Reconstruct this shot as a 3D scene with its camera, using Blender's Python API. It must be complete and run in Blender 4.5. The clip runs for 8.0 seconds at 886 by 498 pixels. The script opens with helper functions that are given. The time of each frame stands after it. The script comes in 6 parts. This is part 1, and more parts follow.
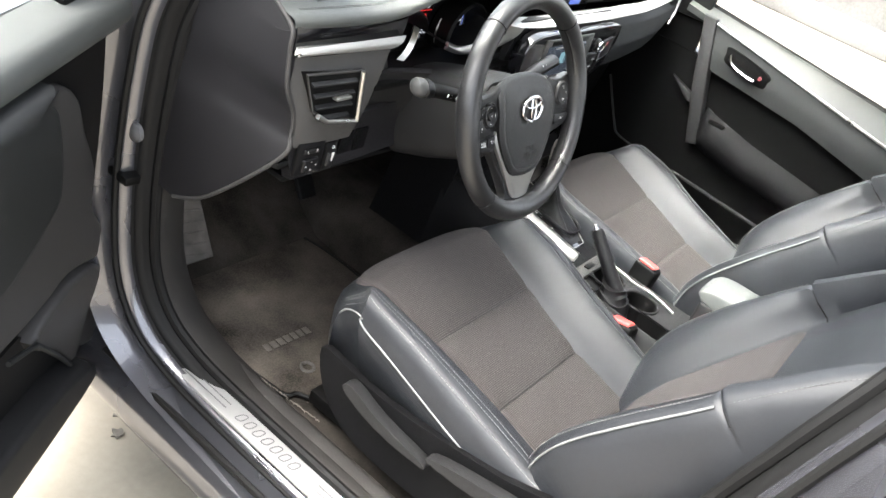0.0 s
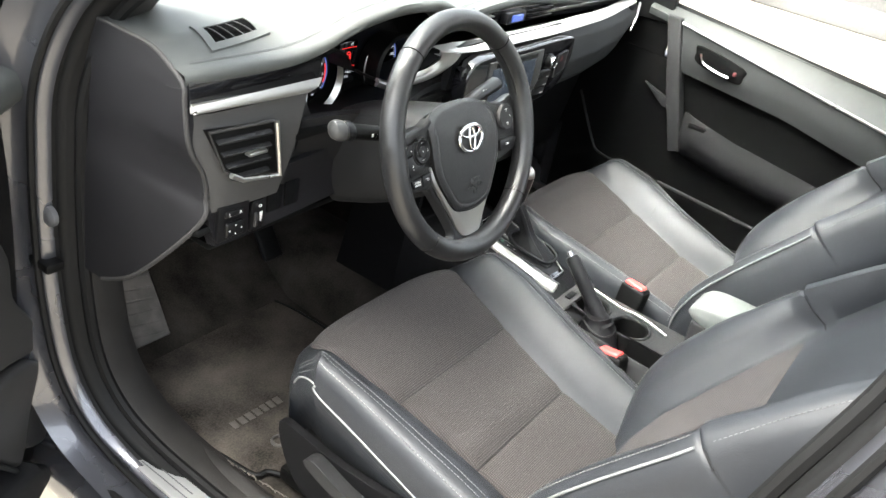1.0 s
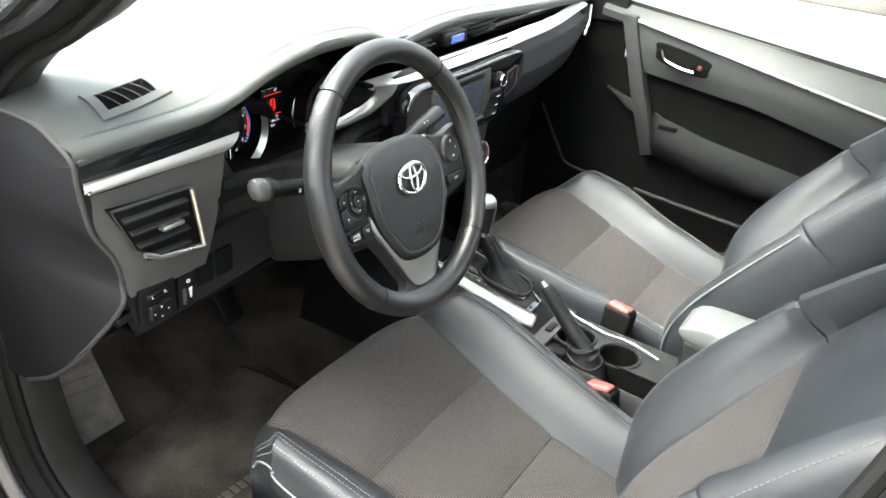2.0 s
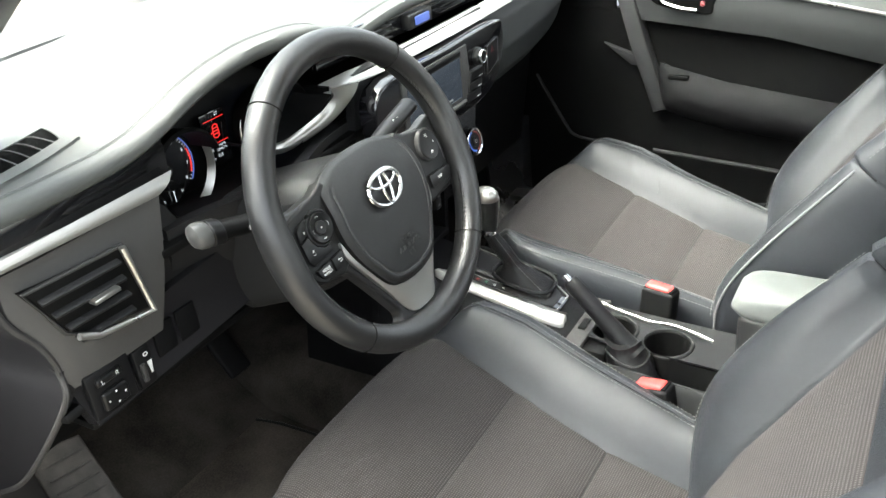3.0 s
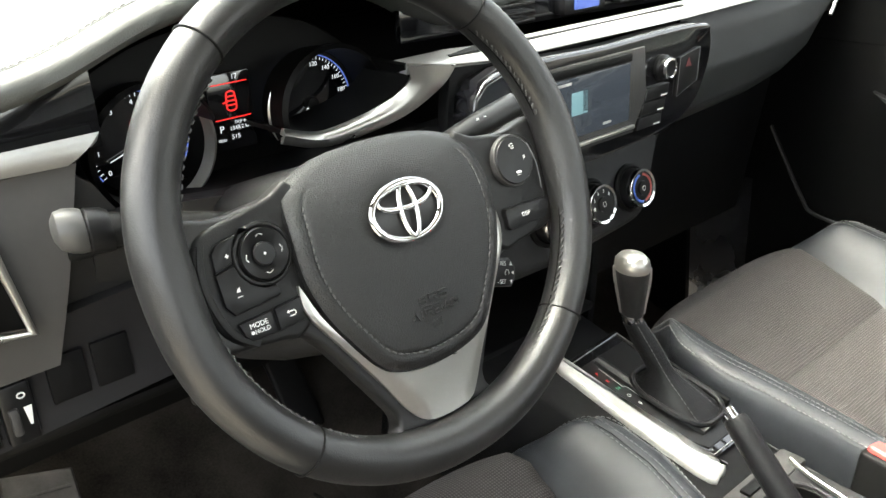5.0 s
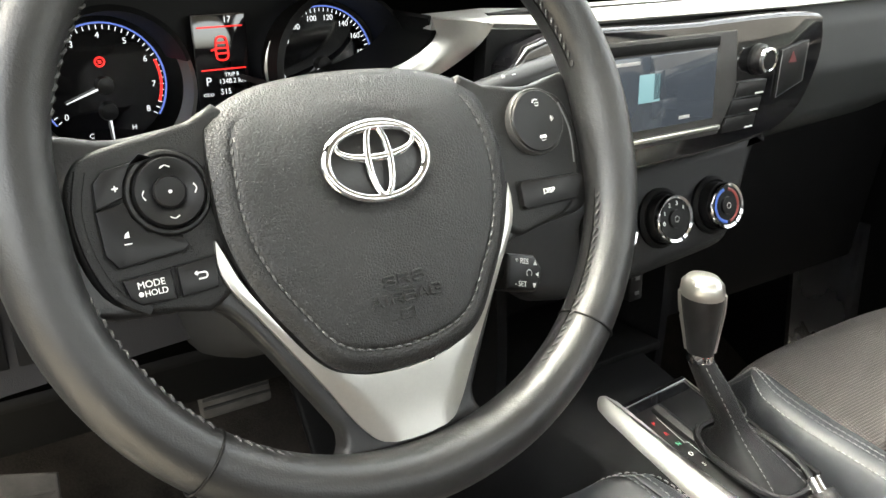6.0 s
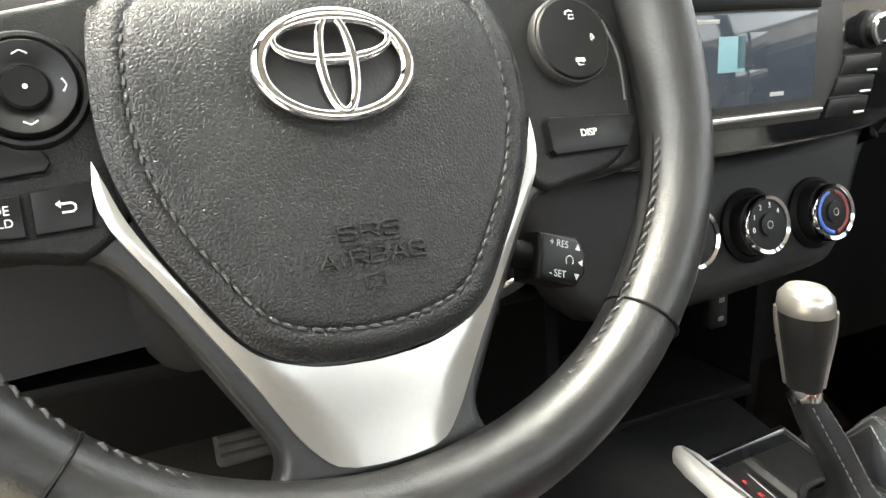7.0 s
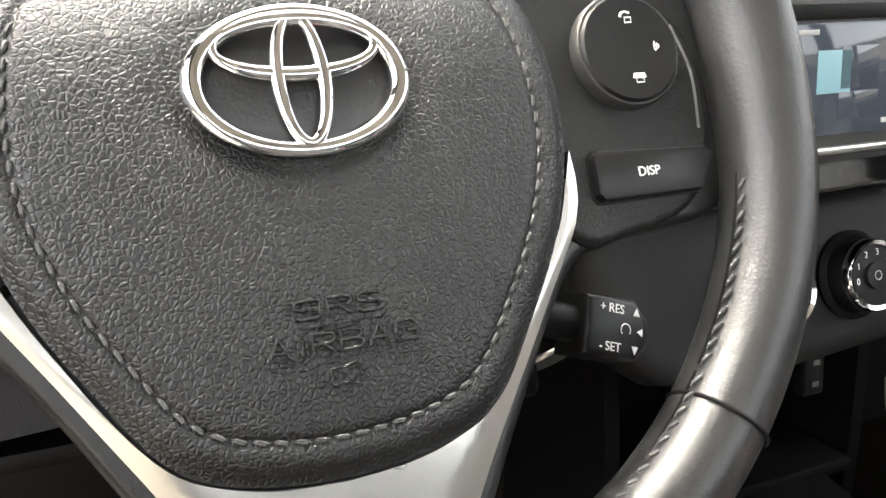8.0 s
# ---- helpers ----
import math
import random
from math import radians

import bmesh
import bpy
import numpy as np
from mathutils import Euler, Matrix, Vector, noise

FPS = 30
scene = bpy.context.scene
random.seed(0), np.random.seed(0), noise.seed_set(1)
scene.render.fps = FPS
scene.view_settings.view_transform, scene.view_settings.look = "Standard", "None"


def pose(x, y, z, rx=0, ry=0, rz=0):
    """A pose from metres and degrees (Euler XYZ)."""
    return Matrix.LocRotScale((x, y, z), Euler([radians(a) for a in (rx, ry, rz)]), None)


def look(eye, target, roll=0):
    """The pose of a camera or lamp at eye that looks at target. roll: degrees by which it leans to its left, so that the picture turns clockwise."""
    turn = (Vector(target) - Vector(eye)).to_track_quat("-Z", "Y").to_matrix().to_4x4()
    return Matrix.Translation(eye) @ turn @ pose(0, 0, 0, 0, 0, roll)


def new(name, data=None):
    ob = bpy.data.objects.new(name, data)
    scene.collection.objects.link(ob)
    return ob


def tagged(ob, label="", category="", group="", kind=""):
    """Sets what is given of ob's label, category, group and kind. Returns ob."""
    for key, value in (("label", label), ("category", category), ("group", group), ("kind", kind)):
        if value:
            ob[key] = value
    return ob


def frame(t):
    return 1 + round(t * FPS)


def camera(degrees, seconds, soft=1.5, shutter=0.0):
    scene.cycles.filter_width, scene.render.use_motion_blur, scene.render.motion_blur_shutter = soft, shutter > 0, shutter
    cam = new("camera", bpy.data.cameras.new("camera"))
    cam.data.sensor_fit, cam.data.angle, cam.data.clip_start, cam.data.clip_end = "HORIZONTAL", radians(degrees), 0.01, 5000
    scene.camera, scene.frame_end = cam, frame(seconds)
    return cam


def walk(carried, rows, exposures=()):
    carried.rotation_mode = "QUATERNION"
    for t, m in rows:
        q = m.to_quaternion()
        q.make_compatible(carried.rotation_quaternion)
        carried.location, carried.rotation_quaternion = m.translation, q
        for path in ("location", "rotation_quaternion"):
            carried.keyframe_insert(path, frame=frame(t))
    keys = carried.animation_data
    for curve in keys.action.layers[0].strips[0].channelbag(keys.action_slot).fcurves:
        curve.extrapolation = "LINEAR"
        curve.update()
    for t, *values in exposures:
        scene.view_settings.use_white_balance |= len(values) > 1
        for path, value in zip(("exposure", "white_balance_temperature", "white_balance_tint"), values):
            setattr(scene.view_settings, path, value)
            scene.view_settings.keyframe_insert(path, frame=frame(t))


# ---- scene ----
cam = camera(54.97, 8.0)
# seconds, place, yaw to the left of +y, pitch, roll
ROWS = [
    (0, -1.5641, -0.5534, 1.4268, -62.83, -31.07, 20.39),
    (0.5, -1.4738, -0.5712, 1.4188, -61.15, -30.53, 16.02),
    (1, -1.3991, -0.5957, 1.4127, -59.89, -29.28, 11.93),
    (1.5, -1.3356, -0.6020, 1.4073, -59.53, -28.43, 8.19),
    (2, -1.2529, -0.5787, 1.4015, -59.79, -28.12, 5.03),
    (2.2, -1.2118, -0.5679, 1.3989, -59.46, -28.30, 3.33),
    (3.3, -1.0255, -0.5167, 1.3132, -56.22, -28.66, -8.16),
    (3.5, -0.9910, -0.5033, 1.3054, -55.66, -29.29, -7.99),
    (4, -0.8968, -0.4765, 1.2456, -52.05, -27.53, -7.35),
    (4.5, -0.7827, -0.4557, 1.1871, -45.44, -25.21, -5.67),
    (4.7, -0.7426, -0.4476, 1.1703, -43.04, -24.47, -4.64),
    (5.8, -0.5887, -0.4081, 1.0655, -33.68, -20.40, -1.30),
    (6, -0.5633, -0.3888, 1.0422, -32.59, -19.58, -1.37),
    (6.5, -0.5085, -0.3438, 0.9896, -29.93, -17.55, -1.55),
    (7, -0.4691, -0.3103, 0.9475, -26.84, -14.58, -2.56),
    (7.5, -0.4361, -0.2723, 0.9304, -24.27, -12.47, -3.28),
    (8, -0.4088, -0.2398, 0.9413, -21.80, -12.94, -2.73),
]
walk(cam, [(t, pose(x, y, z, 90 + pitch, 0, yaw) @ pose(0, 0, 0, 0, 0, roll)) for t, x, y, z, yaw, pitch, roll in ROWS],
     exposures=[(0, 3.18, 6600, 9), (2, 3.21, 6600, 4), (4, 3.02, 6700, 4), (6, 3.63, 7200, 5), (7, 3.66, 7150, 6), (8, 3.58, 7100, 10)])

# ---- world, sun ----
world = bpy.data.worlds.new("sky")
scene.world = world
world.use_nodes = True
sky = world.node_tree.nodes.new("ShaderNodeTexSky")
sky.sky_type, sky.sun_disc = "NISHITA", False
sky.sun_elevation, sky.sun_rotation = radians(61), radians(-46)
sky.air_density, sky.dust_density, sky.ozone_density = 1.0, 4.0, 1.0
background = world.node_tree.nodes["Background"]
pale = world.node_tree.nodes.new("ShaderNodeHueSaturation")
pale.inputs["Saturation"].default_value = 0.35
world.node_tree.links.new(sky.outputs[0], pale.inputs["Color"])
world.node_tree.links.new(pale.outputs[0], background.inputs[0])
background.inputs[1].default_value = 0.15
sun_data = bpy.data.lights.new("sun", "SUN")
sun_data.energy, sun_data.angle, sun_data.color = 1.35, radians(56), (1.0, 0.97, 0.92)
sun = new("sun", sun_data)
sun.matrix_basis = look((-3.1, 3.0, 7.8), (0, 0, 0))


# ---- materials ----
def material(name, colour, rough=0.5, metal=0.0, vary=0.12, vary_scale=6.0, grain=None, bump=0.0, bump_scale=400.0, cells=False, coat=0.0,
             spec=0.5, second=None, rough_vary=0.08, wrinkle=0.0, wrinkle_scale=60.0):
    """A surface with large soft stains and fine grain, in metres of the world."""
    m = bpy.data.materials.new(name)
    m.use_nodes = True
    nt, b = m.node_tree, m.node_tree.nodes["Principled BSDF"]
    put = nt.links.new
    at = nt.nodes.new("ShaderNodeTexCoord").outputs["Object"]
    n1 = nt.nodes.new("ShaderNodeTexNoise")
    n1.inputs["Scale"].default_value, n1.inputs["Detail"].default_value = vary_scale, 5
    put(at, n1.inputs["Vector"])
    n2 = nt.nodes.new("ShaderNodeTexNoise")
    n2.inputs["Scale"].default_value, n2.inputs["Detail"].default_value = grain or vary_scale * 30, 3
    put(at, n2.inputs["Vector"])
    ramp = nt.nodes.new("ShaderNodeMixRGB")
    ramp.inputs[1].default_value = (*[c * (1 - vary) for c in colour], 1)
    ramp.inputs[2].default_value = (*(second or [min(1, c * (1 + vary)) for c in colour]), 1)
    add = nt.nodes.new("ShaderNodeMath")
    add.operation, add.inputs[1].default_value = "MULTIPLY_ADD", 0.4
    mr = nt.nodes.new("ShaderNodeMapRange")
    mr.inputs["From Min"].default_value, mr.inputs["From Max"].default_value = 0.45, 0.95
    put(n2.outputs["Fac"], add.inputs[0])
    put(n1.outputs["Fac"], add.inputs[2])
    put(add.outputs[0], mr.inputs["Value"])
    put(mr.outputs[0], ramp.inputs[0])
    put(ramp.outputs[0], b.inputs["Base Color"])
    rr = nt.nodes.new("ShaderNodeMapRange")
    rr.inputs["To Min"].default_value, rr.inputs["To Max"].default_value = max(0.02, rough - rough_vary), min(1, rough + rough_vary)
    put(n1.outputs["Fac"], rr.inputs["Value"])
    put(rr.outputs[0], b.inputs["Roughness"])
    b.inputs["Metallic"].default_value, b.inputs["Coat Weight"].default_value, b.inputs["Specular IOR Level"].default_value = metal, coat, spec
    b.inputs["Coat Roughness"].default_value = 0.06
    if bump:
        bp = nt.nodes.new("ShaderNodeBump")
        bp.inputs["Strength"].default_value, bp.inputs["Distance"].default_value = bump, 0.0004 if cells else 0.0006
        if cells:
            v = nt.nodes.new("ShaderNodeTexVoronoi")
            v.feature = "DISTANCE_TO_EDGE"
            v.inputs["Scale"].default_value = bump_scale
            warp = nt.nodes.new("ShaderNodeTexNoise")
            warp.inputs["Scale"].default_value = bump_scale * 0.35
            mixv = nt.nodes.new("ShaderNodeMixRGB")
            mixv.blend_type, mixv.inputs[0].default_value = "ADD", 0.0007
            put(at, warp.inputs["Vector"])
            put(at, mixv.inputs[1])
            put(warp.outputs["Color"], mixv.inputs[2])
            put(mixv.outputs[0], v.inputs["Vector"])
            top = nt.nodes.new("ShaderNodeMapRange")
            top.inputs["From Max"].default_value = 0.26
            top.interpolation_type = "SMOOTHSTEP"
            put(v.outputs["Distance"], top.inputs["Value"])
            high = top.outputs[0]
        else:
            n3 = nt.nodes.new("ShaderNodeTexNoise")
            n3.inputs["Scale"].default_value, n3.inputs["Detail"].default_value = bump_scale, 2
            put(at, n3.inputs["Vector"])
            high = n3.outputs["Fac"]
        if wrinkle:
            n4 = nt.nodes.new("ShaderNodeTexNoise")
            n4.inputs["Scale"].default_value, n4.inputs["Detail"].default_value, n4.inputs["Distortion"].default_value = wrinkle_scale, 3, 0.8
            put(at, n4.inputs["Vector"])
            both = nt.nodes.new("ShaderNodeMath")
            both.operation, both.inputs[1].default_value = "MULTIPLY_ADD", wrinkle * 4
            put(n4.outputs["Fac"], both.inputs[0])
            put(high, both.inputs[2])
            high = both.outputs[0]
        put(high, bp.inputs["Height"])
        put(bp.outputs[0], b.inputs["Normal"])
    return m


def woven(name, a, c, pitch=0.0028):
    """Seat cloth: ribs across the seat crossed by a finer thread."""
    m = material(name, a, 0.9, vary=0.1, spec=0.2)
    nt, b = m.node_tree, m.node_tree.nodes["Principled BSDF"]
    put = nt.links.new
    at = nt.nodes.new("ShaderNodeTexCoord").outputs["Object"]
    hs = []
    for way, k in (("Y", 0.85), ("X", 0.85)):
        w = nt.nodes.new("ShaderNodeTexWave")
        w.bands_direction = way
        w.inputs["Scale"].default_value = 0.314 / pitch * k
        w.inputs["Distortion"].default_value, w.inputs["Detail"].default_value = 0.15, 1
        w.inputs["Detail Scale"].default_value = 40
        put(at, w.inputs["Vector"])
        hs.append(w.outputs["Fac"])
    mul = nt.nodes.new("ShaderNodeMath")
    mul.operation = "MULTIPLY"
    put(hs[0], mul.inputs[0])
    put(hs[1], mul.inputs[1])
    mix = nt.nodes.new("ShaderNodeMixRGB")
    old = b.inputs["Base Color"].links[0].from_socket
    put(mul.outputs[0], mix.inputs[0])
    put(old, mix.inputs[1])
    mix.inputs[2].default_value = (*c, 1)
    put(mix.outputs[0], b.inputs["Base Color"])
    bp = nt.nodes.new("ShaderNodeBump")
    bp.inputs["Strength"].default_value, bp.inputs["Distance"].default_value = 0.7, 0.0007
    put(mul.outputs[0], bp.inputs["Height"])
    put(bp.outputs[0], b.inputs["Normal"])
    b.inputs["Sheen Weight"].default_value = 0.04
    return m


def glowing(name, colour, strength):
    m = bpy.data.materials.new(name)
    m.use_nodes = True
    b = m.node_tree.nodes["Principled BSDF"]
    b.inputs["Base Color"].default_value = (*[0.2 * c for c in colour], 1)
    b.inputs["Emission Color"].default_value, b.inputs["Emission Strength"].default_value = (*colour, 1), strength
    return m


def clear(name, tint=(1, 1, 1), rough=0.02):
    m = bpy.data.materials.new(name)
    m.use_nodes = True
    b = m.node_tree.nodes["Principled BSDF"]
    b.inputs["Base Color"].default_value = (*tint, 1)
    b.inputs["Transmission Weight"].default_value, b.inputs["Roughness"].default_value, b.inputs["IOR"].default_value = 1, rough, 1.02
    return m


LEATHER = material("seat_leather", (0.0172, 0.0190, 0.0224), 0.43, vary=0.2, vary_scale=5, bump=0.3, bump_scale=800, cells=True, spec=0.50, wrinkle=2.2, wrinkle_scale=26)
RIM_LEATHER = material("rim_leather", (0.0095, 0.0095, 0.0098), 0.37, spec=0.62, vary=0.25, vary_scale=14, bump=0.25, bump_scale=900, wrinkle=0.55, wrinkle_scale=80)
PAD = material("pad_leather", (0.0052, 0.0052, 0.0053), 0.42, vary=0.12, vary_scale=12, bump=0.50, bump_scale=540, cells=True, spec=0.55)
CLOTH = woven("seat_cloth", (0.026, 0.0232, 0.0226), (0.098, 0.0888, 0.0866), 0.0027)
THREAD = material("pale_thread", (0.1794, 0.1794, 0.1753), 0.8)
DARK_THREAD = material("grey_thread", (0.1452, 0.1452, 0.1452), 0.8)
PIPING = material("grey_piping", (0.165, 0.1695, 0.1695), 0.55)
DASH = material("dash_plastic", (0.01311, 0.01311, 0.01368), 0.52, vary=0.15, vary_scale=9, bump=0.35, bump_scale=900, cells=True, spec=0.3)
# vinyl paler than DASH, with the sunlight on the dash top in its colour
DASH_TOP = material("dash_top_vinyl", (0.0594, 0.06352, 0.06072), 0.55, vary=0.08, bump=0.5, bump_scale=900)
GREY = material("grey_plastic", (0.0363, 0.03497, 0.03432), 0.5, vary=0.12, bump=0.3, bump_scale=1000, cells=True, spec=0.35)
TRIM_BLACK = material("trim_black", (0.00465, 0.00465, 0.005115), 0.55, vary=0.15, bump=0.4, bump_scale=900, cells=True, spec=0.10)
BLACK = material("black_plastic", (0.0038, 0.0038, 0.0038), 0.5, vary=0.2, bump=0.3, bump_scale=1300, spec=0.14)
BUTTON = material("button_black", (0.0056, 0.0056, 0.0060), 0.38, vary=0.15, spec=0.30)
GLOSS = material("gloss_black", (0.006, 0.006, 0.007), 0.08, vary=0.1, coat=1.0, rough_vary=0.03)
SATIN = material("satin_silver", (0.54, 0.53, 0.50), 0.29, metal=0.92, vary=0.06, vary_scale=20, rough_vary=0.05)
SILVER = material("silver_paint", (0.44, 0.437, 0.42), 0.42, metal=0.55, vary=0.05, vary_scale=20)
POD = material("pod_plastic", (0.0078, 0.0078, 0.0078), 0.45, vary=0.12, vary_scale=12, bump=0.25, bump_scale=620, cells=True, spec=0.35)
PAD_THREAD = material("pad_thread", (0.06336, 0.06336, 0.06336), 0.75)
RIM_THREAD = material("black_thread", (0.042, 0.042, 0.042), 0.7)
BOOT = material("boot_leather", (0.0048, 0.0048, 0.0054), 0.40, vary=0.2, vary_scale=14, bump=0.4, bump_scale=700, cells=True, spec=0.3, wrinkle=0.8, wrinkle_scale=60)
CHROME = material("chrome", (0.78, 0.78, 0.79), 0.07, metal=1.0, vary=0.03, rough_vary=0.03)
PAINT = material("grey_paint", (0.098, 0.099, 0.111), 0.28, metal=0.7, vary=0.06, vary_scale=3, coat=1.0)
RUBBER = material("rubber", (0.0066, 0.0066, 0.0066), 0.6, vary=0.2, spec=0.2)
CARPET = material("carpet", (0.02297, 0.01978, 0.01723), 0.95, vary=0.6, vary_scale=10, bump=1.0, bump_scale=450, spec=0.1, second=(0.05359, 0.04721, 0.04083))
MAT = material("mat_carpet", (0.040, 0.0345, 0.0302), 0.95, vary=0.6, vary_scale=9, bump=1.0, bump_scale=420, spec=0.1, second=(0.122, 0.105, 0.088))
TRIM_DIRTY = material("dusty_trim", (0.02138, 0.01969, 0.018), 0.6, vary=0.35, vary_scale=16, bump=0.3)
DUSTY = material("dusty_rubber", (0.07843, 0.07211, 0.06578), 0.8, vary=0.4, vary_scale=40, bump=0.4, bump_scale=300)
# grey leather made paler to carry the sky's reflection
ARMREST = material("sky_sheen_armrest", (0.112, 0.120, 0.116), 0.4, vary=0.1, bump=0.3, bump_scale=800, cells=True)
CONCRETE = material("concrete", (0.2666, 0.2387, 0.1922), 0.85, vary=0.15, vary_scale=3.5, grain=60, bump=0.4, bump_scale=180)
YARD_WALL = material("grey_render", (0.16, 0.157, 0.15), 0.9, vary=0.3, vary_scale=1.5, bump=0.4, bump_scale=60)
STAIN = material("oil_stain", (0.102, 0.09, 0.072), 0.8, vary=0.5, vary_scale=40, second=(0.216, 0.198, 0.168))
STEEL = material("scuff_plate_steel", (0.408, 0.408, 0.402), 0.40, metal=0.4, vary=0.06, vary_scale=30)
MARK = material("grey_mark", (0.1728, 0.1728, 0.1782), 0.4, metal=0.5)
MAT_MARK = material("pale_mat_mark", (0.1029, 0.09075, 0.07744), 0.9, vary=0.3, vary_scale=60)
DOOR_GREY = material("door_grey", (0.0135, 0.0145, 0.0145), 0.5, vary=0.1, bump=0.3, bump_scale=900, cells=True, spec=0.4)
BEZEL = material("bezel_grey", (0.060, 0.058, 0.056), 0.5, vary=0.1, bump=0.3, bump_scale=1000, cells=True, spec=0.4)
CAP_GREY = material("cap_grey", (0.0095, 0.0092, 0.0105), 0.52, vary=0.12, bump=0.3, bump_scale=900, cells=True, spec=0.3)
# glossless near-black that stands for shade in hollows and on the far door
SHADE_BLACK = material("shade_black", (0.004, 0.004, 0.004), 0.95, vary=0.2, spec=0.02)
DARK_RED = material("dark_red", (0.10, 0.018, 0.020), 0.5)
RED = material("red_plastic", (0.55, 0.055, 0.05), 0.4)
WHITE_INK = material("white_ink", (0.75, 0.75, 0.73), 0.5)
GREY_INK = material("grey_ink", (0.35, 0.35, 0.34), 0.5)
HEADLINER = material("headliner", (0.45, 0.44, 0.41), 0.95, vary=0.05, bump=0.4, bump_scale=700)
KNOB = material("pale_knob", (0.050, 0.050, 0.049), 0.42, vary=0.1)
LIT_RED = glowing("lit_red", (1.0, 0.03, 0.03), 0.125)
LIT_BLUE = glowing("lit_blue", (0.12, 0.2, 0.7), 0.0974)
LIT_WHITE = glowing("lit_white", (0.8, 0.85, 0.95), 0.11)
LIT_GREEN = glowing("lit_green", (0.15, 0.7, 0.4), 0.111)
SCREEN = glowing("screen_face", (0.07, 0.085, 0.11), 0.06)
SCREEN.node_tree.nodes["Principled BSDF"].inputs["Roughness"].default_value = 0.06
TILE = glowing("screen_tile", (0.09, 0.17, 0.20), 0.24)
BLUE_RING = material("blue_ring", (0.05, 0.12, 0.45), 0.4)
RED_RING = material("red_ring", (0.20, 0.035, 0.03), 0.4)
GLASS = clear("pane_glass", (0.97, 1, 0.98))


# ---- building blocks ----
def part(name, bm, mat, parent=None, label="", m=None, smooth=38):
    """Links a bmesh as one mesh object, under a thing or a part where one is given."""
    if m is not None:
        bmesh.ops.transform(bm, matrix=m, verts=bm.verts)
    bmesh.ops.recalc_face_normals(bm, faces=bm.faces)
    me = bpy.data.meshes.new(name)
    bm.to_mesh(me)
    bm.free()
    me.materials.append(mat)
    if smooth:
        me.polygons.foreach_set("use_smooth", [True] * len(me.polygons))
        me.set_sharp_from_angle(angle=radians(smooth))
    ob = new(name, me)
    if parent is not None:
        ob.parent = parent
        if parent.type == "EMPTY":
            ob.matrix_parent_inverse = parent.matrix_basis.inverted()
    if label:
        tagged(ob, label)
    return ob


def thing(name, label, category, base=(0, 0, 0), group="", kind=""):
    ob = new(name)
    ob.empty_display_size = 0.05
    ob.matrix_basis = Matrix.Translation(base)
    return tagged(ob, label, category, group, kind)


def whole(name, bm, mat, label, category="", kind="", m=None, smooth=38, group=""):
    return tagged(part(name, bm, mat, None, "", m, smooth), label, category, group, kind)


def spline(pts, n=8, closed=False):
    """A smooth line through points (Catmull-Rom), n steps from one to the next."""
    p = [Vector(q) for q in pts]
    out, count = [], len(p)
    for i in range(count if closed else count - 1):
        if closed:
            a, b, c, d = (p[(i + k) % count] for k in (-1, 0, 1, 2))
        else:
            a, b, c, d = p[max(i - 1, 0)], p[i], p[i + 1], p[min(i + 2, count - 1)]
        for k in range(n):
            t = k / n
            out.append(0.5 * (2 * b + (c - a) * t + (2 * a - 5 * b + 4 * c - d) * t**2 + (3 * b - a - 3 * c + d) * t**3))
    if not closed:
        out.append(p[-1])
    return out


def skin(bm, rings, closed_ring=True, closed_run=False, caps=True):
    """Joins rings of vertices of one count into a surface."""
    vs = [[bm.verts.new(q) for q in r] for r in rings]
    n = len(vs[0])
    runs = len(vs) if closed_run else len(vs) - 1
    for i in range(runs):
        a, b = vs[i], vs[(i + 1) % len(vs)]
        for j in range(n if closed_ring else n - 1):
            k = (j + 1) % n
            bm.faces.new((a[j], a[k], b[k], b[j]))
    if caps and closed_ring and not closed_run:
        bm.faces.new(list(reversed(vs[0])))
        bm.faces.new(vs[-1])
    return bm


def loft(rings, closed_run=False, caps=True, closed_ring=True):
    return skin(bmesh.new(), rings, closed_ring, closed_run, caps)


def tube(pts, r, n=10, closed=False, bm=None, squash=1.0, up=None):
    """A rod along a line; r is one radius or one for each point."""
    p = [Vector(q) for q in pts]
    m = len(p)
    rr = r if isinstance(r, (list, tuple)) else [r] * m
    rings, side = [], None
    for i in range(m):
        t = (p[(i + 1) % m] - p[i - 1]) if closed else (p[min(i + 1, m - 1)] - p[max(i - 1, 0)])
        t.normalize()
        if side is None:
            ref = Vector(up) if up else (Vector((0, 0, 1)) if abs(t.z) < 0.9 else Vector((0, 1, 0)))
            side = t.cross(ref).normalized()
        side = (side - side.dot(t) * t).normalized()
        b = t.cross(side)
        rings.append([p[i] + rr[i] * (math.cos(a) * side + squash * math.sin(a) * b) for a in (2 * math.pi * k / n for k in range(n))])
    return skin(bm or bmesh.new(), rings, True, closed, not closed)


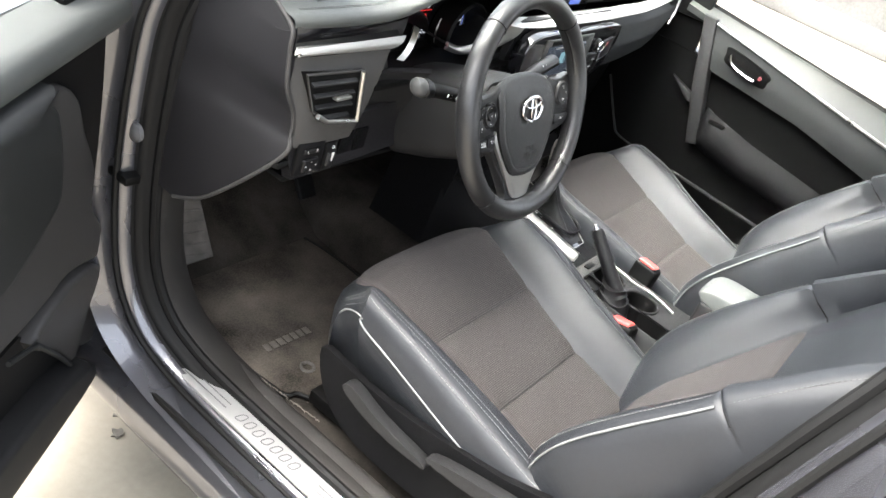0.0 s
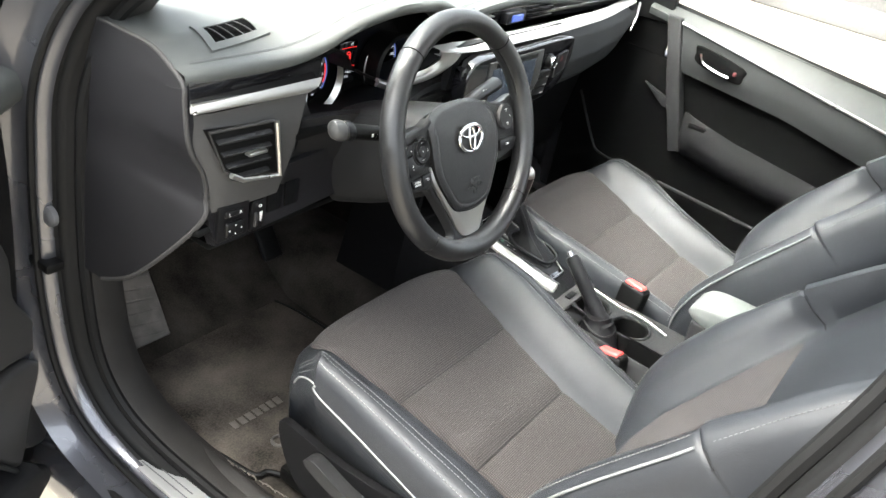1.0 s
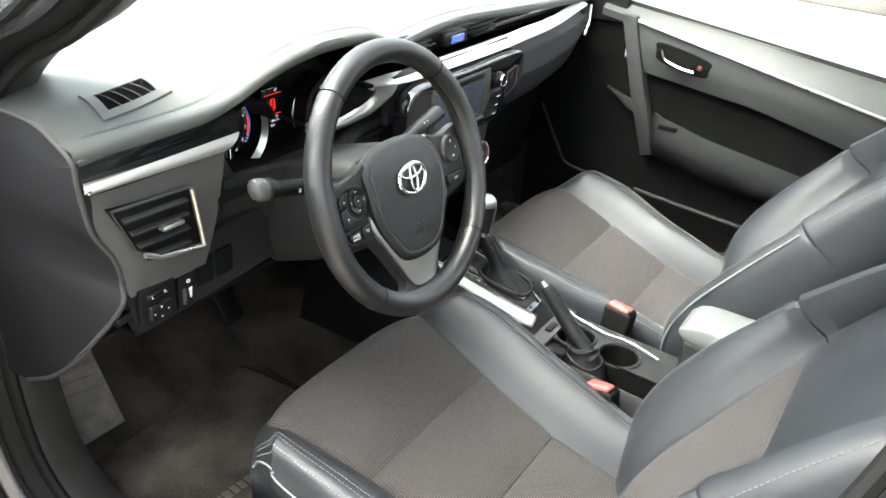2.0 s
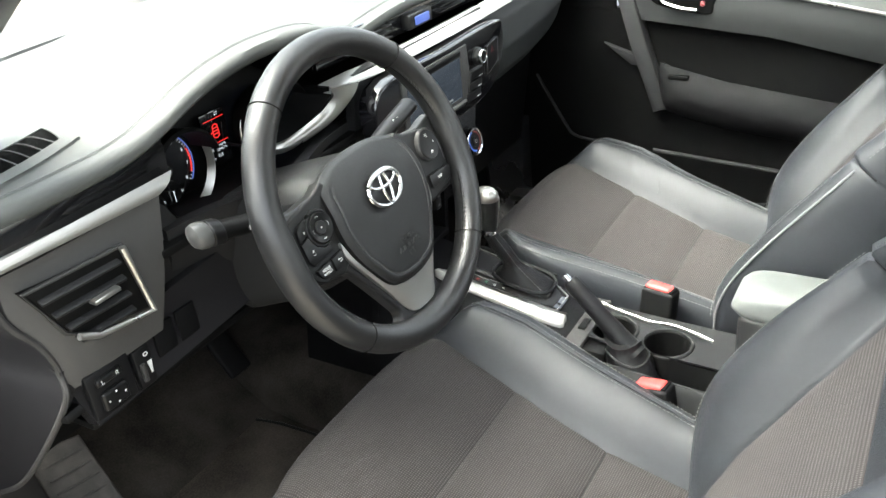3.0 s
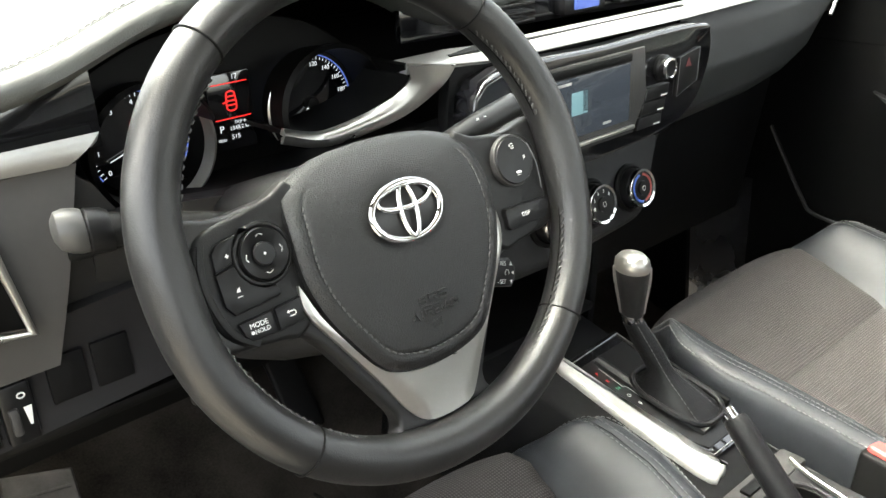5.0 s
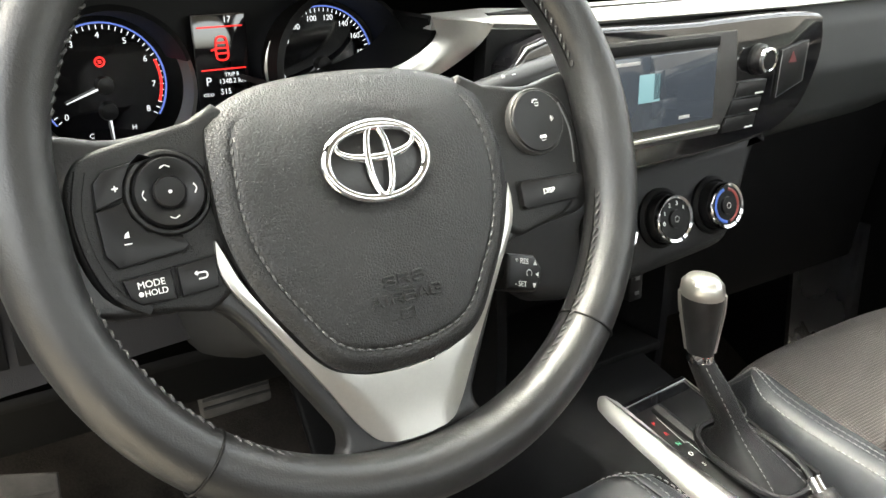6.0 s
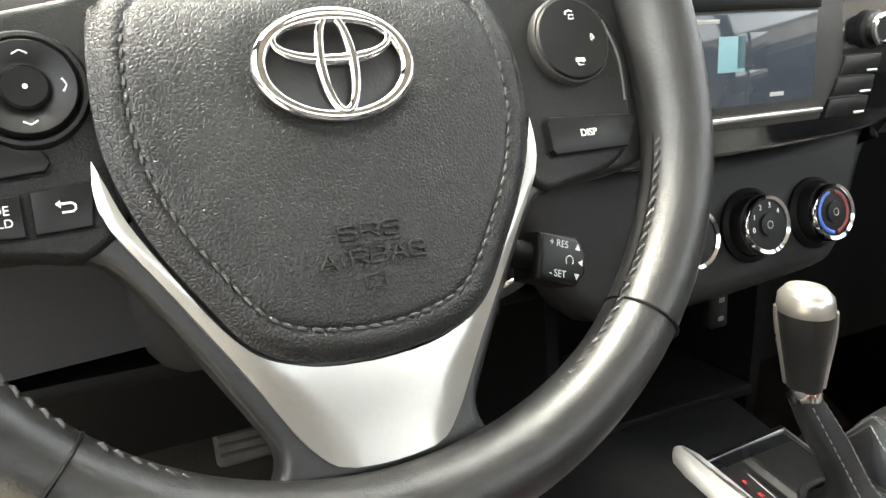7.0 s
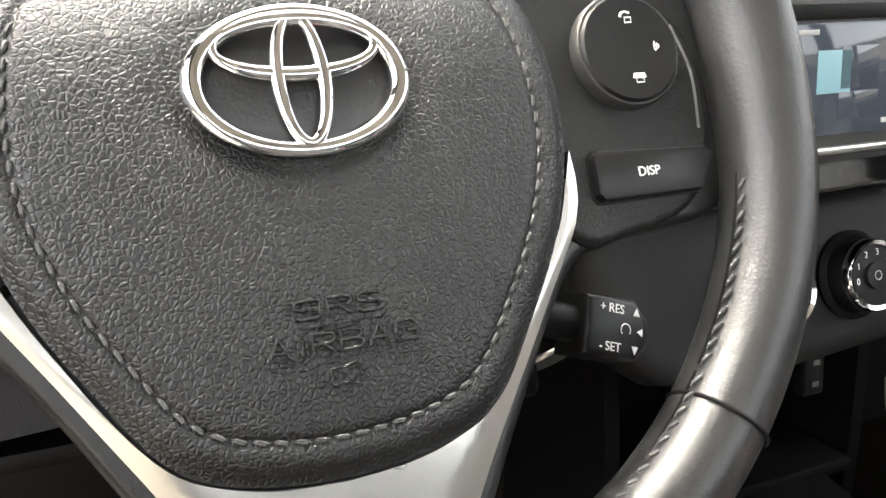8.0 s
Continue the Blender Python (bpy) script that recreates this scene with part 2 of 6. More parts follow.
def plate(outline, depth, bevel=0.0, top=0.0, seg=2):
    """An outline in x, y drawn out downwards in z from top."""
    bm = bmesh.new()
    f = bm.faces.new([bm.verts.new((q[0], q[1], top)) for q in outline])
    if f.normal.z < 0:
        f.normal_flip()
    out = bmesh.ops.extrude_face_region(bm, geom=[f])
    low = [v for v in out["geom"] if isinstance(v, bmesh.types.BMVert)]
    bmesh.ops.translate(bm, verts=low, vec=(0, 0, -depth))
    bmesh.ops.recalc_face_normals(bm, faces=bm.faces)
    if bevel:
        es = [e for e in bm.edges if all(abs(v.co.z - top) < 1e-6 for v in e.verts)]
        bmesh.ops.bevel(bm, geom=es, offset=bevel, segments=seg, affect="EDGES", profile=0.5)
    return bm


def block(size, at=(0, 0, 0), bevel=0.004, seg=2, m=None):
    bm = bmesh.new()
    bmesh.ops.create_cube(bm, size=1)
    bmesh.ops.scale(bm, vec=size, verts=bm.verts)
    if bevel:
        bmesh.ops.bevel(bm, geom=bm.edges[:], offset=min(bevel, 0.48 * min(size)), segments=seg, affect="EDGES", profile=0.5)
    if m is not None:
        bmesh.ops.transform(bm, matrix=m, verts=bm.verts)
    bmesh.ops.translate(bm, vec=at, verts=bm.verts)
    return bm


def lathe(profile, n=28, sx=1.0, sy=1.0):
    """A turned form about z from pairs of radius and height."""
    return loft([[(r * sx * math.cos(a), r * sy * math.sin(a), z) for a in (2 * math.pi * k / n for k in range(n))] for r, z in profile])


def ring(profile, n=36):
    """A turned ring whose section is a closed outline."""
    return loft([[(r * math.cos(a), r * math.sin(a), z) for a in (2 * math.pi * k / n for k in range(n))] for r, z in profile], closed_run=True)


def sheet(f, nu, nv, thick=0.004):
    """A surface f(u, v) for u, v from 0 to 1, with thickness away from its front."""
    p = np.array([[f(i / nu, j / nv) for j in range(nv + 1)] for i in range(nu + 1)], float)
    du, dv = np.gradient(p, axis=0), np.gradient(p, axis=1)
    n = np.cross(du, dv)
    n /= np.linalg.norm(n, axis=2, keepdims=True) + 1e-12
    q = p - thick * n
    bm = bmesh.new()
    a = [[bm.verts.new(c) for c in row] for row in p]
    b = [[bm.verts.new(c) for c in row] for row in q]
    for i in range(nu):
        for j in range(nv):
            bm.faces.new((a[i][j], a[i + 1][j], a[i + 1][j + 1], a[i][j + 1]))
            bm.faces.new((b[i][j], b[i][j + 1], b[i + 1][j + 1], b[i + 1][j]))
    rim = [(i, 0) for i in range(nu)] + [(nu, j) for j in range(nv)] + [(i, nv) for i in range(nu, 0, -1)] + [(0, j) for j in range(nv, 0, -1)]
    for k in range(len(rim)):
        (i, j), (s, t) = rim[k], rim[(k + 1) % len(rim)]
        bm.faces.new((a[i][j], b[i][j], b[s][t], a[s][t]))
    return bm


def letters(text, size, depth=0.0002, align="CENTER", shear=0.0):
    """Writing in x, y, facing z."""
    c = bpy.data.curves.new("letters", "FONT")
    c.body, c.size, c.extrude, c.align_x, c.align_y, c.shear = text, size, depth, align, "CENTER", shear
    ob = bpy.data.objects.new("letters", c)
    me = bpy.data.meshes.new_from_object(ob)
    bm = bmesh.new()
    bm.from_mesh(me)
    bpy.data.objects.remove(ob)
    bpy.data.meshes.remove(me)
    bpy.data.curves.remove(c)
    return bm


def stitches(line, length, gap, r, lift=0.0, normal=(0, 0, 1), slant=0.0, across=0.0):
    """Short threads along a line, in one mesh."""
    bm = bmesh.new()
    p = [Vector(q) for q in line]
    far = [0.0]
    for a, b in zip(p, p[1:]):
        far.append(far[-1] + (b - a).length)
    at = np.array([list(q) for q in p])

    def on(s):
        return Vector([float(np.interp(s, far, at[:, k])) for k in range(3)])
    s = 0.0
    while s + length < far[-1]:
        a, b = on(s), on(s + length)
        d = (b - a).normalized()
        n = Vector(normal(a) if callable(normal) else normal).normalized()
        side = d.cross(n)
        a, b = a - side * slant, b + side * slant
        mid = (a + b) / 2 + n * (lift + r * 0.8)
        tube([a + n * (lift - r * 0.6), a.lerp(mid, 0.5) + n * r * 0.5, mid, b.lerp(mid, 0.5) + n * r * 0.5, b + n * (lift - r * 0.6)], [r * 0.7, r, r, r, r * 0.7], 5, bm=bm)
        s += length + gap
    return bm


def ease(t):
    t = min(1.0, max(0.0, t))
    return t * t * (3 - 2 * t)


def step(x, *stops):
    """Straight pieces from stop to stop: (x, value) pairs."""
    return float(np.interp(x, [s[0] for s in stops], [s[1] for s in stops]))


def basis(o, x, y, z):
    m = Matrix((x, y, z)).transposed().to_4x4()
    m.translation = o
    return m

# ---- steering wheel ----
HUB = Vector((-0.354, 0.002, 0.9355))
TILT = radians(20.0)
WHEEL = basis(HUB, Vector((1, 0, 0)), Vector((0, math.sin(TILT), math.cos(TILT))), Vector((0, -math.cos(TILT), math.sin(TILT))))
SUNK = WHEEL @ Matrix.Translation((0, 0, -0.0075))
RIM_R, RIM_T, RIM_W = 0.1738, 0.0164, -0.012


def mirrored(half):
    """A closed outline from its right half, from the top down."""
    return list(half) + [(-x, y) for x, y in reversed(half) if abs(x) > 1e-9]


def steering_wheel():
    w = thing("steering_wheel", "black leather three-spoke steering wheel with satin silver trim on its column", "steering wheel", HUB)
    # rim: a ring with a slightly oval section
    rings, n = [], 120
    for i in range(n):
        a = 2 * math.pi * i / n
        c, s = math.cos(a), math.sin(a)
        low = max(0.0, -s) ** 6
        r = RIM_R - 0.003 * low
        t = RIM_T * (1 + 0.07 * math.exp(-((s - 0.02) / 0.22) ** 2) + 0.05 * math.exp(-((s + 0.98) / 0.10) ** 2))
        r -= 0.0022 * math.exp(-((s + 0.02) / 0.20) ** 2)
        rings.append([((r + t * math.cos(b)) * c, (r + t * math.cos(b)) * s, RIM_W + 1.08 * t * math.sin(b)) for b in (2 * math.pi * k / 20 for k in range(20))])
    rim = part("rim", loft(rings, closed_run=True), RIM_LEATHER, w, "smooth black leather rim", WHEEL)
    for deg in (48, 128, 227, 316):
        a = radians(deg)
        c, s = math.cos(a), math.sin(a)
        hoop_pts = [((RIM_R + (RIM_T + 0.0004) * math.cos(b)) * c, (RIM_R + (RIM_T + 0.0004) * math.cos(b)) * s, RIM_W + 1.08 * (RIM_T + 0.0004) * math.sin(b)) for b in (2 * math.pi * k / 24 for k in range(24))]
        part("seam", tube(hoop_pts, 0.0008, 6, True), BLACK, rim, "dark leather seam", WHEEL)

    def inner(a0, a1, b):
        return [((RIM_R + (RIM_T + 0.0002) * math.cos(b)) * math.cos(a), (RIM_R + (RIM_T + 0.0002) * math.cos(b)) * math.sin(a), RIM_W + 1.08 * RIM_T * math.sin(b)) for a in np.linspace(a0, a1, 60)]
    for a0, a1 in ((-62, -41), (-40, -14), (14, 47), (133, 166), (194, 226), (229, 246)):
        line = inner(radians(a0), radians(a1), radians(162))
        part("stitching", stitches(line, 0.0042, 0.0016, 0.00085, 0, lambda q: -Vector((q[0], q[1], -0.12)), 0.0012), RIM_THREAD, rim, "dark thread stitches", WHEEL)
        part("rim_join", tube(inner(radians(a0), radians(a1), radians(170)), 0.0006, 5), BLACK, rim, "leather edge join", WHEEL)

    # spokes
    half = [(0, 0.034), (0.085, 0.036), (0.125, 0.033), (0.150, 0.038), (0.168, 0.036), (0.171, 0.0), (0.167, -0.032), (0.152, -0.049), (0.130, -0.0535),
            (0.112, -0.0545), (0.096, -0.0575), (0.086, -0.0645), (0.0735, -0.0830), (0.0600, -0.1060), (0.0480, -0.1270), (0.0420, -0.1400), (0.0460, -0.1520), (0.062, -0.160), (0.045, -0.168), (0, -0.172)]
    line = [(q.x, q.y) for q in spline([(*q, 0) for q in mirrored(half)], 4, True)]
    spoke = part("spoke", plate(line, 0.016, 0.0042, -0.0205, 4), RIM_LEATHER, w, "dark spoke body", WHEEL)

    # airbag cover
    half = [(0, 0.0555), (0.040, 0.0530), (0.067, 0.0450), (0.0810, 0.033), (0.0862, 0.007), (0.0860, -0.024), (0.0770, -0.053), (0.0620, -0.079), (0.0480, -0.0985), (0.030, -0.1078), (0, -0.1115)]
    edge = [(q.x, q.y) for q in spline([(*q, 0) for q in mirrored(half)], 7, True)]

    def cover(k, x, y):
        h = 0.0045 * (1 - k**2.4) - 0.0060
        h -= 0.020 * max(0.0, (y + 0.002) / 0.058) ** 1.7 * (0.4 + 0.6 * k)
        h -= 0.0012 * math.exp(-((k - 0.872) / 0.014) ** 2) * ease((0.036 - y) / 0.01)
        h -= 0.0030 * ease((k - 0.93) / 0.07)
        d = math.hypot((x - 0.001) / 0.036, y / 0.0245)
        return h - 0.0022 * ease((1.12 - d) / 0.2)
    ks = [0.02, 0.1, 0.18, 0.26, 0.34, 0.42, 0.5, 0.58, 0.66, 0.74, 0.80, 0.835, 0.852, 0.862, 0.872, 0.882, 0.892, 0.91, 0.94, 0.965, 0.985, 0.995, 1.0]
    rings = [[(k * x, -0.02 + k * (y + 0.02), cover(k, k * x, -0.02 + k * (y + 0.02))) for x, y in edge] for k in ks]
    rings.append([(x, y, cover(1, x, y) - 0.004) for x, y in edge])
    rings.append([(0.985 * x, 0.985 * y, -0.03) for x, y in edge])
    pad = part("airbag_cover", loft(rings), PAD, w, "grained black cover with grey stitching", WHEEL, 60)

    def on_pad(k, i):
        x, y = edge[i % len(edge)]
        x, y = k * x, -0.02 + k * (y + 0.02)
        return x, y, cover(k, x, y)
    turn = sorted((math.atan2(y + 0.02, x), math.hypot(x, y + 0.02)) for x, y in edge)

    def reach(x, y):
        return math.hypot(x, y + 0.02) / float(np.interp(math.atan2(y + 0.02, x), [q[0] for q in turn], [q[1] for q in turn], period=2 * math.pi))
    count = len(edge)
    top_left, top_right = int(count * 0.86), int(count * 0.14)
    line = [on_pad(0.872, i) for i in range(top_right, top_left + 1)]
    part("stitching", stitches(line, 0.0040, 0.0016, 0.00072, 0.0002, slant=0.0003), PAD_THREAD, pad, "dark grey thread stitches", WHEEL)
    glyphs = {"S": ((1, 0.92, 0.8, 1, 0.2, 1, 0, 0.9, 0, 0.62, 0.2, 0.52, 0.8, 0.48, 1, 0.38, 1, 0.1, 0.8, 0, 0.2, 0, 0, 0.08),), "R": ((0, 0, 0, 1, 0.8, 1, 1, 0.88, 1, 0.62, 0.8, 0.5, 0, 0.5), (0.5, 0.5, 1, 0)),
              "A": ((0, 0, 0.5, 1, 1, 0), (0.22, 0.36, 0.78, 0.36)), "I": ((0.22, 0, 0.22, 1),), "B": ((0, 0, 0, 1, 0.75, 1, 0.95, 0.88, 0.95, 0.65, 0.75, 0.53, 0, 0.53), (0.75, 0.53, 1, 0.4, 1, 0.12, 0.8, 0, 0, 0)),
              "G": ((1, 0.85, 0.8, 1, 0.2, 1, 0, 0.85, 0, 0.15, 0.2, 0, 1, 0, 1, 0.45, 0.55, 0.45),)}
    for text, tall, wide, gap, y in (("SRS", 0.0050, 0.0068, 0.0022, -0.0665), ("AIRBAG", 0.0056, 0.0062, 0.0018, -0.0765)):
        x = 0.002 - (len(text) * (wide + gap) - gap - 0.45 * (wide + gap) * text.count("I")) / 2
        for ch in text:
            bm = bmesh.new()
            for run in glyphs[ch]:
                pts = [(x + wide * run[i], y + tall * run[i + 1]) for i in range(0, len(run), 2)]
                tube([(px, py, cover(reach(px, py), px, py) + 0.0005) for px, py in pts], 0.00074, 6, bm=bm)
            part("embossed_letter", bm, PAD, pad, "raised letter", WHEEL, 30)
            x += (wide + gap) * (0.55 if ch == "I" else 1.0)
    part("embossed_bar", block((0.024, 0.0007, 0.0010), (0.002, -0.0687, cover(reach(0, -0.0687), 0, -0.0687) + 0.0004), 0.0002), PAD, pad, "", WHEEL)
    horn = tube([(-0.004, -0.0855, 0), (-0.004, -0.081, 0), (0.0005, -0.081, 0), (0.0045, -0.0795, 0), (0.0045, -0.0865, 0), (0.0005, -0.0855, 0)], 0.0005, 5, True)
    part("horn_mark", horn, PAD, pad, "raised horn sign", WHEEL @ Matrix.Translation((0.001, 0, cover(reach(0, -0.083), 0, -0.083) + 0.0005)))

    # badge: three chrome ovals on a dark ground
    badge = part("badge", lathe([(0.0, -0.003), (0.0305, -0.003), (0.0305, 0.0), (0.029, 0.0006), (0.0, 0.0010)], 48, 1, 0.68), RIM_LEATHER, w, "oval badge of chrome rings", WHEEL @ Matrix.Translation((0.0012, 0.0003, -0.0028)))

    def oval(cx, cy, rx, ry, thick, tip, lift, n=72):
        pts, rr = [], []
        for i in range(n):
            a = 2 * math.pi * i / n
            pts.append((cx + rx * math.cos(a), cy + ry * math.sin(a), lift + 0.0016 * (1 - (rx * math.cos(a) / 0.034) ** 2)))
            rr.append(thick + (tip - thick) * abs(math.sin(a)) ** 1.5)
        return tube(pts, rr, 10, True, squash=0.75, up=(0, 0, 1))
    at = WHEEL @ Matrix.Translation((0.0012, 0.0003, -0.0024))
    part("outer_ring", oval(0, 0, 0.0298, 0.0201, 0.0031, 0.0024, 0.0012), CHROME, badge, "chrome oval ring", at)
    part("inner_ring", oval(0, 0.0098, 0.0232, 0.0082, 0.0014, 0.0024, 0.0018), CHROME, badge, "chrome oval ring", at)
    part("upright_ring", oval(0, 0.0000, 0.0066, 0.0186, 0.0022, 0.0016, 0.0022), CHROME, badge, "chrome oval ring", at)

    # satin trim in the shape of a wide V
    half = [(0.0898, -0.0245), (0.0908, -0.036), (0.0875, -0.049), (0.0730, -0.072), (0.0490, -0.1105), (0.0410, -0.125), (0.0320, -0.1395), (0.0225, -0.1490), (0.010, -0.1515), (0, -0.152)]
    inner_half = [(0, -0.1130), (0.018, -0.1118), (0.0320, -0.1085), (0.0455, -0.1022), (0.0570, -0.0895), (0.0705, -0.0680), (0.0815, -0.0480), (0.0865, -0.0340)]
    bm = bmesh.new()

    def facet(x, y):
        """Height of the trim: a flat middle panel with chamfered sides and arms."""
        crease = step(y, (-0.152, 0.0165), (-0.125, 0.0290), (-0.106, 0.0430), (-0.085, 0.0600), (-0.05, 0.0850), (-0.02, 0.0900))
        return -0.0125 - 0.0022 * ease((-0.10 - y) / 0.045) - 0.34 * max(0.0, abs(x) - crease)
    for sx in (-1, 1):
        out = spline([(*q, 0) for q in half], 4)
        inn = spline([(*q, 0) for q in reversed(inner_half)], 4)
        rows = []
        for k in range(len(inn)):
            f = k / (len(inn) - 1)
            o = out[min(len(out) - 1, round(f * (len(out) - 1)))]
            i = inn[k]
            row = []
            for j in range(9):
                q = o.lerp(i, j / 8)
                row.append((sx * q.x, q.y, facet(q.x, q.y)))
            row = [(row[0][0] * 0.995, row[0][1], row[0][2] - 0.006)] + row + [(row[-1][0], row[-1][1], row[-1][2] - 0.004)]
            rows.append(row)
        skin(bm, rows, False)
    bmesh.ops.remove_doubles(bm, verts=bm.verts, dist=0.0003)
    part("silver_trim", bm, SATIN, w, "satin silver V-shaped trim", WHEEL, 24)

    # switch pods
    def pod(sign):
        half = [(0.070, 0.0395), (0.090, 0.0365), (0.114, 0.0320), (0.138, 0.0275), (0.1490, 0.019), (0.1540, 0.001), (0.1525, -0.020), (0.1450, -0.040), (0.131, -0.0510), (0.108, -0.0555), (0.092, -0.0560), (0.070, -0.030)]
        out = [(q.x, q.y) for q in spline([(sign * x, y, 0) for x, y in half], 3, True)]
        body = part("switch_pod", plate(out, 0.016, 0.0040, -0.0095, 4), POD, w, "black grained switch pod", SUNK)
        line = [(sign * (x - 0.0055), y, -0.0100) for x, y in (half[4:9] if sign < 0 else half[4:7])]
        part("pod_edge", tube(spline(line, 5), 0.0028 if sign < 0 else 0.0011, 8, squash=0.6), POD if sign < 0 else MARK, body, "raised grained edge" if sign < 0 else "thin grey edge", SUNK)
        return body
    left, right = pod(-1), pod(1)

    def button(parent, outline, top=-0.0060, label="black button"):
        cx = sum(q[0] for q in outline) / len(outline)
        cy = sum(q[1] for q in outline) / len(outline)
        grown = [(x + 0.0009 * math.copysign(1, x - cx), y + 0.0009 * math.copysign(1, y - cy)) for x, y in outline]
        part("key_gap", plate(grown, 0.004, 0.0, -0.0091), RUBBER, parent, "dark gap round a key", SUNK)
        return part("button", plate(outline, 0.005, 0.0009, top), BUTTON, w, label, SUNK)

    def ink(parent, bm, x, y, z=-0.0058, name="sign"):
        return part(name, bm, WHITE_INK, parent, "white printed sign", SUNK @ Matrix.Translation((x, y, z)), 0)

    def stroke(*pts, r=0.00038, closed=False):
        return tube([(*p, 0) for p in pts], r, 4, closed, squash=0.4)

    # four-way pad and its buttons
    cx, cy = -0.1062, 0.0030
    part("dial_ring", ring([(0.0160, -0.010), (0.0212, -0.010), (0.0212, -0.0080), (0.0200, -0.0062), (0.0186, -0.0060), (0.0176, -0.0072)], 40), POD, left, "", SUNK @ Matrix.Translation((cx, cy, 0)))
    pad4 = part("four_way_pad", lathe([(0.0, -0.010), (0.0172, -0.010), (0.0172, -0.0054), (0.0163, -0.0040), (0.0095, -0.0058), (0.0085, -0.0064), (0, -0.0064)], 40), BUTTON, w, "round four-way button", SUNK @ Matrix.Translation((cx, cy, 0)))
    part("centre_button", lathe([(0.0, -0.008), (0.0078, -0.008), (0.0078, -0.0048), (0.0070, -0.0038), (0.003, -0.0040), (0, -0.0041)], 32), BUTTON, pad4, "", SUNK @ Matrix.Translation((cx, cy, 0)))
    part("sign", lathe([(0, -0.0042), (0.0009, -0.0042), (0.0009, -0.0037), (0, -0.0037)], 12), WHITE_INK, pad4, "white dot", SUNK @ Matrix.Translation((cx, cy, 0)))
    for a in range(4):
        c, s = (1, 0, -1, 0)[a], (0, 1, 0, -1)[a]
        d = 0.0132
        arrow = stroke(*[(d * c + k * (-s) - 0.0014 * abs(k) / 0.0024 * c, d * s + k * c - 0.0014 * abs(k) / 0.0024 * s) for k in (-0.0024, 0, 0.0024)], r=0.0003)
        ink(pad4, arrow, cx, cy, -0.0049)
    arc = [(cx + 0.0216 * math.cos(radians(a)), cy + 0.0216 * math.sin(radians(a))) for a in (118, 140, 160, 178)]
    plus = button(left, [(-0.1138, 0.0210), (-0.1345, 0.0175), (-0.1395, 0.0125), (-0.1405, 0.0000)] + arc[::-1])
    ink(plus, stroke((-0.0014, 0), (0.0014, 0)), -0.1305, 0.0085)
    ink(plus, stroke((0, -0.0014), (0, 0.0014)), -0.1305, 0.0085)
    arc = [(cx + 0.0216 * math.cos(radians(a)), cy + 0.0216 * math.sin(radians(a))) for a in (184, 205, 230, 255, 275)]
    minus = button(left, arc + [(-0.1025, -0.0235), (-0.1045, -0.0262), (-0.1360, -0.0285), (-0.1408, -0.0215), (-0.1410, -0.0010)])
    ink(minus, stroke((-0.0018, -0.0035), (0.0018, -0.0035), r=0.0003), -0.1300, -0.0145)
    ink(minus, plate([(-0.0013, -0.001), (0.0013, -0.001), (0.0013, 0.002), (-0.0004, 0.001)], 0.0003), -0.1300, -0.0140)
    mode = button(left, [(-0.1135, -0.0332), (-0.1362, -0.0345), (-0.1340, -0.0435), (-0.1295, -0.0475), (-0.1135, -0.0478)])
    ink(mode, letters("MODE", 0.0046, 0.0001), -0.1238, -0.0383, name="word")
    ink(mode, letters("HOLD", 0.0040, 0.0001), -0.1222, -0.0426, name="word")
    ink(mode, lathe([(0, -0.0001), (0.0012, -0.0001), (0.0012, 0.0001), (0, 0.0001)], 10), -0.1293, -0.0424)
    back = button(left, [(-0.0905, -0.0310), (-0.1105, -0.0330), (-0.1105, -0.0475), (-0.0925, -0.0468)])
    ink(back, stroke((-0.0030, 0.0012), (0.0020, 0.0012), (0.0030, 0.0004), (0.0030, -0.0010), (0.0020, -0.0018), (-0.0015, -0.0018), r=0.0004), -0.1000, -0.0392)
    ink(back, plate([(-0.0032, 0.0012), (-0.0016, 0.0026), (-0.0016, -0.0002)], 0.0003), -0.1000, -0.0392)

    # telephone pad and display button
    cx, cy = 0.1205, 0.0088
    part("dial_ring", ring([(0.0150, -0.010), (0.0206, -0.010), (0.0206, -0.0050), (0.0200, -0.0040), (0.0190, -0.0040), (0.017, -0.005)], 40), GREY, right, "", SUNK @ Matrix.Translation((cx, cy, 0)))
    phone = part("phone_pad", lathe([(0.0, -0.010), (0.0192, -0.010), (0.0192, -0.0038), (0.0184, -0.0028), (0.010, -0.0036), (0, -0.0038)], 40), BUTTON, w, "round telephone button", SUNK @ Matrix.Translation((cx, cy, 0)))
    hook = stroke((-0.0022, 0.0008), (-0.0018, 0.0022), (0, 0.0028), (0.0018, 0.0022), r=0.0006)
    ink(phone, hook, cx + 0.0005, cy + 0.0105, -0.0034)
    ink(phone, stroke((-0.0012, -0.0012), (0.0014, -0.0012), (0.0016, 0.0006), (-0.0010, 0.0006), r=0.0003, closed=True), cx + 0.0010, cy + 0.0105, -0.0034)
    ink(phone, stroke((-0.0022, 0.0002), (-0.0020, 0.0014), (0.0020, 0.0014), (0.0022, 0.0002), r=0.0006), cx + 0.0015, cy - 0.0110, -0.0034)
    ink(phone, stroke((-0.0016, -0.0014), (0.0016, -0.0014), (0.0014, 0.0004), (-0.0014, 0.0004), r=0.0003, closed=True), cx + 0.0015, cy - 0.0110, -0.0034)
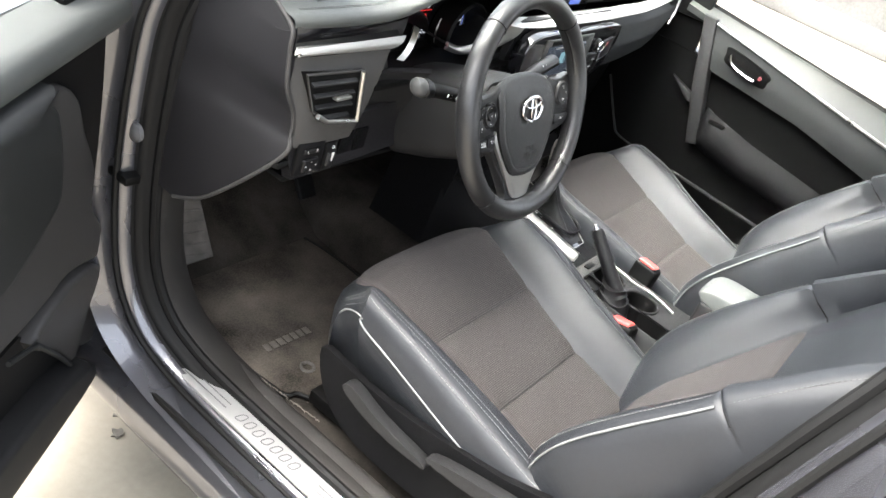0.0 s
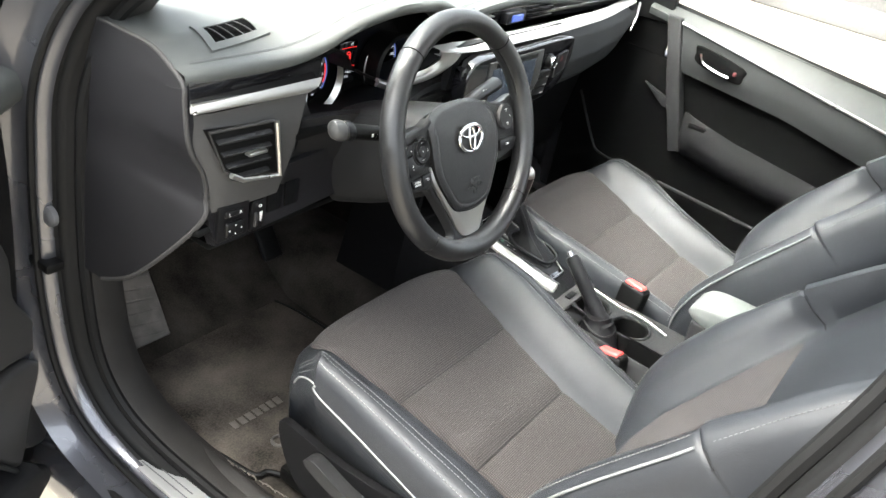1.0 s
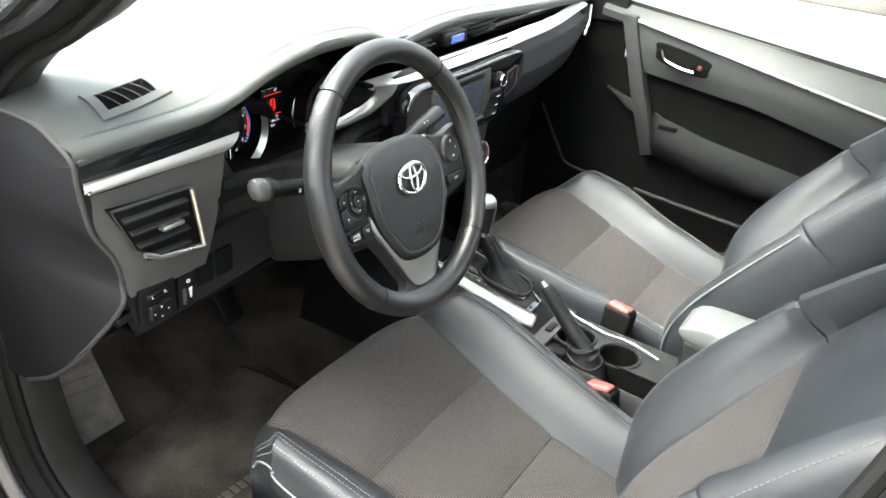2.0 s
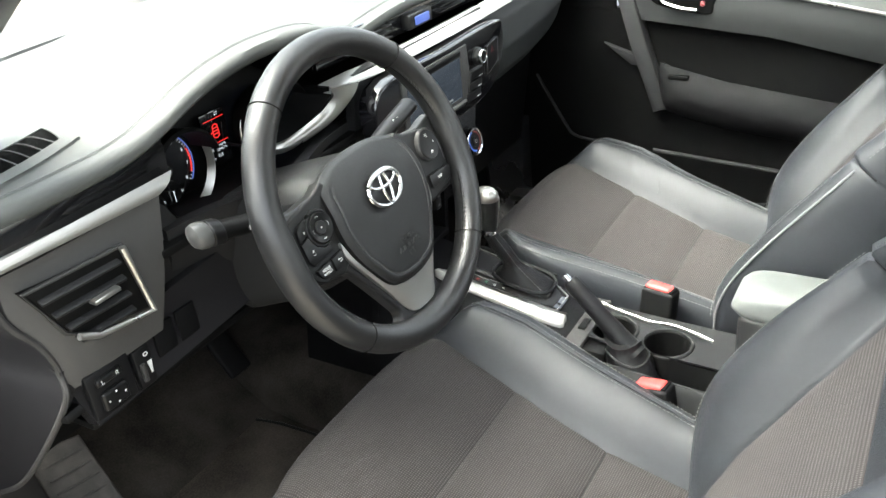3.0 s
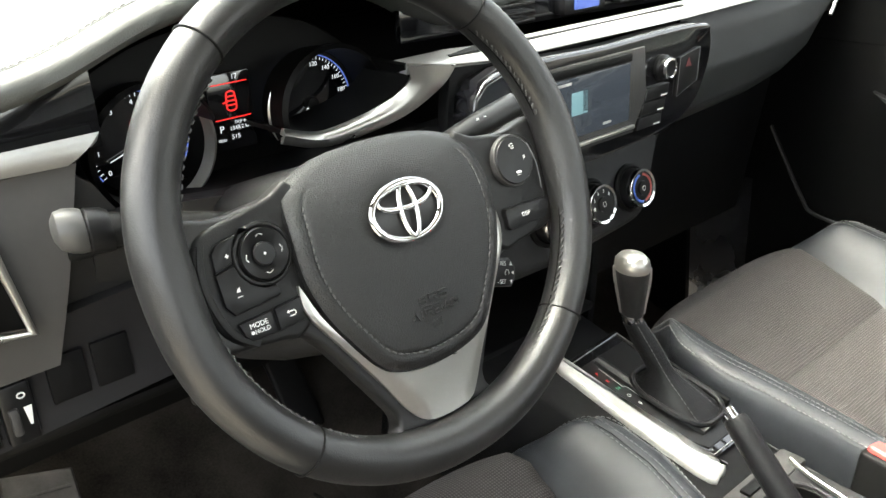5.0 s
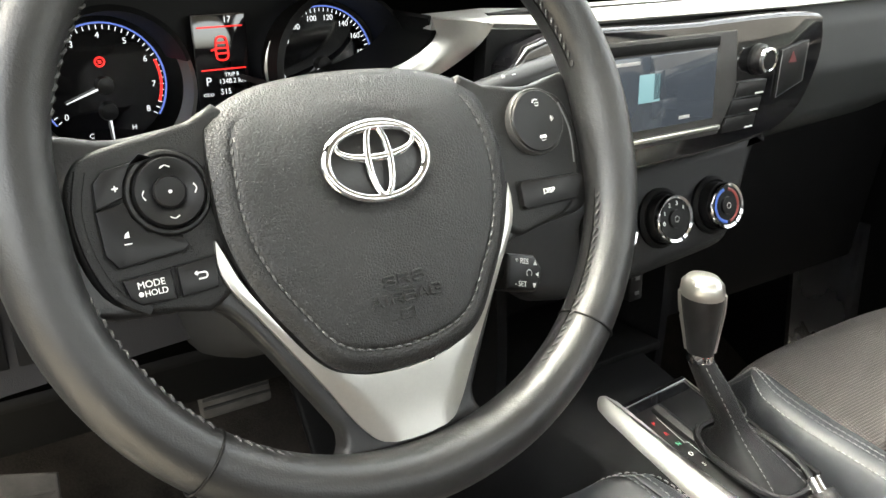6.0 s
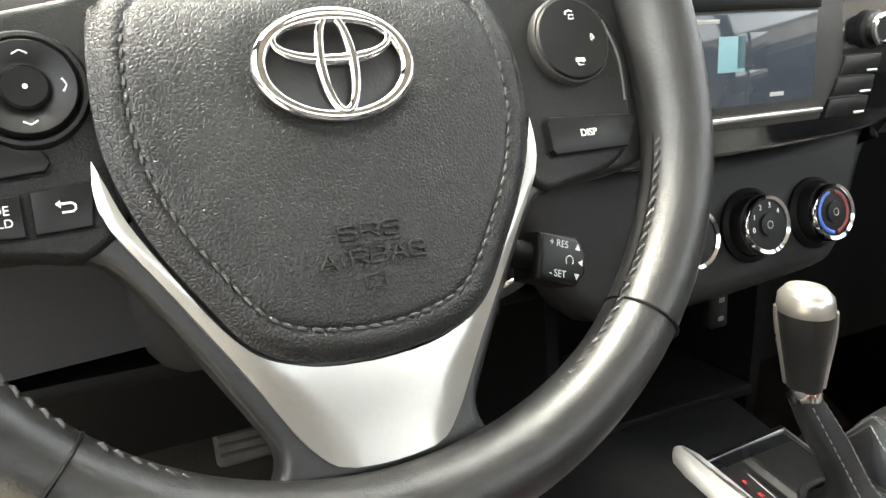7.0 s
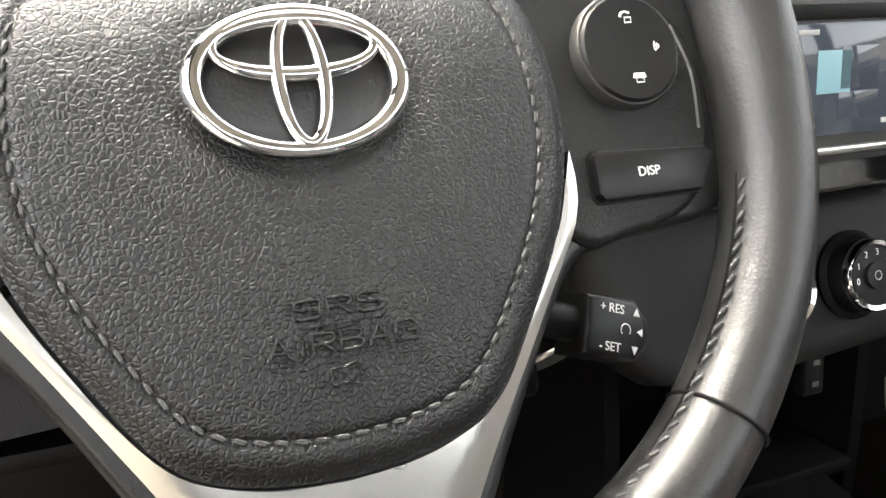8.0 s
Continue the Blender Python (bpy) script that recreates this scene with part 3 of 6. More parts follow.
    for r in (0.0012, 0.0021, 0.0030):
        ink(phone, stroke(*[(r * math.cos(a), r * math.sin(a)) for a in (2.5, 2.9, 3.3, 3.7)], r=0.00022), cx + 0.0128, cy + 0.0002, -0.0034)
    ink(phone, stroke((0.0002, 0.0024), (0.0012, 0.0008), (0.0004, 0.0000), (0.0012, -0.0022), r=0.00028), cx + 0.0132, cy + 0.0002, -0.0034)
    disp = button(right, [(0.1005, -0.0258), (0.1440, -0.0275), (0.1475, -0.0300), (0.1400, -0.0425), (0.1005, -0.0428), (0.0985, -0.0405), (0.0988, -0.0278)], -0.0050)
    ink(disp, letters("DISP", 0.0046, 0.0001), 0.1190, -0.0345, -0.0047, "word")

    # back of the hub
    part("hub_back", lathe([(0.050, -0.018), (0.052, -0.030), (0.046, -0.055), (0.040, -0.070), (0.0, -0.072)], 32), BLACK, w, "", WHEEL @ Matrix.Translation((0, -0.015, -0.004)))
    return w


steering_wheel()

# ---- steering column, stalks, key, pedals ----
def column():
    c = thing("steering_column", "dark grey plastic steering column shroud below the dash", "steering column", HUB + Vector((0, 0.1, -0.06)))
    rings = []
    for w, hw, top, low in ((-0.060, 0.052, 0.040, -0.075), (-0.075, 0.062, 0.048, -0.088), (-0.120, 0.066, 0.050, -0.100), (-0.19, 0.066, 0.052, -0.108), (-0.26, 0.066, 0.05, -0.11)):
        ring = []
        for k in range(24):
            a = 2 * math.pi * k / 24
            x = hw * math.copysign(abs(math.cos(a)) ** 0.45, math.cos(a))
            y = math.copysign(abs(math.sin(a)) ** 0.55, math.sin(a))
            ring.append((x, top * y if y > 0 else -low * y, w))
        rings.append(ring)
    part("shroud", loft(rings), DASH, c, "dark grey shroud", WHEEL)


def stalk(name, label, pts, radii, mat, tip=None):
    s = thing(name, label, "stalk", pts[0])
    part("arm", tube(spline(pts, 6), [float(np.interp(i, np.linspace(0, 6 * (len(pts) - 1), len(radii)), radii)) for i in range(6 * (len(pts) - 1) + 1)], 14, squash=0.8), mat, s)
    return s


def stalks():
    s = stalk("light_stalk", "black light stalk with a pale round end knob", [(-0.425, 0.078, 0.925), (-0.48, 0.089, 0.938), (-0.532, 0.099, 0.949)], [0.0130, 0.0135, 0.0140], BLACK)
    at = Vector((-0.5475, 0.1012, 0.9525))
    d = Vector((-0.95, 0.18, 0.20)).normalized()
    m = basis(at, d.cross(Vector((0, 0, 1))).normalized(), Vector((0, 0, 1)), d)
    part("end_knob", lathe([(0.0, -0.008), (0.0142, -0.008), (0.0152, -0.004), (0.0148, 0.003), (0.0125, 0.0085), (0.007, 0.0115), (0, 0.0125)], 28), KNOB, s, "pale grey turning knob", m)
    part("collar", lathe([(0.0, -0.024), (0.0135, -0.024), (0.0150, -0.020), (0.0150, -0.010), (0.0135, -0.0085), (0, -0.0085)], 28), BUTTON, s, "black collar behind the knob", m)
    for k, x in enumerate((-0.498, -0.487, -0.476)):
        part("sign", block((0.004, 0.0004, 0.005), (x, 0.0775 - 0.003 * (k == 2), 0.9425 - 0.003 * k), 0.0001), WHITE_INK, s, "small white mark")
    s = stalk("wiper_stalk", "black wiper stalk with small white marks", [(-0.285, 0.080, 0.925), (-0.235, 0.084, 0.944), (-0.155, 0.092, 0.957)], [0.011, 0.0125, 0.0135], BUTTON)
    for k, x in enumerate((-0.212, -0.203, -0.194)):
        part("sign", block((0.003, 0.0004, 0.0035), (x, 0.0795, 0.957), 0.0001), WHITE_INK, s, "small white mark")
    s = thing("cruise_stalk", "black cruise control stalk with white words", "stalk", (-0.19, 0.08, 0.80))
    m = WHEEL @ Matrix.Translation((0.1335, -0.0860, -0.088)) @ Euler((0, radians(10), radians(-17))).to_matrix().to_4x4()
    head = part("head", plate([(-0.016, 0.012), (0.010, 0.013), (0.018, 0.005), (0.018, -0.006), (0.012, -0.013), (-0.016, -0.013)], 0.020, 0.003, 0.010, 3), BUTTON, s, "", m)
    part("arm", tube([(-0.05, 0.0, -0.004), (0.0, 0.0, 0.0)], 0.008, 10), BLACK, s, "", m)
    for text, x, y in (("+ RES", -0.003, 0.0075), ("- SET", -0.003, -0.0085)):
        part("word", letters(text, 0.0054, 0.0001), WHITE_INK, head, "white printed word", m @ Matrix.Translation((x, y, 0.0102)), 0)
    for y, k in ((0.0075, 1), (-0.0085, -1)):
        part("sign", plate([(0.0085, y - 0.0016 * k), (0.0120, y - 0.0016 * k), (0.01025, y + 0.0018 * k)], 0.0003), WHITE_INK, head, "white arrow", m @ Matrix.Translation((0, 0, 0.0104)), 0)
    part("sign", plate([(0.0110, -0.0005), (0.0140, 0.0012), (0.0140, -0.0022)], 0.0003), WHITE_INK, head, "white arrow", m @ Matrix.Translation((0, 0, 0.0104)), 0)
    part("sign", tube([(0.0048 + 0.0026 * math.cos(a), -0.0005 + 0.0026 * math.sin(a), 0.0103) for a in np.linspace(-0.6, 3.9, 12)], 0.0003, 4), WHITE_INK, head, "white dial sign", m)
    k = thing("ignition_key", "metal key in the ignition lock of the column", "key", (-0.21, 0.11, 0.78))
    m = WHEEL @ Matrix.Translation((0.126, -0.096, -0.124)) @ Euler((radians(70), radians(20), 0)).to_matrix().to_4x4()
    part("bow", lathe([(0, -0.0012), (0.0105, -0.0012), (0.0112, 0), (0.0105, 0.0012), (0, 0.0012)], 24, 1, 1.25), SATIN, k, "bright metal key", m)
    part("lock", lathe([(0, -0.01), (0.014, -0.01), (0.014, 0.004), (0.011, 0.006), (0, 0.006)], 24), BLACK, k, "", WHEEL @ Matrix.Translation((0.115, -0.098, -0.134)) @ Euler((0, radians(70), 0)).to_matrix().to_4x4())


def pedals():
    p = thing("brake_pedal", "worn rubber brake pedal on a steel arm", "pedal", (-0.30, 0.50, 0.40))
    m = Matrix.Translation((-0.264, 0.60, 0.510)) @ Euler((radians(74), 0, 0)).to_matrix().to_4x4()
    pad = part("pad", block((0.096, 0.074, 0.016), (0, 0, 0), 0.010, 3), DUSTY, p, "dusty rubber pad", m)
    for k in range(5):
        part("rib", block((0.090, 0.004, 0.004), (0, -0.022 + 0.011 * k, 0.009), 0.001), TRIM_DIRTY, pad, "", m)
    part("arm", tube(spline([(-0.268, 0.61, 0.51), (-0.268, 0.66, 0.58), (-0.268, 0.68, 0.72)], 5), 0.008, 8), BLACK, p)
    g = thing("accelerator_pedal", "black rubber accelerator pedal in the footwell", "pedal", (-0.17, 0.52, 0.38))
    m = Matrix.Translation((-0.14, 0.62, 0.42)) @ Euler((radians(55), 0, 0)).to_matrix().to_4x4()
    part("pad", block((0.055, 0.16, 0.014), (0, 0, 0), 0.006, 3), RUBBER, g, "", m)
    f = thing("foot_rest", "dusty grey foot rest beside the pedals", "foot rest", (-0.55, 0.50, 0.36))
    out = [(-0.050, -0.052), (0.050, -0.036), (0.040, 0.11), (-0.045, 0.12)]
    m = Matrix.Translation((-0.545, 0.515, 0.395)) @ Euler((radians(48), radians(6), radians(-8))).to_matrix().to_4x4()
    body = part("plate", plate(out, 0.02, 0.006, 0.0, 3), DUSTY, f, "", m)
    for k in range(6):
        part("rib", block((0.070, 0.004, 0.003), (0.0, -0.028 + 0.023 * k, 0.001), 0.001), DUSTY, body, "", m)


column()
stalks()
pedals()


# ---- dashboard ----
HOOD = ((-0.60, 0.0), (-0.545, 0.004), (-0.50, 0.020), (-0.455, 0.042), (-0.41, 0.056), (-0.36, 0.063), (-0.30, 0.063), (-0.25, 0.059), (-0.21, 0.049), (-0.175, 0.032), (-0.145, 0.014), (-0.115, 0.003), (-0.09, 0.0))


def lip_z(x):
    return step(x, (-0.74, 1.022), (-0.55, 1.029), (-0.42, 1.026), (-0.15, 1.024), (0.0, 1.040), (0.12, 1.044), (0.45, 1.024), (0.74, 1.002)) + step(x, *HOOD)


def lip_y(x):
    return step(x, (-0.74, 0.205), (-0.6, 0.190), (-0.50, 0.172), (-0.40, 0.160), (-0.30, 0.160), (-0.21, 0.166), (-0.15, 0.180), (-0.08, 0.212), (0.05, 0.215), (0.4, 0.205), (0.74, 0.215))


def smoothed(f, x, w=0.02):
    return sum(f(x + d * w) for d in (-1, -0.5, 0, 0.5, 1)) / 5


def dashboard():
    d = thing("dashboard", "dark grey moulded dashboard with satin silver strips", "dashboard", (0, 0.4, 0.6))

    # upper surface with its rolled front lip and the hood over the dials
    rows = []
    for i in range(121):
        x = -0.726 + 1.452 * i / 120
        y0, z0 = smoothed(lip_y, x), smoothed(lip_z, x)
        hood = smoothed(lambda q: step(q, *HOOD), x)
        row = [(x, y0 + dy, z0 + dz) for dy, dz in ((0.060, -0.026), (0.020, -0.0205), (0.006, -0.016), (0.0005, -0.011), (0.0005, -0.004), (0.0030, 0.0012), (0.014, 0.004))]
        for v in (0.012, 0.025, 0.04, 0.055, 0.07, 0.085, 0.10, 0.12, 0.14, *[k / 20 for k in range(4, 21)]):
            y = y0 + 0.014 + (0.86 - 0.14 * (x / 0.74) ** 2 - y0 - 0.014) * v
            row.append((x, y, z0 + 0.004 - hood * ease(v / 0.55) + 0.0195 * ease(v / 0.13) - 0.05 * ease((v - 0.4) / 0.6)))
        row.append((x, row[-1][1], 0.86))
        rows.append(row)
    bm = loft(rows, closed_ring=False)
    top = part("top", bm, DASH_TOP, d, "soft upper surface, sunlight in its pale grey", None, 50)
    # defroster grille let into the upper surface
    def above(x, y, lift):
        y0, z0 = smoothed(lip_y, x), smoothed(lip_z, x)
        v = (y - y0 - 0.014) / (0.86 - 0.14 * (x / 0.74) ** 2 - y0 - 0.014)
        hood = smoothed(lambda q: step(q, *HOOD), x)
        return x, y, z0 + 0.004 - hood * ease(v / 0.55) + 0.0195 * ease(v / 0.13) - 0.05 * ease((v - 0.4) / 0.6) + lift

    line = [above(x, smoothed(lip_y, x) + 0.024, 0.0002) for x in np.linspace(-0.70, 0.70, 200)]
    part("seam", tube(line, 0.0005, 5), DASH_TOP, top, "seam along the lip")
    part("stitching", stitches([Vector(q) + Vector((0, 0.003, 0.0003)) for q in line], 0.0042, 0.0016, 0.0005, 0.0006), DARK_THREAD, top, "stitched seam along the lip")

    def in_vent(a, b, lift):
        """a along the grille, b across it, both 0 to 1 over its outer frame."""
        near, far = Vector((-0.6577, 0.2351)).lerp(Vector((-0.5547, 0.2361)), a), Vector((-0.6483, 0.2911)).lerp(Vector((-0.5434, 0.2974)), a)
        q = near.lerp(far, b)
        return above(q.x, q.y, lift)

    def vent_patch(a0, a1, b0, b1, lift, depth, n, m):
        """A slab that follows the surface, with eased edges."""
        def ring(a, b, up):
            return in_vent(a0 + (a1 - a0) * a, b0 + (b1 - b0) * b, up)
        bm = bmesh.new()
        grid = [[[bm.verts.new(ring(i / n, k / m, up)) for k in range(m + 1)] for i in range(n + 1)] for up in (lift, lift - depth)]
        for i in range(n):
            for k in range(m):
                bm.faces.new([grid[0][i][k], grid[0][i + 1][k], grid[0][i + 1][k + 1], grid[0][i][k + 1]])
        around = [(i, 0) for i in range(n)] + [(n, k) for k in range(m)] + [(i, m) for i in range(n, 0, -1)] + [(0, k) for k in range(m, 0, -1)]
        for (i, k), (p, q) in zip(around, around[1:] + around[:1]):
            bm.faces.new([grid[0][i][k], grid[1][i][k], grid[1][p][q], grid[0][p][q]])
        for v in [v for v in bm.verts if not v.link_faces]:
            bm.verts.remove(v)
        return bm
    seam = part("defroster_grille", vent_patch(-0.008, 1.008, -0.014, 1.014, 0.0008, 0.006, 14, 6), DASH_TOP, d, "pale grey vent frame, slots black for shade")
    for a0, a1, b0, b1 in ((0, 1, 0, 0.20), (0, 1, 0.78, 1), (0, 0.13, 0.20, 0.78), (0.84, 1, 0.20, 0.78)):
        part("frame_bar", vent_patch(a0, a1, b0, b1, 0.0026, 0.004, 12, 3), DASH_TOP, seam, "pale grey frame")
    # slot hollow as a flat black patch, its shade in the colour
    part("opening", vent_patch(0.131, 0.839, 0.201, 0.779, 0.0014, 0.001, 10, 4), SHADE_BLACK, seam)
    for k in range(4):
        a = 0.20 + 0.15 * k
        line = [in_vent(a + 0.12 * (1 - b), 0.202 + 0.576 * b, 0.0016) for b in (0, 0.33, 0.67, 1)]
        part("slat", tube(line, 0.0009, 6), GREY, seam)

    # facing below the lip: gloss band, silver strip, vent bezel, lower panel
    def band(name, x0, x1, top_z, low_z, yf, mat, label, parent=d, n=24, thick=0.012):
        return part(name, sheet(lambda u, v: (x0 + (x1 - x0) * u, yf(x0 + (x1 - x0) * u) + 0.004 * (2 * v - 1) ** 2, low_z(x0 + (x1 - x0) * u) + (top_z(x0 + (x1 - x0) * u) - low_z(x0 + (x1 - x0) * u)) * v), n, 4, thick), mat, parent, label)
    band("gloss_band", -0.722, -0.484, lambda x: lip_z(x) - 0.008, lambda x: 0.975, lambda x: 0.199, GLOSS, "glossy black band")
    bm = sheet(lambda u, v: (-0.7215 + (0.2065 + 0.027 * v) * u, 0.191 - 0.006 * math.sin(math.pi * v), 0.9765 - 0.0075 * u + (0.0120 + 0.0080 * u) * v), 20, 6, 0.014)
    part("silver_strip", bm, SILVER, d, "satin silver strip")

    # bezel round the side vent, tapering downwards
    def bez(u, v):
        x0, x1 = step(v, (0, -0.683), (0.25, -0.685), (0.45, -0.694), (0.74, -0.715), (1, -0.7225)), step(v, (0, -0.553), (1, -0.507))
        return x0 + (x1 - x0) * u, 0.198 - 0.009 * math.sin(math.pi * min(1, v * 1.05)) * (0.6 + 0.4 * math.sin(math.pi * u)) + 0.010 * (1 - u) ** 6, 0.815 + 0.153 * v
    bezel = part("vent_bezel", sheet(bez, 26, 22, 0.02), BEZEL, d, "grey plastic vent bezel", None, 50)
    frame_out = [(-0.697, 0.9475), (-0.578, 0.9405), (-0.5655, 0.8570), (-0.640, 0.8700), (-0.668, 0.8880)]
    vent = part("vent", plate([(x, z) for x, z in frame_out], 0.02, 0.003, 0.0), BLACK, d, "black side vent", FACE @ Matrix.Translation((0, 0, -0.1865)))
    part("vent_frame", tube([(x, 0.1805, z) for x, z in ((-0.5840, 0.9430), (-0.5690, 0.8570), (-0.640, 0.8680), (-0.662, 0.8800))], 0.0040, 10), SATIN, vent, "satin silver vent frame")
    part("vent_frame", tube([(x, 0.1868, z) for x, z in ((-0.640, 0.8680), (-0.670, 0.8870), (-0.699, 0.9490), (-0.579, 0.9420))], 0.0025, 8), GREY, vent)
    for k in range(4):
        z = 0.932 - 0.0195 * k
        x0 = -0.690 + 0.009 * k
        m = Matrix.Translation(((x0 - 0.586) / 2, 0.1860, z - 0.0)) @ Euler((radians(24), radians(2.5), 0)).to_matrix().to_4x4()
        part("slat", block((-0.586 - x0 - 0.006, 0.014, 0.0035), (0, 0, 0), 0.0012), DASH, vent, "", m)
    part("tab", block((0.034, 0.012, 0.0055), (-0.622, 0.1770, 0.9075), 0.002), SATIN, vent, "silver vent tab")

    # lower panel with the switch block, running down towards the driver's feet
    def low(u, v):
        x = -0.684 + 0.294 * u
        cut = step(u, (0, 0.0), (0.10, 0.0), (0.25, 0.002), (1, 0.014))
        zt, zb = 0.842 + 0.022 * u, 0.757 + cut
        return x + 0.022 * (1 - v) * (1 - u), 0.202 + 0.006 * math.sin(math.pi * v), zb + (zt - zb) * v
    panel = part("lower_panel", sheet(low, 20, 8, 0.02), CAP_GREY, d, "dark lower panel")
    part("panel_edge", block((0.24, 0.16, 0.012), (-0.57, 0.285, 0.772), 0.004, m=Euler((radians(-16), radians(-5), 0)).to_matrix().to_4x4()), BLACK, d)
    sw = part("switch_block", block((0.058, 0.010, 0.058), (-0.636, 0.2015, 0.793), 0.003), BUTTON, d, "mirror switch block", None)
    part("mirror_knob", block((0.034, 0.008, 0.024), (-0.637, 0.195, 0.783), 0.006, 3), BUTTON, sw, "mirror turning knob")
    bar = part("mirror_bar", block((0.034, 0.006, 0.010), (-0.638, 0.1955, 0.8085), 0.004, 3), BUTTON, sw, "mirror choice bar")
    for word, x in (("L", -0.648), ("R", -0.628)):
        part("letter", letters(word, 0.0075, 0.0001), WHITE_INK, bar, "white letter", FACE @ Matrix.Translation((x, 0.8085, -0.1922)), 0)
    for dx, dz in ((-0.011, 0), (0.011, 0), (0, -0.007), (0, 0.007)):
        part("sign", block((0.0022, 0.0005, 0.0022), (-0.637 + dx, 0.1908, 0.783 + dz), 0.0002), WHITE_INK, sw, "small white arrow")
    sw = part("leveller", block((0.024, 0.010, 0.052), (-0.590, 0.2015, 0.788), 0.003), BUTTON, d, "beam leveller switch")
    part("wheel", block((0.007, 0.006, 0.024), (-0.594, 0.196, 0.783), 0.002), GREY, sw)
    part("sign", plate([(-0.5845, 0.777), (-0.5825, 0.777), (-0.5805, 0.793), (-0.5865, 0.793)], 0.001), WHITE_INK, sw, "white wedge sign", FACE @ Matrix.Translation((0, 0, -0.1955)))
    part("sign", tube([(-0.586 + 0.0028 * math.cos(a), 0.1962, 0.8035 + 0.0022 * math.sin(a)) for a in np.linspace(0, 5.6, 9)], 0.0007, 5, True), WHITE_INK, sw, "white lamp sign")
    for x in (-0.548, -0.512):
        part("blank", block((0.030, 0.006, 0.040), (x, 0.2065, 0.800), 0.001), TRIM_BLACK, panel, "blank switch cover")

    # end cap facing the open door
    line = spline([above(-0.724, y, -0.002) for y in (0.440, 0.380, 0.320, 0.270, 0.236)] + [(-0.724, 0.2085, 1.010), (-0.724, 0.2055, 0.985), (-0.716, 0.203, 0.925), (-0.692, 0.202, 0.880), (-0.681, 0.206, 0.838), (-0.688, 0.212, 0.795), (-0.700, 0.330, 0.660), (-0.712, 0.400, 0.620)], 6)
    n = len(line) - 1

    def cap(u, v):
        a = line[round(u * n)]
        b = Vector((-0.722, 0.455, min(above(-0.724, 0.455, -0.003)[2], a.z + 0.02)))
        q = a.lerp(b, v)
        return q.x - 0.004 * math.sin(math.pi * v), q.y, q.z
    body = part("end_cap", sheet(cap, n, 6, -0.012), CAP_GREY, d, "dark end cap of the dash", None, 60)
    part("cap_edge", tube(line, 0.0036, 8), GREY, body, "lighter rolled edge")

    # knee panel round the column
    def knee(u, v):
        x = -0.508 + 0.385 * u
        bulge = 0.045 * math.exp(-((x + 0.34) / 0.10) ** 2)
        y = 0.205 - bulge * (0.4 + 0.6 * v) + 0.10 * (1 - v) ** 2
        return x, y, 0.735 + 0.185 * v - 0.02 * math.sin(math.pi * u) * (1 - v)
    part("knee_panel", sheet(knee, 28, 14, 0.015), DASH, d, "grey knee panel", None, 50)
    part("filler_panel", sheet(lambda u, v: (-0.565 + 0.28 * u, 0.214 - 0.004 * math.sin(math.pi * u), 0.79 + (step(-0.565 + 0.28 * u, (-0.565, 0.962), (-0.50, 0.955), (-0.475, 0.908), (-0.28, 0.90)) - 0.79) * v), 24, 8, 0.012), DASH, d, "dark panel beside the column")
    # black box behind the dials and the panels
    part("inner_wall", block((1.40, 0.02, 0.42), (0, 0.46, 0.79), 0.004), BLACK, d)
    part("dial_floor", block((0.40, 0.17, 0.012), (-0.33, 0.275, 0.901), 0.004), BLACK, d)
    part("under_shelf", block((0.60, 0.24, 0.012), (-0.36, 0.34, 0.745), 0.004), BLACK, d)
    return d


FACE = basis(Vector((0, 0, 0)), Vector((1, 0, 0)), Vector((0, 0, 1)), Vector((0, -1, 0)))
dash = dashboard()


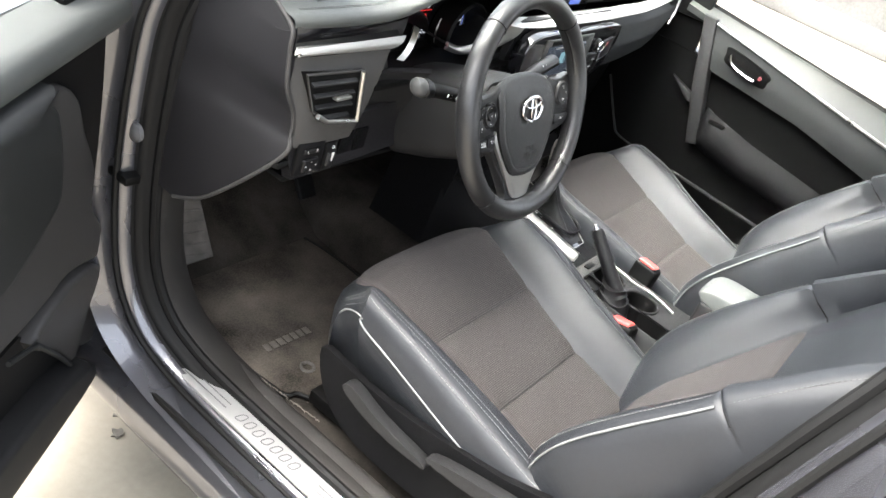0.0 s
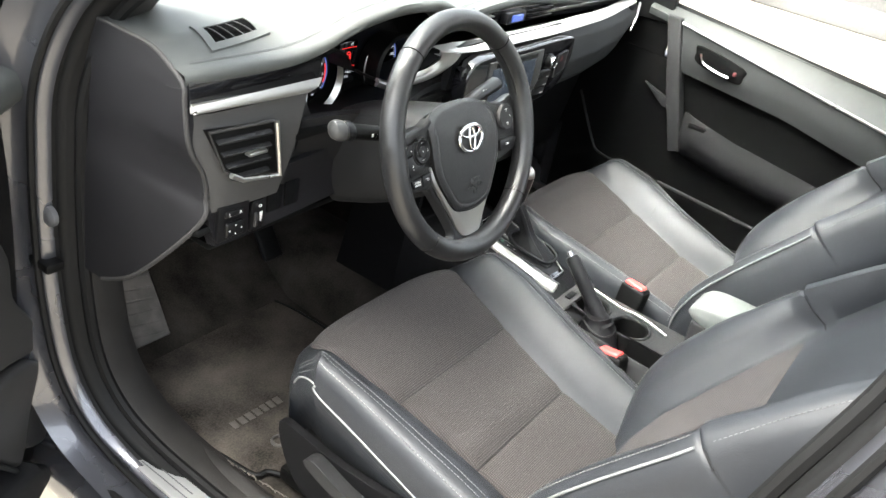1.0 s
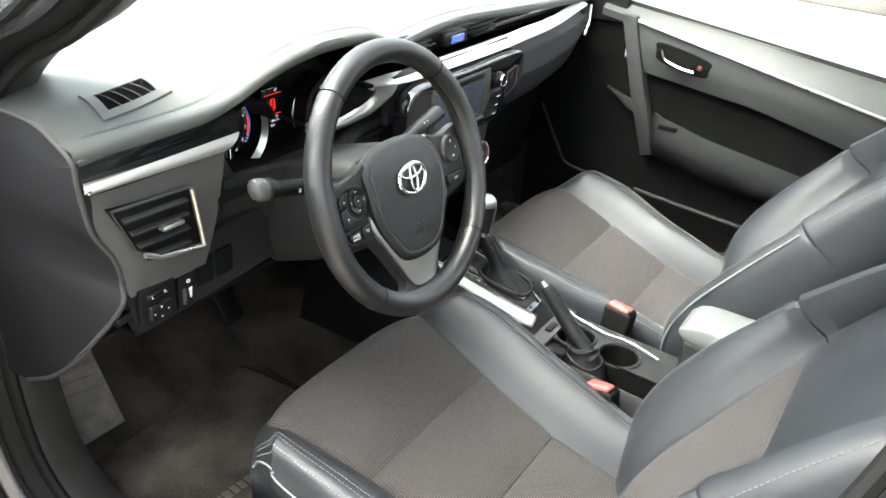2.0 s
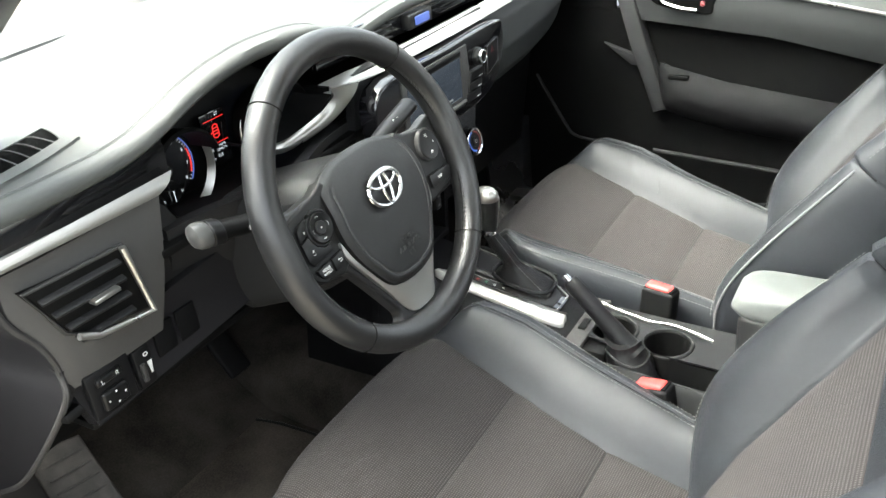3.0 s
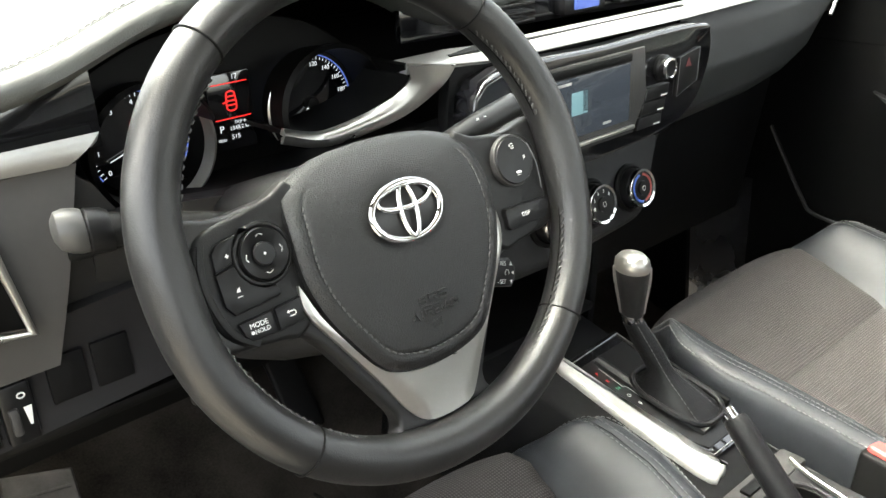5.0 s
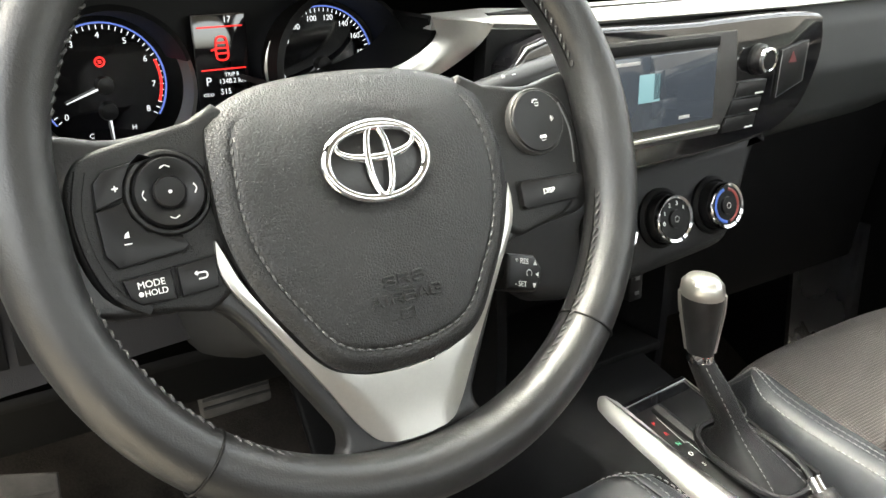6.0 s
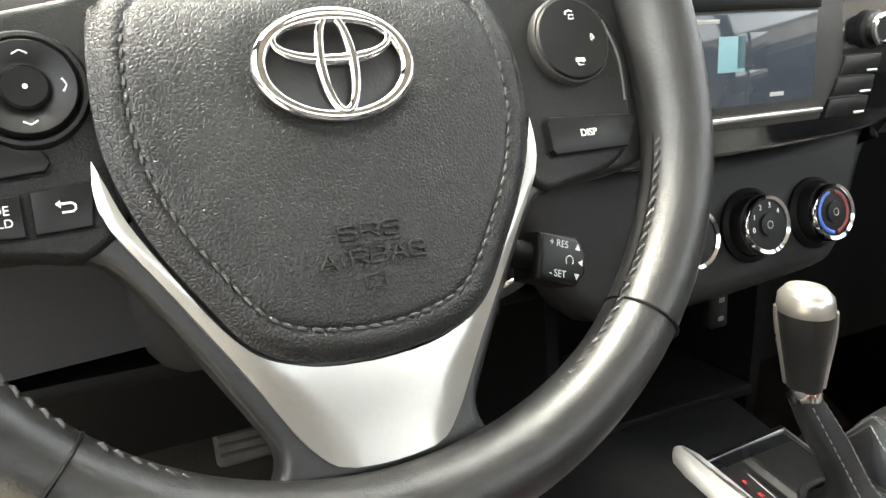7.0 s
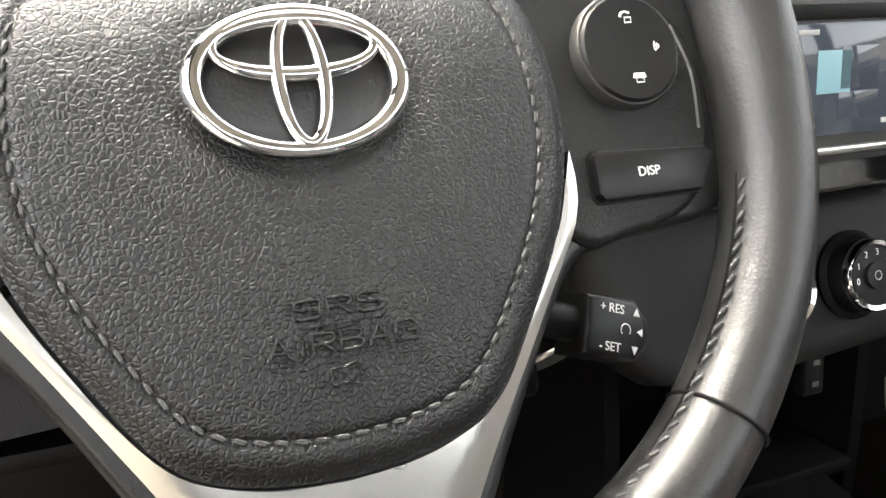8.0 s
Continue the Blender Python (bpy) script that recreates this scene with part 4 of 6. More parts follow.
# ---- dials ----
def dials():
    c = thing("instrument_cluster", "black instrument cluster with two lit dials under the dash hood", "instrument cluster", (-0.34, 0.27, 0.9))
    part("back_panel", plate([(q.x, q.y) for q in spline([(-0.500, 0.925, 0), (-0.490, 0.990, 0), (-0.42, 1.030, 0), (-0.33, 1.042, 0), (-0.25, 1.030, 0), (-0.19, 0.985, 0), (-0.18, 0.930, 0), (-0.33, 0.905, 0)], 5, True)], 0.01, 0.002), BLACK, c, "black instrument panel", FACE @ Matrix.Translation((0, 0, -0.281)))

    def dial(x, z, r, first, last, marks, words, red=None):
        m = FACE @ Matrix.Translation((x, z, -0.272))
        face = part("dial", lathe([(0, -0.006), (r, -0.006), (r, 0), (0, 0)], 48), GLOSS, c, "round dial with blue rim", m)
        part("dial_rim", tube([(r * 1.01 * math.cos(a), r * 1.01 * math.sin(a), 0.001) for a in np.linspace(radians(last), radians(first), 50)], 0.0007, 5), LIT_BLUE, face, "blue lit rim", m)
        bm = bmesh.new()
        for k in range(marks + 1):
            a = radians(first + (last - first) * k / marks)
            tube([((r - 0.004) * math.cos(a), (r - 0.004) * math.sin(a), 0.0006), ((r - 0.001) * math.cos(a), (r - 0.001) * math.sin(a), 0.0006)], 0.00035, 4, bm=bm)
        part("tick_marks", bm, LIT_WHITE, face, "pale tick marks", m, 0)
        for k, word in enumerate(words):
            a = radians(first + (last - first) * k / (len(words) - 1))
            part("number", letters(word, 0.0062, 0.0001), LIT_WHITE, face, "lit number", m @ Matrix.Translation(((r - 0.0085) * math.cos(a), (r - 0.0085) * math.sin(a), 0.0006)), 0)
        if red:
            part("red_zone", tube([((r - 0.003) * math.cos(a), (r - 0.003) * math.sin(a), 0.0008) for a in np.linspace(radians(red[0]), radians(red[1]), 12)], 0.0010, 5), LIT_RED, face, "red zone", m)
        return face, m

    def needle(face, m, x, y, deg, long):
        a = radians(deg)
        part("needle", tube([(x, y, 0.004), (x + long * math.cos(a), y + long * math.sin(a), 0.004)], [0.0010, 0.0004], 6), LIT_WHITE, face, "white needle", m)
        part("needle_hub", lathe([(0, 0), (0.007, 0), (0.006, 0.006), (0, 0.0065)], 20), BUTTON, face, "", m @ Matrix.Translation((x, y, 0)))
    f, m = dial(-0.431, 0.952, 0.044, 215, -35, 40, list("012345678"), (22, -22))
    needle(f, m, 0, 0, 200, 0.030)
    needle(f, m, 0.0, -0.019, -88, 0.022)
    part("lamp_sign", tube([(-0.001 + 0.0032 * math.cos(a), 0.017 + 0.0032 * math.sin(a), 0.001) for a in np.linspace(0, 6.1, 14)], 0.0008, 5, True), LIT_RED, f, "lit red brake lamp", m)
    part("lamp_sign", block((0.0025, 0.0025, 0.001), (-0.001, 0.017, 0.001), 0.0003), LIT_RED, f, "lit red brake lamp", m)
    for word, x, y in (("C", -0.014, -0.036), ("H", 0.017, -0.033)):
        part("letter", letters(word, 0.005, 0.0001), LIT_WHITE, f, "lit letter", m @ Matrix.Translation((x, y, 0.0006)), 0)
    f, m = dial(-0.256, 0.952, 0.046, 215, -35, 48, ["0", "20", "40", "60", "80", "100", "120", "140", "160", "180", "200", "220"])
    needle(f, m, 0, 0, 215, 0.030)
    needle(f, m, 0.0, -0.019, -85, 0.022)
    lcd = part("trip_display", block((0.044, 0.004, 0.072), (-0.342, 0.270, 0.962), 0.002), GLOSS, c, "black trip display")
    m = FACE @ Matrix.Translation((-0.342, 0.962, -0.2670))
    for z in (0.026, -0.006):
        part("line", block((0.036, 0.0010, 0.0004), (0, z, 0), 0.0001), LIT_RED, lcd, "lit red line", m)
    part("door_sign", tube([(q.x, q.y, 0) for q in spline([(-0.004, 0.002, 0), (-0.0045, 0.012, 0), (-0.003, 0.018, 0), (0.003, 0.018, 0), (0.0045, 0.012, 0), (0.004, 0.002, 0)], 4, True)], 0.0008, 5, True), LIT_RED, lcd, "lit red open-door sign", m)
    for y in (0.006, 0.010, 0.014):
        part("door_sign", block((0.008, 0.0014, 0.0006), (0, y, 0), 0.0002), LIT_RED, lcd, "", m)
    part("door_sign", tube([(-0.004, 0.010, 0), (-0.0085, 0.0085, 0)], 0.0008, 5), LIT_RED, lcd, "", m)
    for word, size, x, y in (("17", 0.0065, 0.006, 0.031), ("P", 0.009, -0.013, -0.015), ("TRIP B", 0.0042, 0.006, -0.0105), ("1348.2 km", 0.0052, 0.006, -0.0155), ("515", 0.0058, 0.000, -0.0235), ("ODO", 0.0035, -0.014, -0.025)):
        part("word", letters(word, size, 0.0001), LIT_WHITE, lcd, "lit words", m @ Matrix.Translation((x, y, 0)), 0)

    # tubes round the dials, with bright crescents
    def hoop(x, z, r, y0, y1, a0, a1, mat, label, fat=0.004):
        n = 30
        rings = []
        for a in np.linspace(radians(a0), radians(a1), n):
            k = (a - radians(a0)) / (radians(a1) - radians(a0))
            wide = fat * (0.25 + 0.75 * math.sin(math.pi * k) ** 0.7)
            rings.append([(x + q * math.cos(a), y, z + q * math.sin(a)) for q, y in ((r, y1), (r + wide, y0), (r + wide + 0.004, y0 + 0.004), (r + 0.003, y1))])
        return part("dial_hood", loft(rings), mat, c, label, None, 50)
    hoop(-0.431, 0.952, 0.0495, 0.222, 0.270, 20, 250, BLACK, "black dial tube", 0.006)
    hoop(-0.256, 0.952, 0.0515, 0.222, 0.270, -25, 205, BLACK, "black dial tube", 0.006)
    hoop(-0.431, 0.952, 0.0530, 0.247, 0.256, -125, 35, SATIN, "satin silver crescent", 0.0060)
    hoop(-0.256, 0.952, 0.0510, 0.250, 0.258, 150, 205, SATIN, "satin silver crescent", 0.003)
    inner_line = spline([(-0.203, 0.184, 0.992), (-0.197, 0.188, 0.976), (-0.216, 0.198, 0.9555), (-0.250, 0.208, 0.942), (-0.289, 0.216, 0.935), (-0.322, 0.222, 0.944)], 6)
    outer_line = spline([(-0.152, 0.178, 0.984), (-0.166, 0.180, 0.969), (-0.200, 0.190, 0.948), (-0.240, 0.203, 0.9355), (-0.284, 0.214, 0.9305), (-0.322, 0.221, 0.941)], 6)
    last = len(inner_line) - 1
    part("dial_hood", sheet(lambda u, v: tuple(outer_line[round(u * last)].lerp(inner_line[round(u * last)], v) + Vector((0, -0.004 * math.sin(math.pi * v), 0))), last, 6, 0.006), SATIN, c, "satin silver sweep beside the dials", None, 50)
    part("dial_hood", sheet(lambda u, v: tuple(inner_line[round(u * last)].lerp(inner_line[round(u * last)] + Vector((-0.010, 0.055, 0.004)), v)), last, 4, 0.004), BLACK, c, "black wall inside the sweep", None, 50)


dials()

# ---- centre and passenger side of the dash ----
def centre(d):
    # silver strip sweeping from the dials to the far end
    def strip(u, v):
        x = -0.203 + 0.863 * u
        y = step(u, (0, 0.188), (0.06, 0.182), (0.18, 0.176), (0.4, 0.174), (0.7, 0.180), (1, 0.208))
        z = step(u, (0, 0.991), (0.05, 0.984), (0.12, 0.979), (0.5, 0.977), (0.8, 0.980), (1, 0.990))
        wide = step(u, (0, 0.001), (0.06, 0.011), (0.2, 0.014), (0.6, 0.016), (1, 0.007))
        a = math.pi * (v - 0.15)
        return x, y + 0.010 - 0.018 * math.cos(a * 0.55) + 0.008 * v, z + wide * v
    part("silver_strip", sheet(strip, 60, 6, 0.01), SILVER, d, "satin silver strip across the dash")
    # recess above the strip with centre vents and clock
    part("recess", block((0.86, 0.012, 0.040), (0.25, 0.225, 1.010), 0.004, m=Euler((0, radians(1.4), 0)).to_matrix().to_4x4()), GLOSS, d, "glossy black recess")
    clock = part("clock", block((0.070, 0.020, 0.024), (0.075, 0.213, 1.012), 0.004), BUTTON, d, "small clock display")
    part("display", block((0.040, 0.004, 0.013), (0.075, 0.2020, 1.012), 0.001), LIT_BLUE, clock, "blue lit clock face")
    for x in (-0.045, 0.185):
        for k in range(3):
            part("vent_slat", block((0.085, 0.012, 0.003), (x, 0.214, 1.003 + 0.009 * k), 0.001), BUTTON, d, "centre vent slat")

    # face on the passenger side: a shallow bulge whose lower edge rises towards the door
    def face(u, v):
        x = 0.225 + 0.455 * u
        low = step(x, (0.22, 0.838), (0.41, 0.846), (0.52, 0.858), (0.58, 0.876), (0.63, 0.915), (0.68, 0.958))
        if v < 0.2:
            k = v / 0.2
            return x, 0.285 - 0.093 * k ** 0.6 + 0.02 * u * u, low - 0.012 + 0.012 * k
        k = (v - 0.2) / 0.8
        y = step(k, (0, 0.192), (0.12, 0.178), (0.45, 0.166), (0.8, 0.172), (1, 0.184)) + 0.030 * u ** 3
        return x, y, low + (0.984 - low) * k
    part("passenger_face", sheet(face, 40, 30, 0.015), DOOR_GREY, d, "grey face before the passenger", None, 60)
    # lid black stands for the dark hollow below the passenger face
    part("glove_box", sheet(lambda u, v: (0.24 + 0.44 * u, 0.292 + 0.05 * (1 - v), 0.56 + 0.29 * v), 10, 6, 0.02), TRIM_BLACK, d, "glove box lid, under-dash shade in its black", None, 60)
    part("side_vent", block((0.045, 0.02, 0.058), (0.640, 0.206, 0.957), 0.006), BLACK, d, "black side vent")
    part("vent_edge", tube(spline([(0.668, 0.196, 0.990), (0.660, 0.192, 0.955), (0.630, 0.186, 0.926)], 6), 0.0035, 8), SATIN, d, "silver vent edge")
    # black facing behind the radio and below it
    part("stack_face", sheet(lambda u, v: (-0.150 + 0.385 * u - 0.05 * u * (1 - v), 0.182 + 0.03 * (1 - v), 0.76 + 0.23 * v), 10, 10, 0.015), DASH, d, "dark centre facing")


def radio():
    r = thing("radio_unit", "glossy black radio with a lit touch screen in the dash", "radio", (0.06, 0.17, 0.86))
    out = [(q.x, q.y) for q in spline([(-0.135, 0.965, 0), (0.06, 0.972, 0), (0.225, 0.972, 0), (0.250, 0.955, 0), (0.246, 0.915, 0), (0.215, 0.872, 0), (0.150, 0.852, 0), (0.0, 0.846, 0), (-0.12, 0.846, 0), (-0.140, 0.87, 0)], 5, True)]
    panel = part("panel", plate(out, 0.03, 0.004, 0.0, 3), GLOSS, r, "glossy black facia", STACK)
    bez = part("screen_bezel", plate([(-0.085, 0.866), (0.095, 0.866), (0.118, 0.905), (0.112, 0.962), (-0.085, 0.962)], 0.004, 0.0015, 0.003), GREY, r, "grey screen surround", STACK)
    part("slot", block((0.150, 0.009, 0.004), (0.012, 0.9545, 0.003), 0.001), BLACK, bez, "disc slot", STACK)
    part("screen", block((0.158, 0.066, 0.003), (0.006, 0.9155, 0.003), 0.0015), SCREEN, bez, "grey lit screen", STACK)
    for x, y, w, h, mat in ((-0.002, 0.920, 0.026, 0.025, TILE), (0.018, 0.900, 0.032, 0.016, SCREEN), (0.018, 0.922, 0.030, 0.025, SCREEN)):
        part("screen_tile", block((w, h, 0.0006), (x, y, 0.0048), 0.0002), mat, bez, "lit screen tile", STACK)
    for x, y, w in ((-0.030, 0.943, 0.03), (0.045, 0.889, 0.014)):
        part("screen_word", block((w, 0.003, 0.0005), (x, y, 0.0047), 0.0001), GREY_INK, bez, "small bar of words", STACK)
    part("bright_edge", block((0.190, 0.0045, 0.005), (0.000, 0.8735, 0.004), 0.0015), SATIN, bez, "bright lower edge", STACK)
    k = part("volume_knob", lathe([(0, 0), (0.0150, 0), (0.0150, 0.004), (0.0125, 0.006), (0.0120, 0.012), (0.0105, 0.0135), (0, 0.0135)], 32), BUTTON, r, "round volume knob", STACK @ Matrix.Translation((0.148, 0.932, 0)))
    part("knob_ring", ring([(0.0118, 0.012), (0.0126, 0.012), (0.0122, 0.0145), (0.010, 0.0150), (0.009, 0.0138)], 32), CHROME, k, "bright ring", STACK @ Matrix.Translation((0.148, 0.932, 0)))
    for i in range(3):
        b = part("key", plate([(0.118 - 0.007 * i, 0.9125 - 0.016 * i), (0.160 - 0.006 * i, 0.9125 - 0.016 * i), (0.157 - 0.006 * i, 0.8985 - 0.016 * i), (0.113 - 0.007 * i, 0.8985 - 0.016 * i)], 0.008, 0.001, 0.005), BUTTON, r, "black key with white mark", STACK)
        part("key_mark", block((0.012, 0.0016, 0.0004), (0.149 - 0.006 * i, 0.9005 - 0.016 * i, 0.0052), 0.0001), WHITE_INK, b, "white mark", STACK)
    hz = part("hazard_key", plate([(0.182, 0.938), (0.222, 0.945), (0.218, 0.905), (0.178, 0.892)], 0.004, 0.001, 0.003), BUTTON, r, "hazard and lamp key", STACK)
    part("key_mark", plate([(0.193, 0.925), (0.205, 0.925), (0.199, 0.936)], 0.0005, 0, 0.0035), DARK_RED, hz, "red triangle", STACK)
    part("key_edge", tube([(0.182, 0.938, 0.003), (0.222, 0.945, 0.003), (0.218, 0.905, 0.003), (0.178, 0.892, 0.003)], 0.0005, 5, True), MARK, hz, "thin grey edge", STACK)


def climate():
    c = thing("climate_panel", "dark climate panel with three chrome-ringed knobs", "climate control", (0.06, 0.19, 0.79))
    m = basis(Vector((0.057, 0.178, 0.781)), Vector((1, 0, 0)), Vector((0, 0.20, 0.98)), Vector((0, -0.98, 0.20)))
    part("panel", plate([(q.x, q.y) for q in spline([(-0.19, 0.058, 0), (0.0, 0.061, 0), (0.12, 0.068, 0), (0.175, 0.072, 0), (0.152, 0.040, 0), (0.130, 0.0, 0), (0.110, -0.034, 0), (0.06, -0.050, 0), (-0.16, -0.050, 0)], 5, True)], 0.03, 0.018, 0.0, 6), DASH, c, "dark panel", m)
    for x, kind in ((-0.076, 0), (0.0, 1), (0.076, 2)):
        at = m @ Matrix.Translation((x, 0, 0))
        part("knob_seat", ring([(0.022, -0.004), (0.0305, -0.004), (0.0305, 0.003), (0.027, 0.006), (0.0235, 0.004)], 36), BLACK, c, "", at)
        k = part("knob", lathe([(0, 0), (0.0245, 0), (0.0238, 0.016), (0.020, 0.0205), (0, 0.0205)], 36), BUTTON, c, "round knob with chrome ring", at)
        part("chrome_ring", ring([(0.0205, 0.016), (0.0245, 0.016), (0.0245, 0.0205), (0.0232, 0.0225), (0.0205, 0.0215)], 36), CHROME, k, "chrome ring", at)
        if kind == 2:
            for mat, a0, a1 in ((BLUE_RING, 100, 265), (RED_RING, -80, 80)):
                part("colour_ring", tube([(0.0168 * math.cos(a), 0.0168 * math.sin(a), 0.0208) for a in np.linspace(radians(a0), radians(a1), 20)], 0.0016, 6, squash=0.4), mat, k, "coloured heat band", at)
        else:
            for i in range(5):
                a = radians(190 - 38 * i)
                part("mark", letters(str(i), 0.006, 0.0001), WHITE_INK, k, "white number", at @ Matrix.Translation((0.0155 * math.cos(a), 0.0155 * math.sin(a), 0.0208)), 0)
        part("middle", lathe([(0, 0.019), (0.0095, 0.019), (0.0088, 0.0228), (0, 0.0232)], 24), BUTTON, k, "", at)
        part("mark", tube([(0.003 * math.cos(a), 0.003 * math.sin(a), 0.0233) for a in np.linspace(0, 5.4, 8)], 0.0004, 4, True), GREY_INK, k, "grey sign", at)
    b = thing("seat_heater_switch", "small black switch below the climate knobs", "switch", (0.03, 0.2, 0.70))
    part("rocker", block((0.018, 0.012, 0.034), (0.035, 0.188, 0.712), 0.003), BUTTON, b)
    for z in (0.720, 0.704):
        part("mark", block((0.006, 0.0006, 0.004), (0.035, 0.1815, z), 0.0002), MARK, b, "white mark")


STACK = basis(Vector((0.0, 0.150, 0.0)), Vector((1, 0, 0)), Vector((0, 0, 1)), Vector((0, -1, 0)))
centre(dash)
radio()
climate()


# ---- centre console, gear lever, handbrake ----
def console_z(y):
    return step(y, (-0.65, 0.535), (-0.30, 0.538), (-0.09, 0.552), (0.13, 0.597), (0.24, 0.607))


def console():
    c = thing("centre_console", "dark grey centre console with silver side rail", "console", (0, 0, 0.3))
    rings = []
    for y in np.linspace(0.25, -0.09, 14):
        z, hw = console_z(y), step(y, (-0.09, 0.072), (0.12, 0.078), (0.25, 0.10))
        rings.append([(-hw - 0.035, y, 0.30), (-hw - 0.012, y, z - 0.10), (-hw - 0.003, y, z - 0.008), (-hw + 0.006, y, z), (hw - 0.006, y, z), (hw + 0.003, y, z - 0.008), (hw + 0.012, y, z - 0.10), (hw + 0.035, y, 0.30)])
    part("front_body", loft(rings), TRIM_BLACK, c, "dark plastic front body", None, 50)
    for sign, label in ((-1, "left"), (1, "right")):
        rings = []
        for y in np.linspace(-0.09, -0.62, 10):
            z = console_z(y)
            a, b = (0.068, 0.058) if sign > 0 else (-0.092, -0.083)
            rings.append([(a, y, 0.30), (a, y, z - 0.01), (a - sign * 0.006, y, z), (b, y, z), (b, y, 0.30)])
        part("side_wall", loft(rings), DASH, c, "dark console side")
    part("tray_floor", block((0.145, 0.54, 0.01), (-0.0125, -0.355, 0.475), 0.003), BLACK, c)
    part("tray_end", block((0.140, 0.25, 0.06), (-0.0125, -0.475, 0.51), 0.01, 3), DASH, c, "dark rear tray")
    part("bridge", block((0.150, 0.030, 0.012), (0.0, -0.098, 0.549), 0.004), GREY, c, "grey bridge behind the gear plate")
    # pocket wall up to the dash; grey uprights blackened for footwell shade
    for x in (-0.105, 0.128):
        part("knee_wall", sheet(lambda u, v, x=x: (x + 0.012 * math.sin(3 * v), 0.25 - 0.03 * v + 0.16 * u, 0.42 + 0.34 * v), 6, 10, 0.012), TRIM_BLACK, c, "grey upright beside the pocket, footwell shade in its black")
    part("pocket_floor", block((0.22, 0.16, 0.012), (0.01, 0.30, 0.606), 0.004), BLACK, c)
    part("pocket_back", block((0.24, 0.012, 0.18), (0.01, 0.385, 0.68), 0.004), BLACK, c)
    # gear plate, gloss frame and silver rail
    ps = [(-0.055, 0.130), (0.058, 0.138), (0.052, -0.020), (0.020, -0.072), (-0.030, -0.072), (-0.050, -0.020)]
    slope = (console_z(0.13) - console_z(-0.09)) / 0.22
    gm = basis(Vector((0.024, 0.020, console_z(0.0) + 0.006)), Vector((1, 0, 0)), Vector((0, 1, slope)).normalized(), Vector((0, -slope, 1)).normalized())
    frame_plate = part("gear_frame", plate(ps, 0.012, 0.003, 0.004), GLOSS, c, "glossy black gear frame", gm)
    part("frame_line", tube([(x * 0.93, y * 0.95, 0.0045) for x, y in ps], 0.0009, 6, True), SATIN, frame_plate, "thin silver line", gm)
    part("gear_plate", plate([(-0.046, 0.112), (0.046, 0.116), (0.042, -0.018), (0.014, -0.060), (-0.024, -0.060), (-0.042, -0.018)], 0.004, 0.001, 0.006), BUTTON, frame_plate, "dark gear plate", gm)
    part("slide_cover", loft([[(x0 + dx, y, z) for dx, z in ((-0.010, 0.005), (-0.008, 0.010), (-0.002, 0.0125), (0.004, 0.010), (0.006, 0.005))] for x0, y in ((-0.010, 0.108), (-0.010, 0.06), (-0.008, 0.0), (-0.004, -0.045))]), BUTTON, frame_plate, "dark sliding cover beside the lever", gm)
    part("gear_scale", tube([(-0.022, 0.098, 0.0066), (-0.024, 0.06, 0.0066), (-0.020, 0.058, 0.0066), (-0.020, 0.02, 0.0066)], 0.0004, 4), GREY_INK, frame_plate, "thin pale line of the gear scale", gm)
    for k, (word, mat) in enumerate((("P", LIT_RED), ("R", LIT_RED), ("N", LIT_GREEN), ("D", WHITE_INK), ("S", WHITE_INK))):
        part("gear_letter", letters(word, 0.0065, 0.0001), mat, frame_plate, "small lit gear letter", gm @ Matrix.Translation((-0.031 + 0.0006 * k, 0.092 - 0.0155 * k, 0.0063)), 0)
    rail = [(-0.060, 0.124), (-0.036, 0.134), (-0.034, -0.055), (-0.024, -0.080), (-0.044, -0.090), (-0.064, -0.070)]
    part("silver_rail", plate([(q.x, q.y) for q in spline([(*q, 0) for q in rail], 4, True)], 0.030, 0.008, 0.007, 5), SILVER, c, "satin silver rail beside the gear lever", gm)
    part("rail_groove", block((0.006, 0.15, 0.012), (0.062, 0.045, 0.0), 0.002), BLACK, c, "", gm)
    # cup holders
    for y, r in ((-0.142, 0.035), (-0.228, 0.036)):
        cup = part("cup_holder", lathe([(0.0, -0.070), (r - 0.004, -0.068), (r - 0.002, 0.0), (r + 0.001, 0.003), (r + 0.004, 0.0), (r + 0.004, -0.075), (0, -0.075)], 32), BLACK, c, "round black cup holder", Matrix.Translation((0.003, y, console_z(y) - 0.001)))
        part("cup_rim", tube([(0.003 + (r + 0.002) * math.cos(a), y + (r + 0.002) * math.sin(a), console_z(y) + 0.001) for a in np.linspace(0, 2 * math.pi, 33)[:-1]], 0.003, 8, True), DASH, cup, "dark rim")
    line = spline([(0.058, -0.102, 0.5575), (0.048, -0.128, 0.5565), (0.041, -0.162, 0.5555), (0.036, -0.190, 0.5545), (0.040, -0.222, 0.5535), (0.034, -0.258, 0.5525), (0.024, -0.292, 0.551)], 6)
    part("bright_edge", tube(line, 0.0019, 8, squash=1.5), SATIN, c, "bright edge of the cup holders")
    hole = bmesh.new()
    loops = [[(-0.036, -0.104), (0.062, -0.104), (0.062, -0.60), (-0.036, -0.60)]]
    for y, r in ((-0.142, 0.0365), (-0.228, 0.0375)):
        loops.append([(0.003 + r * math.cos(a), y + r * math.sin(a)) for a in (2 * math.pi * k / 32 for k in range(32))])
    edges = []
    for lp in loops:
        vs = [hole.verts.new((x, y, console_z(y) + 0.002)) for x, y in lp]
        edges += [hole.edges.new((vs[i], vs[(i + 1) % len(vs)])) for i in range(len(vs))]
    bmesh.ops.triangle_fill(hole, use_beauty=True, edges=edges)
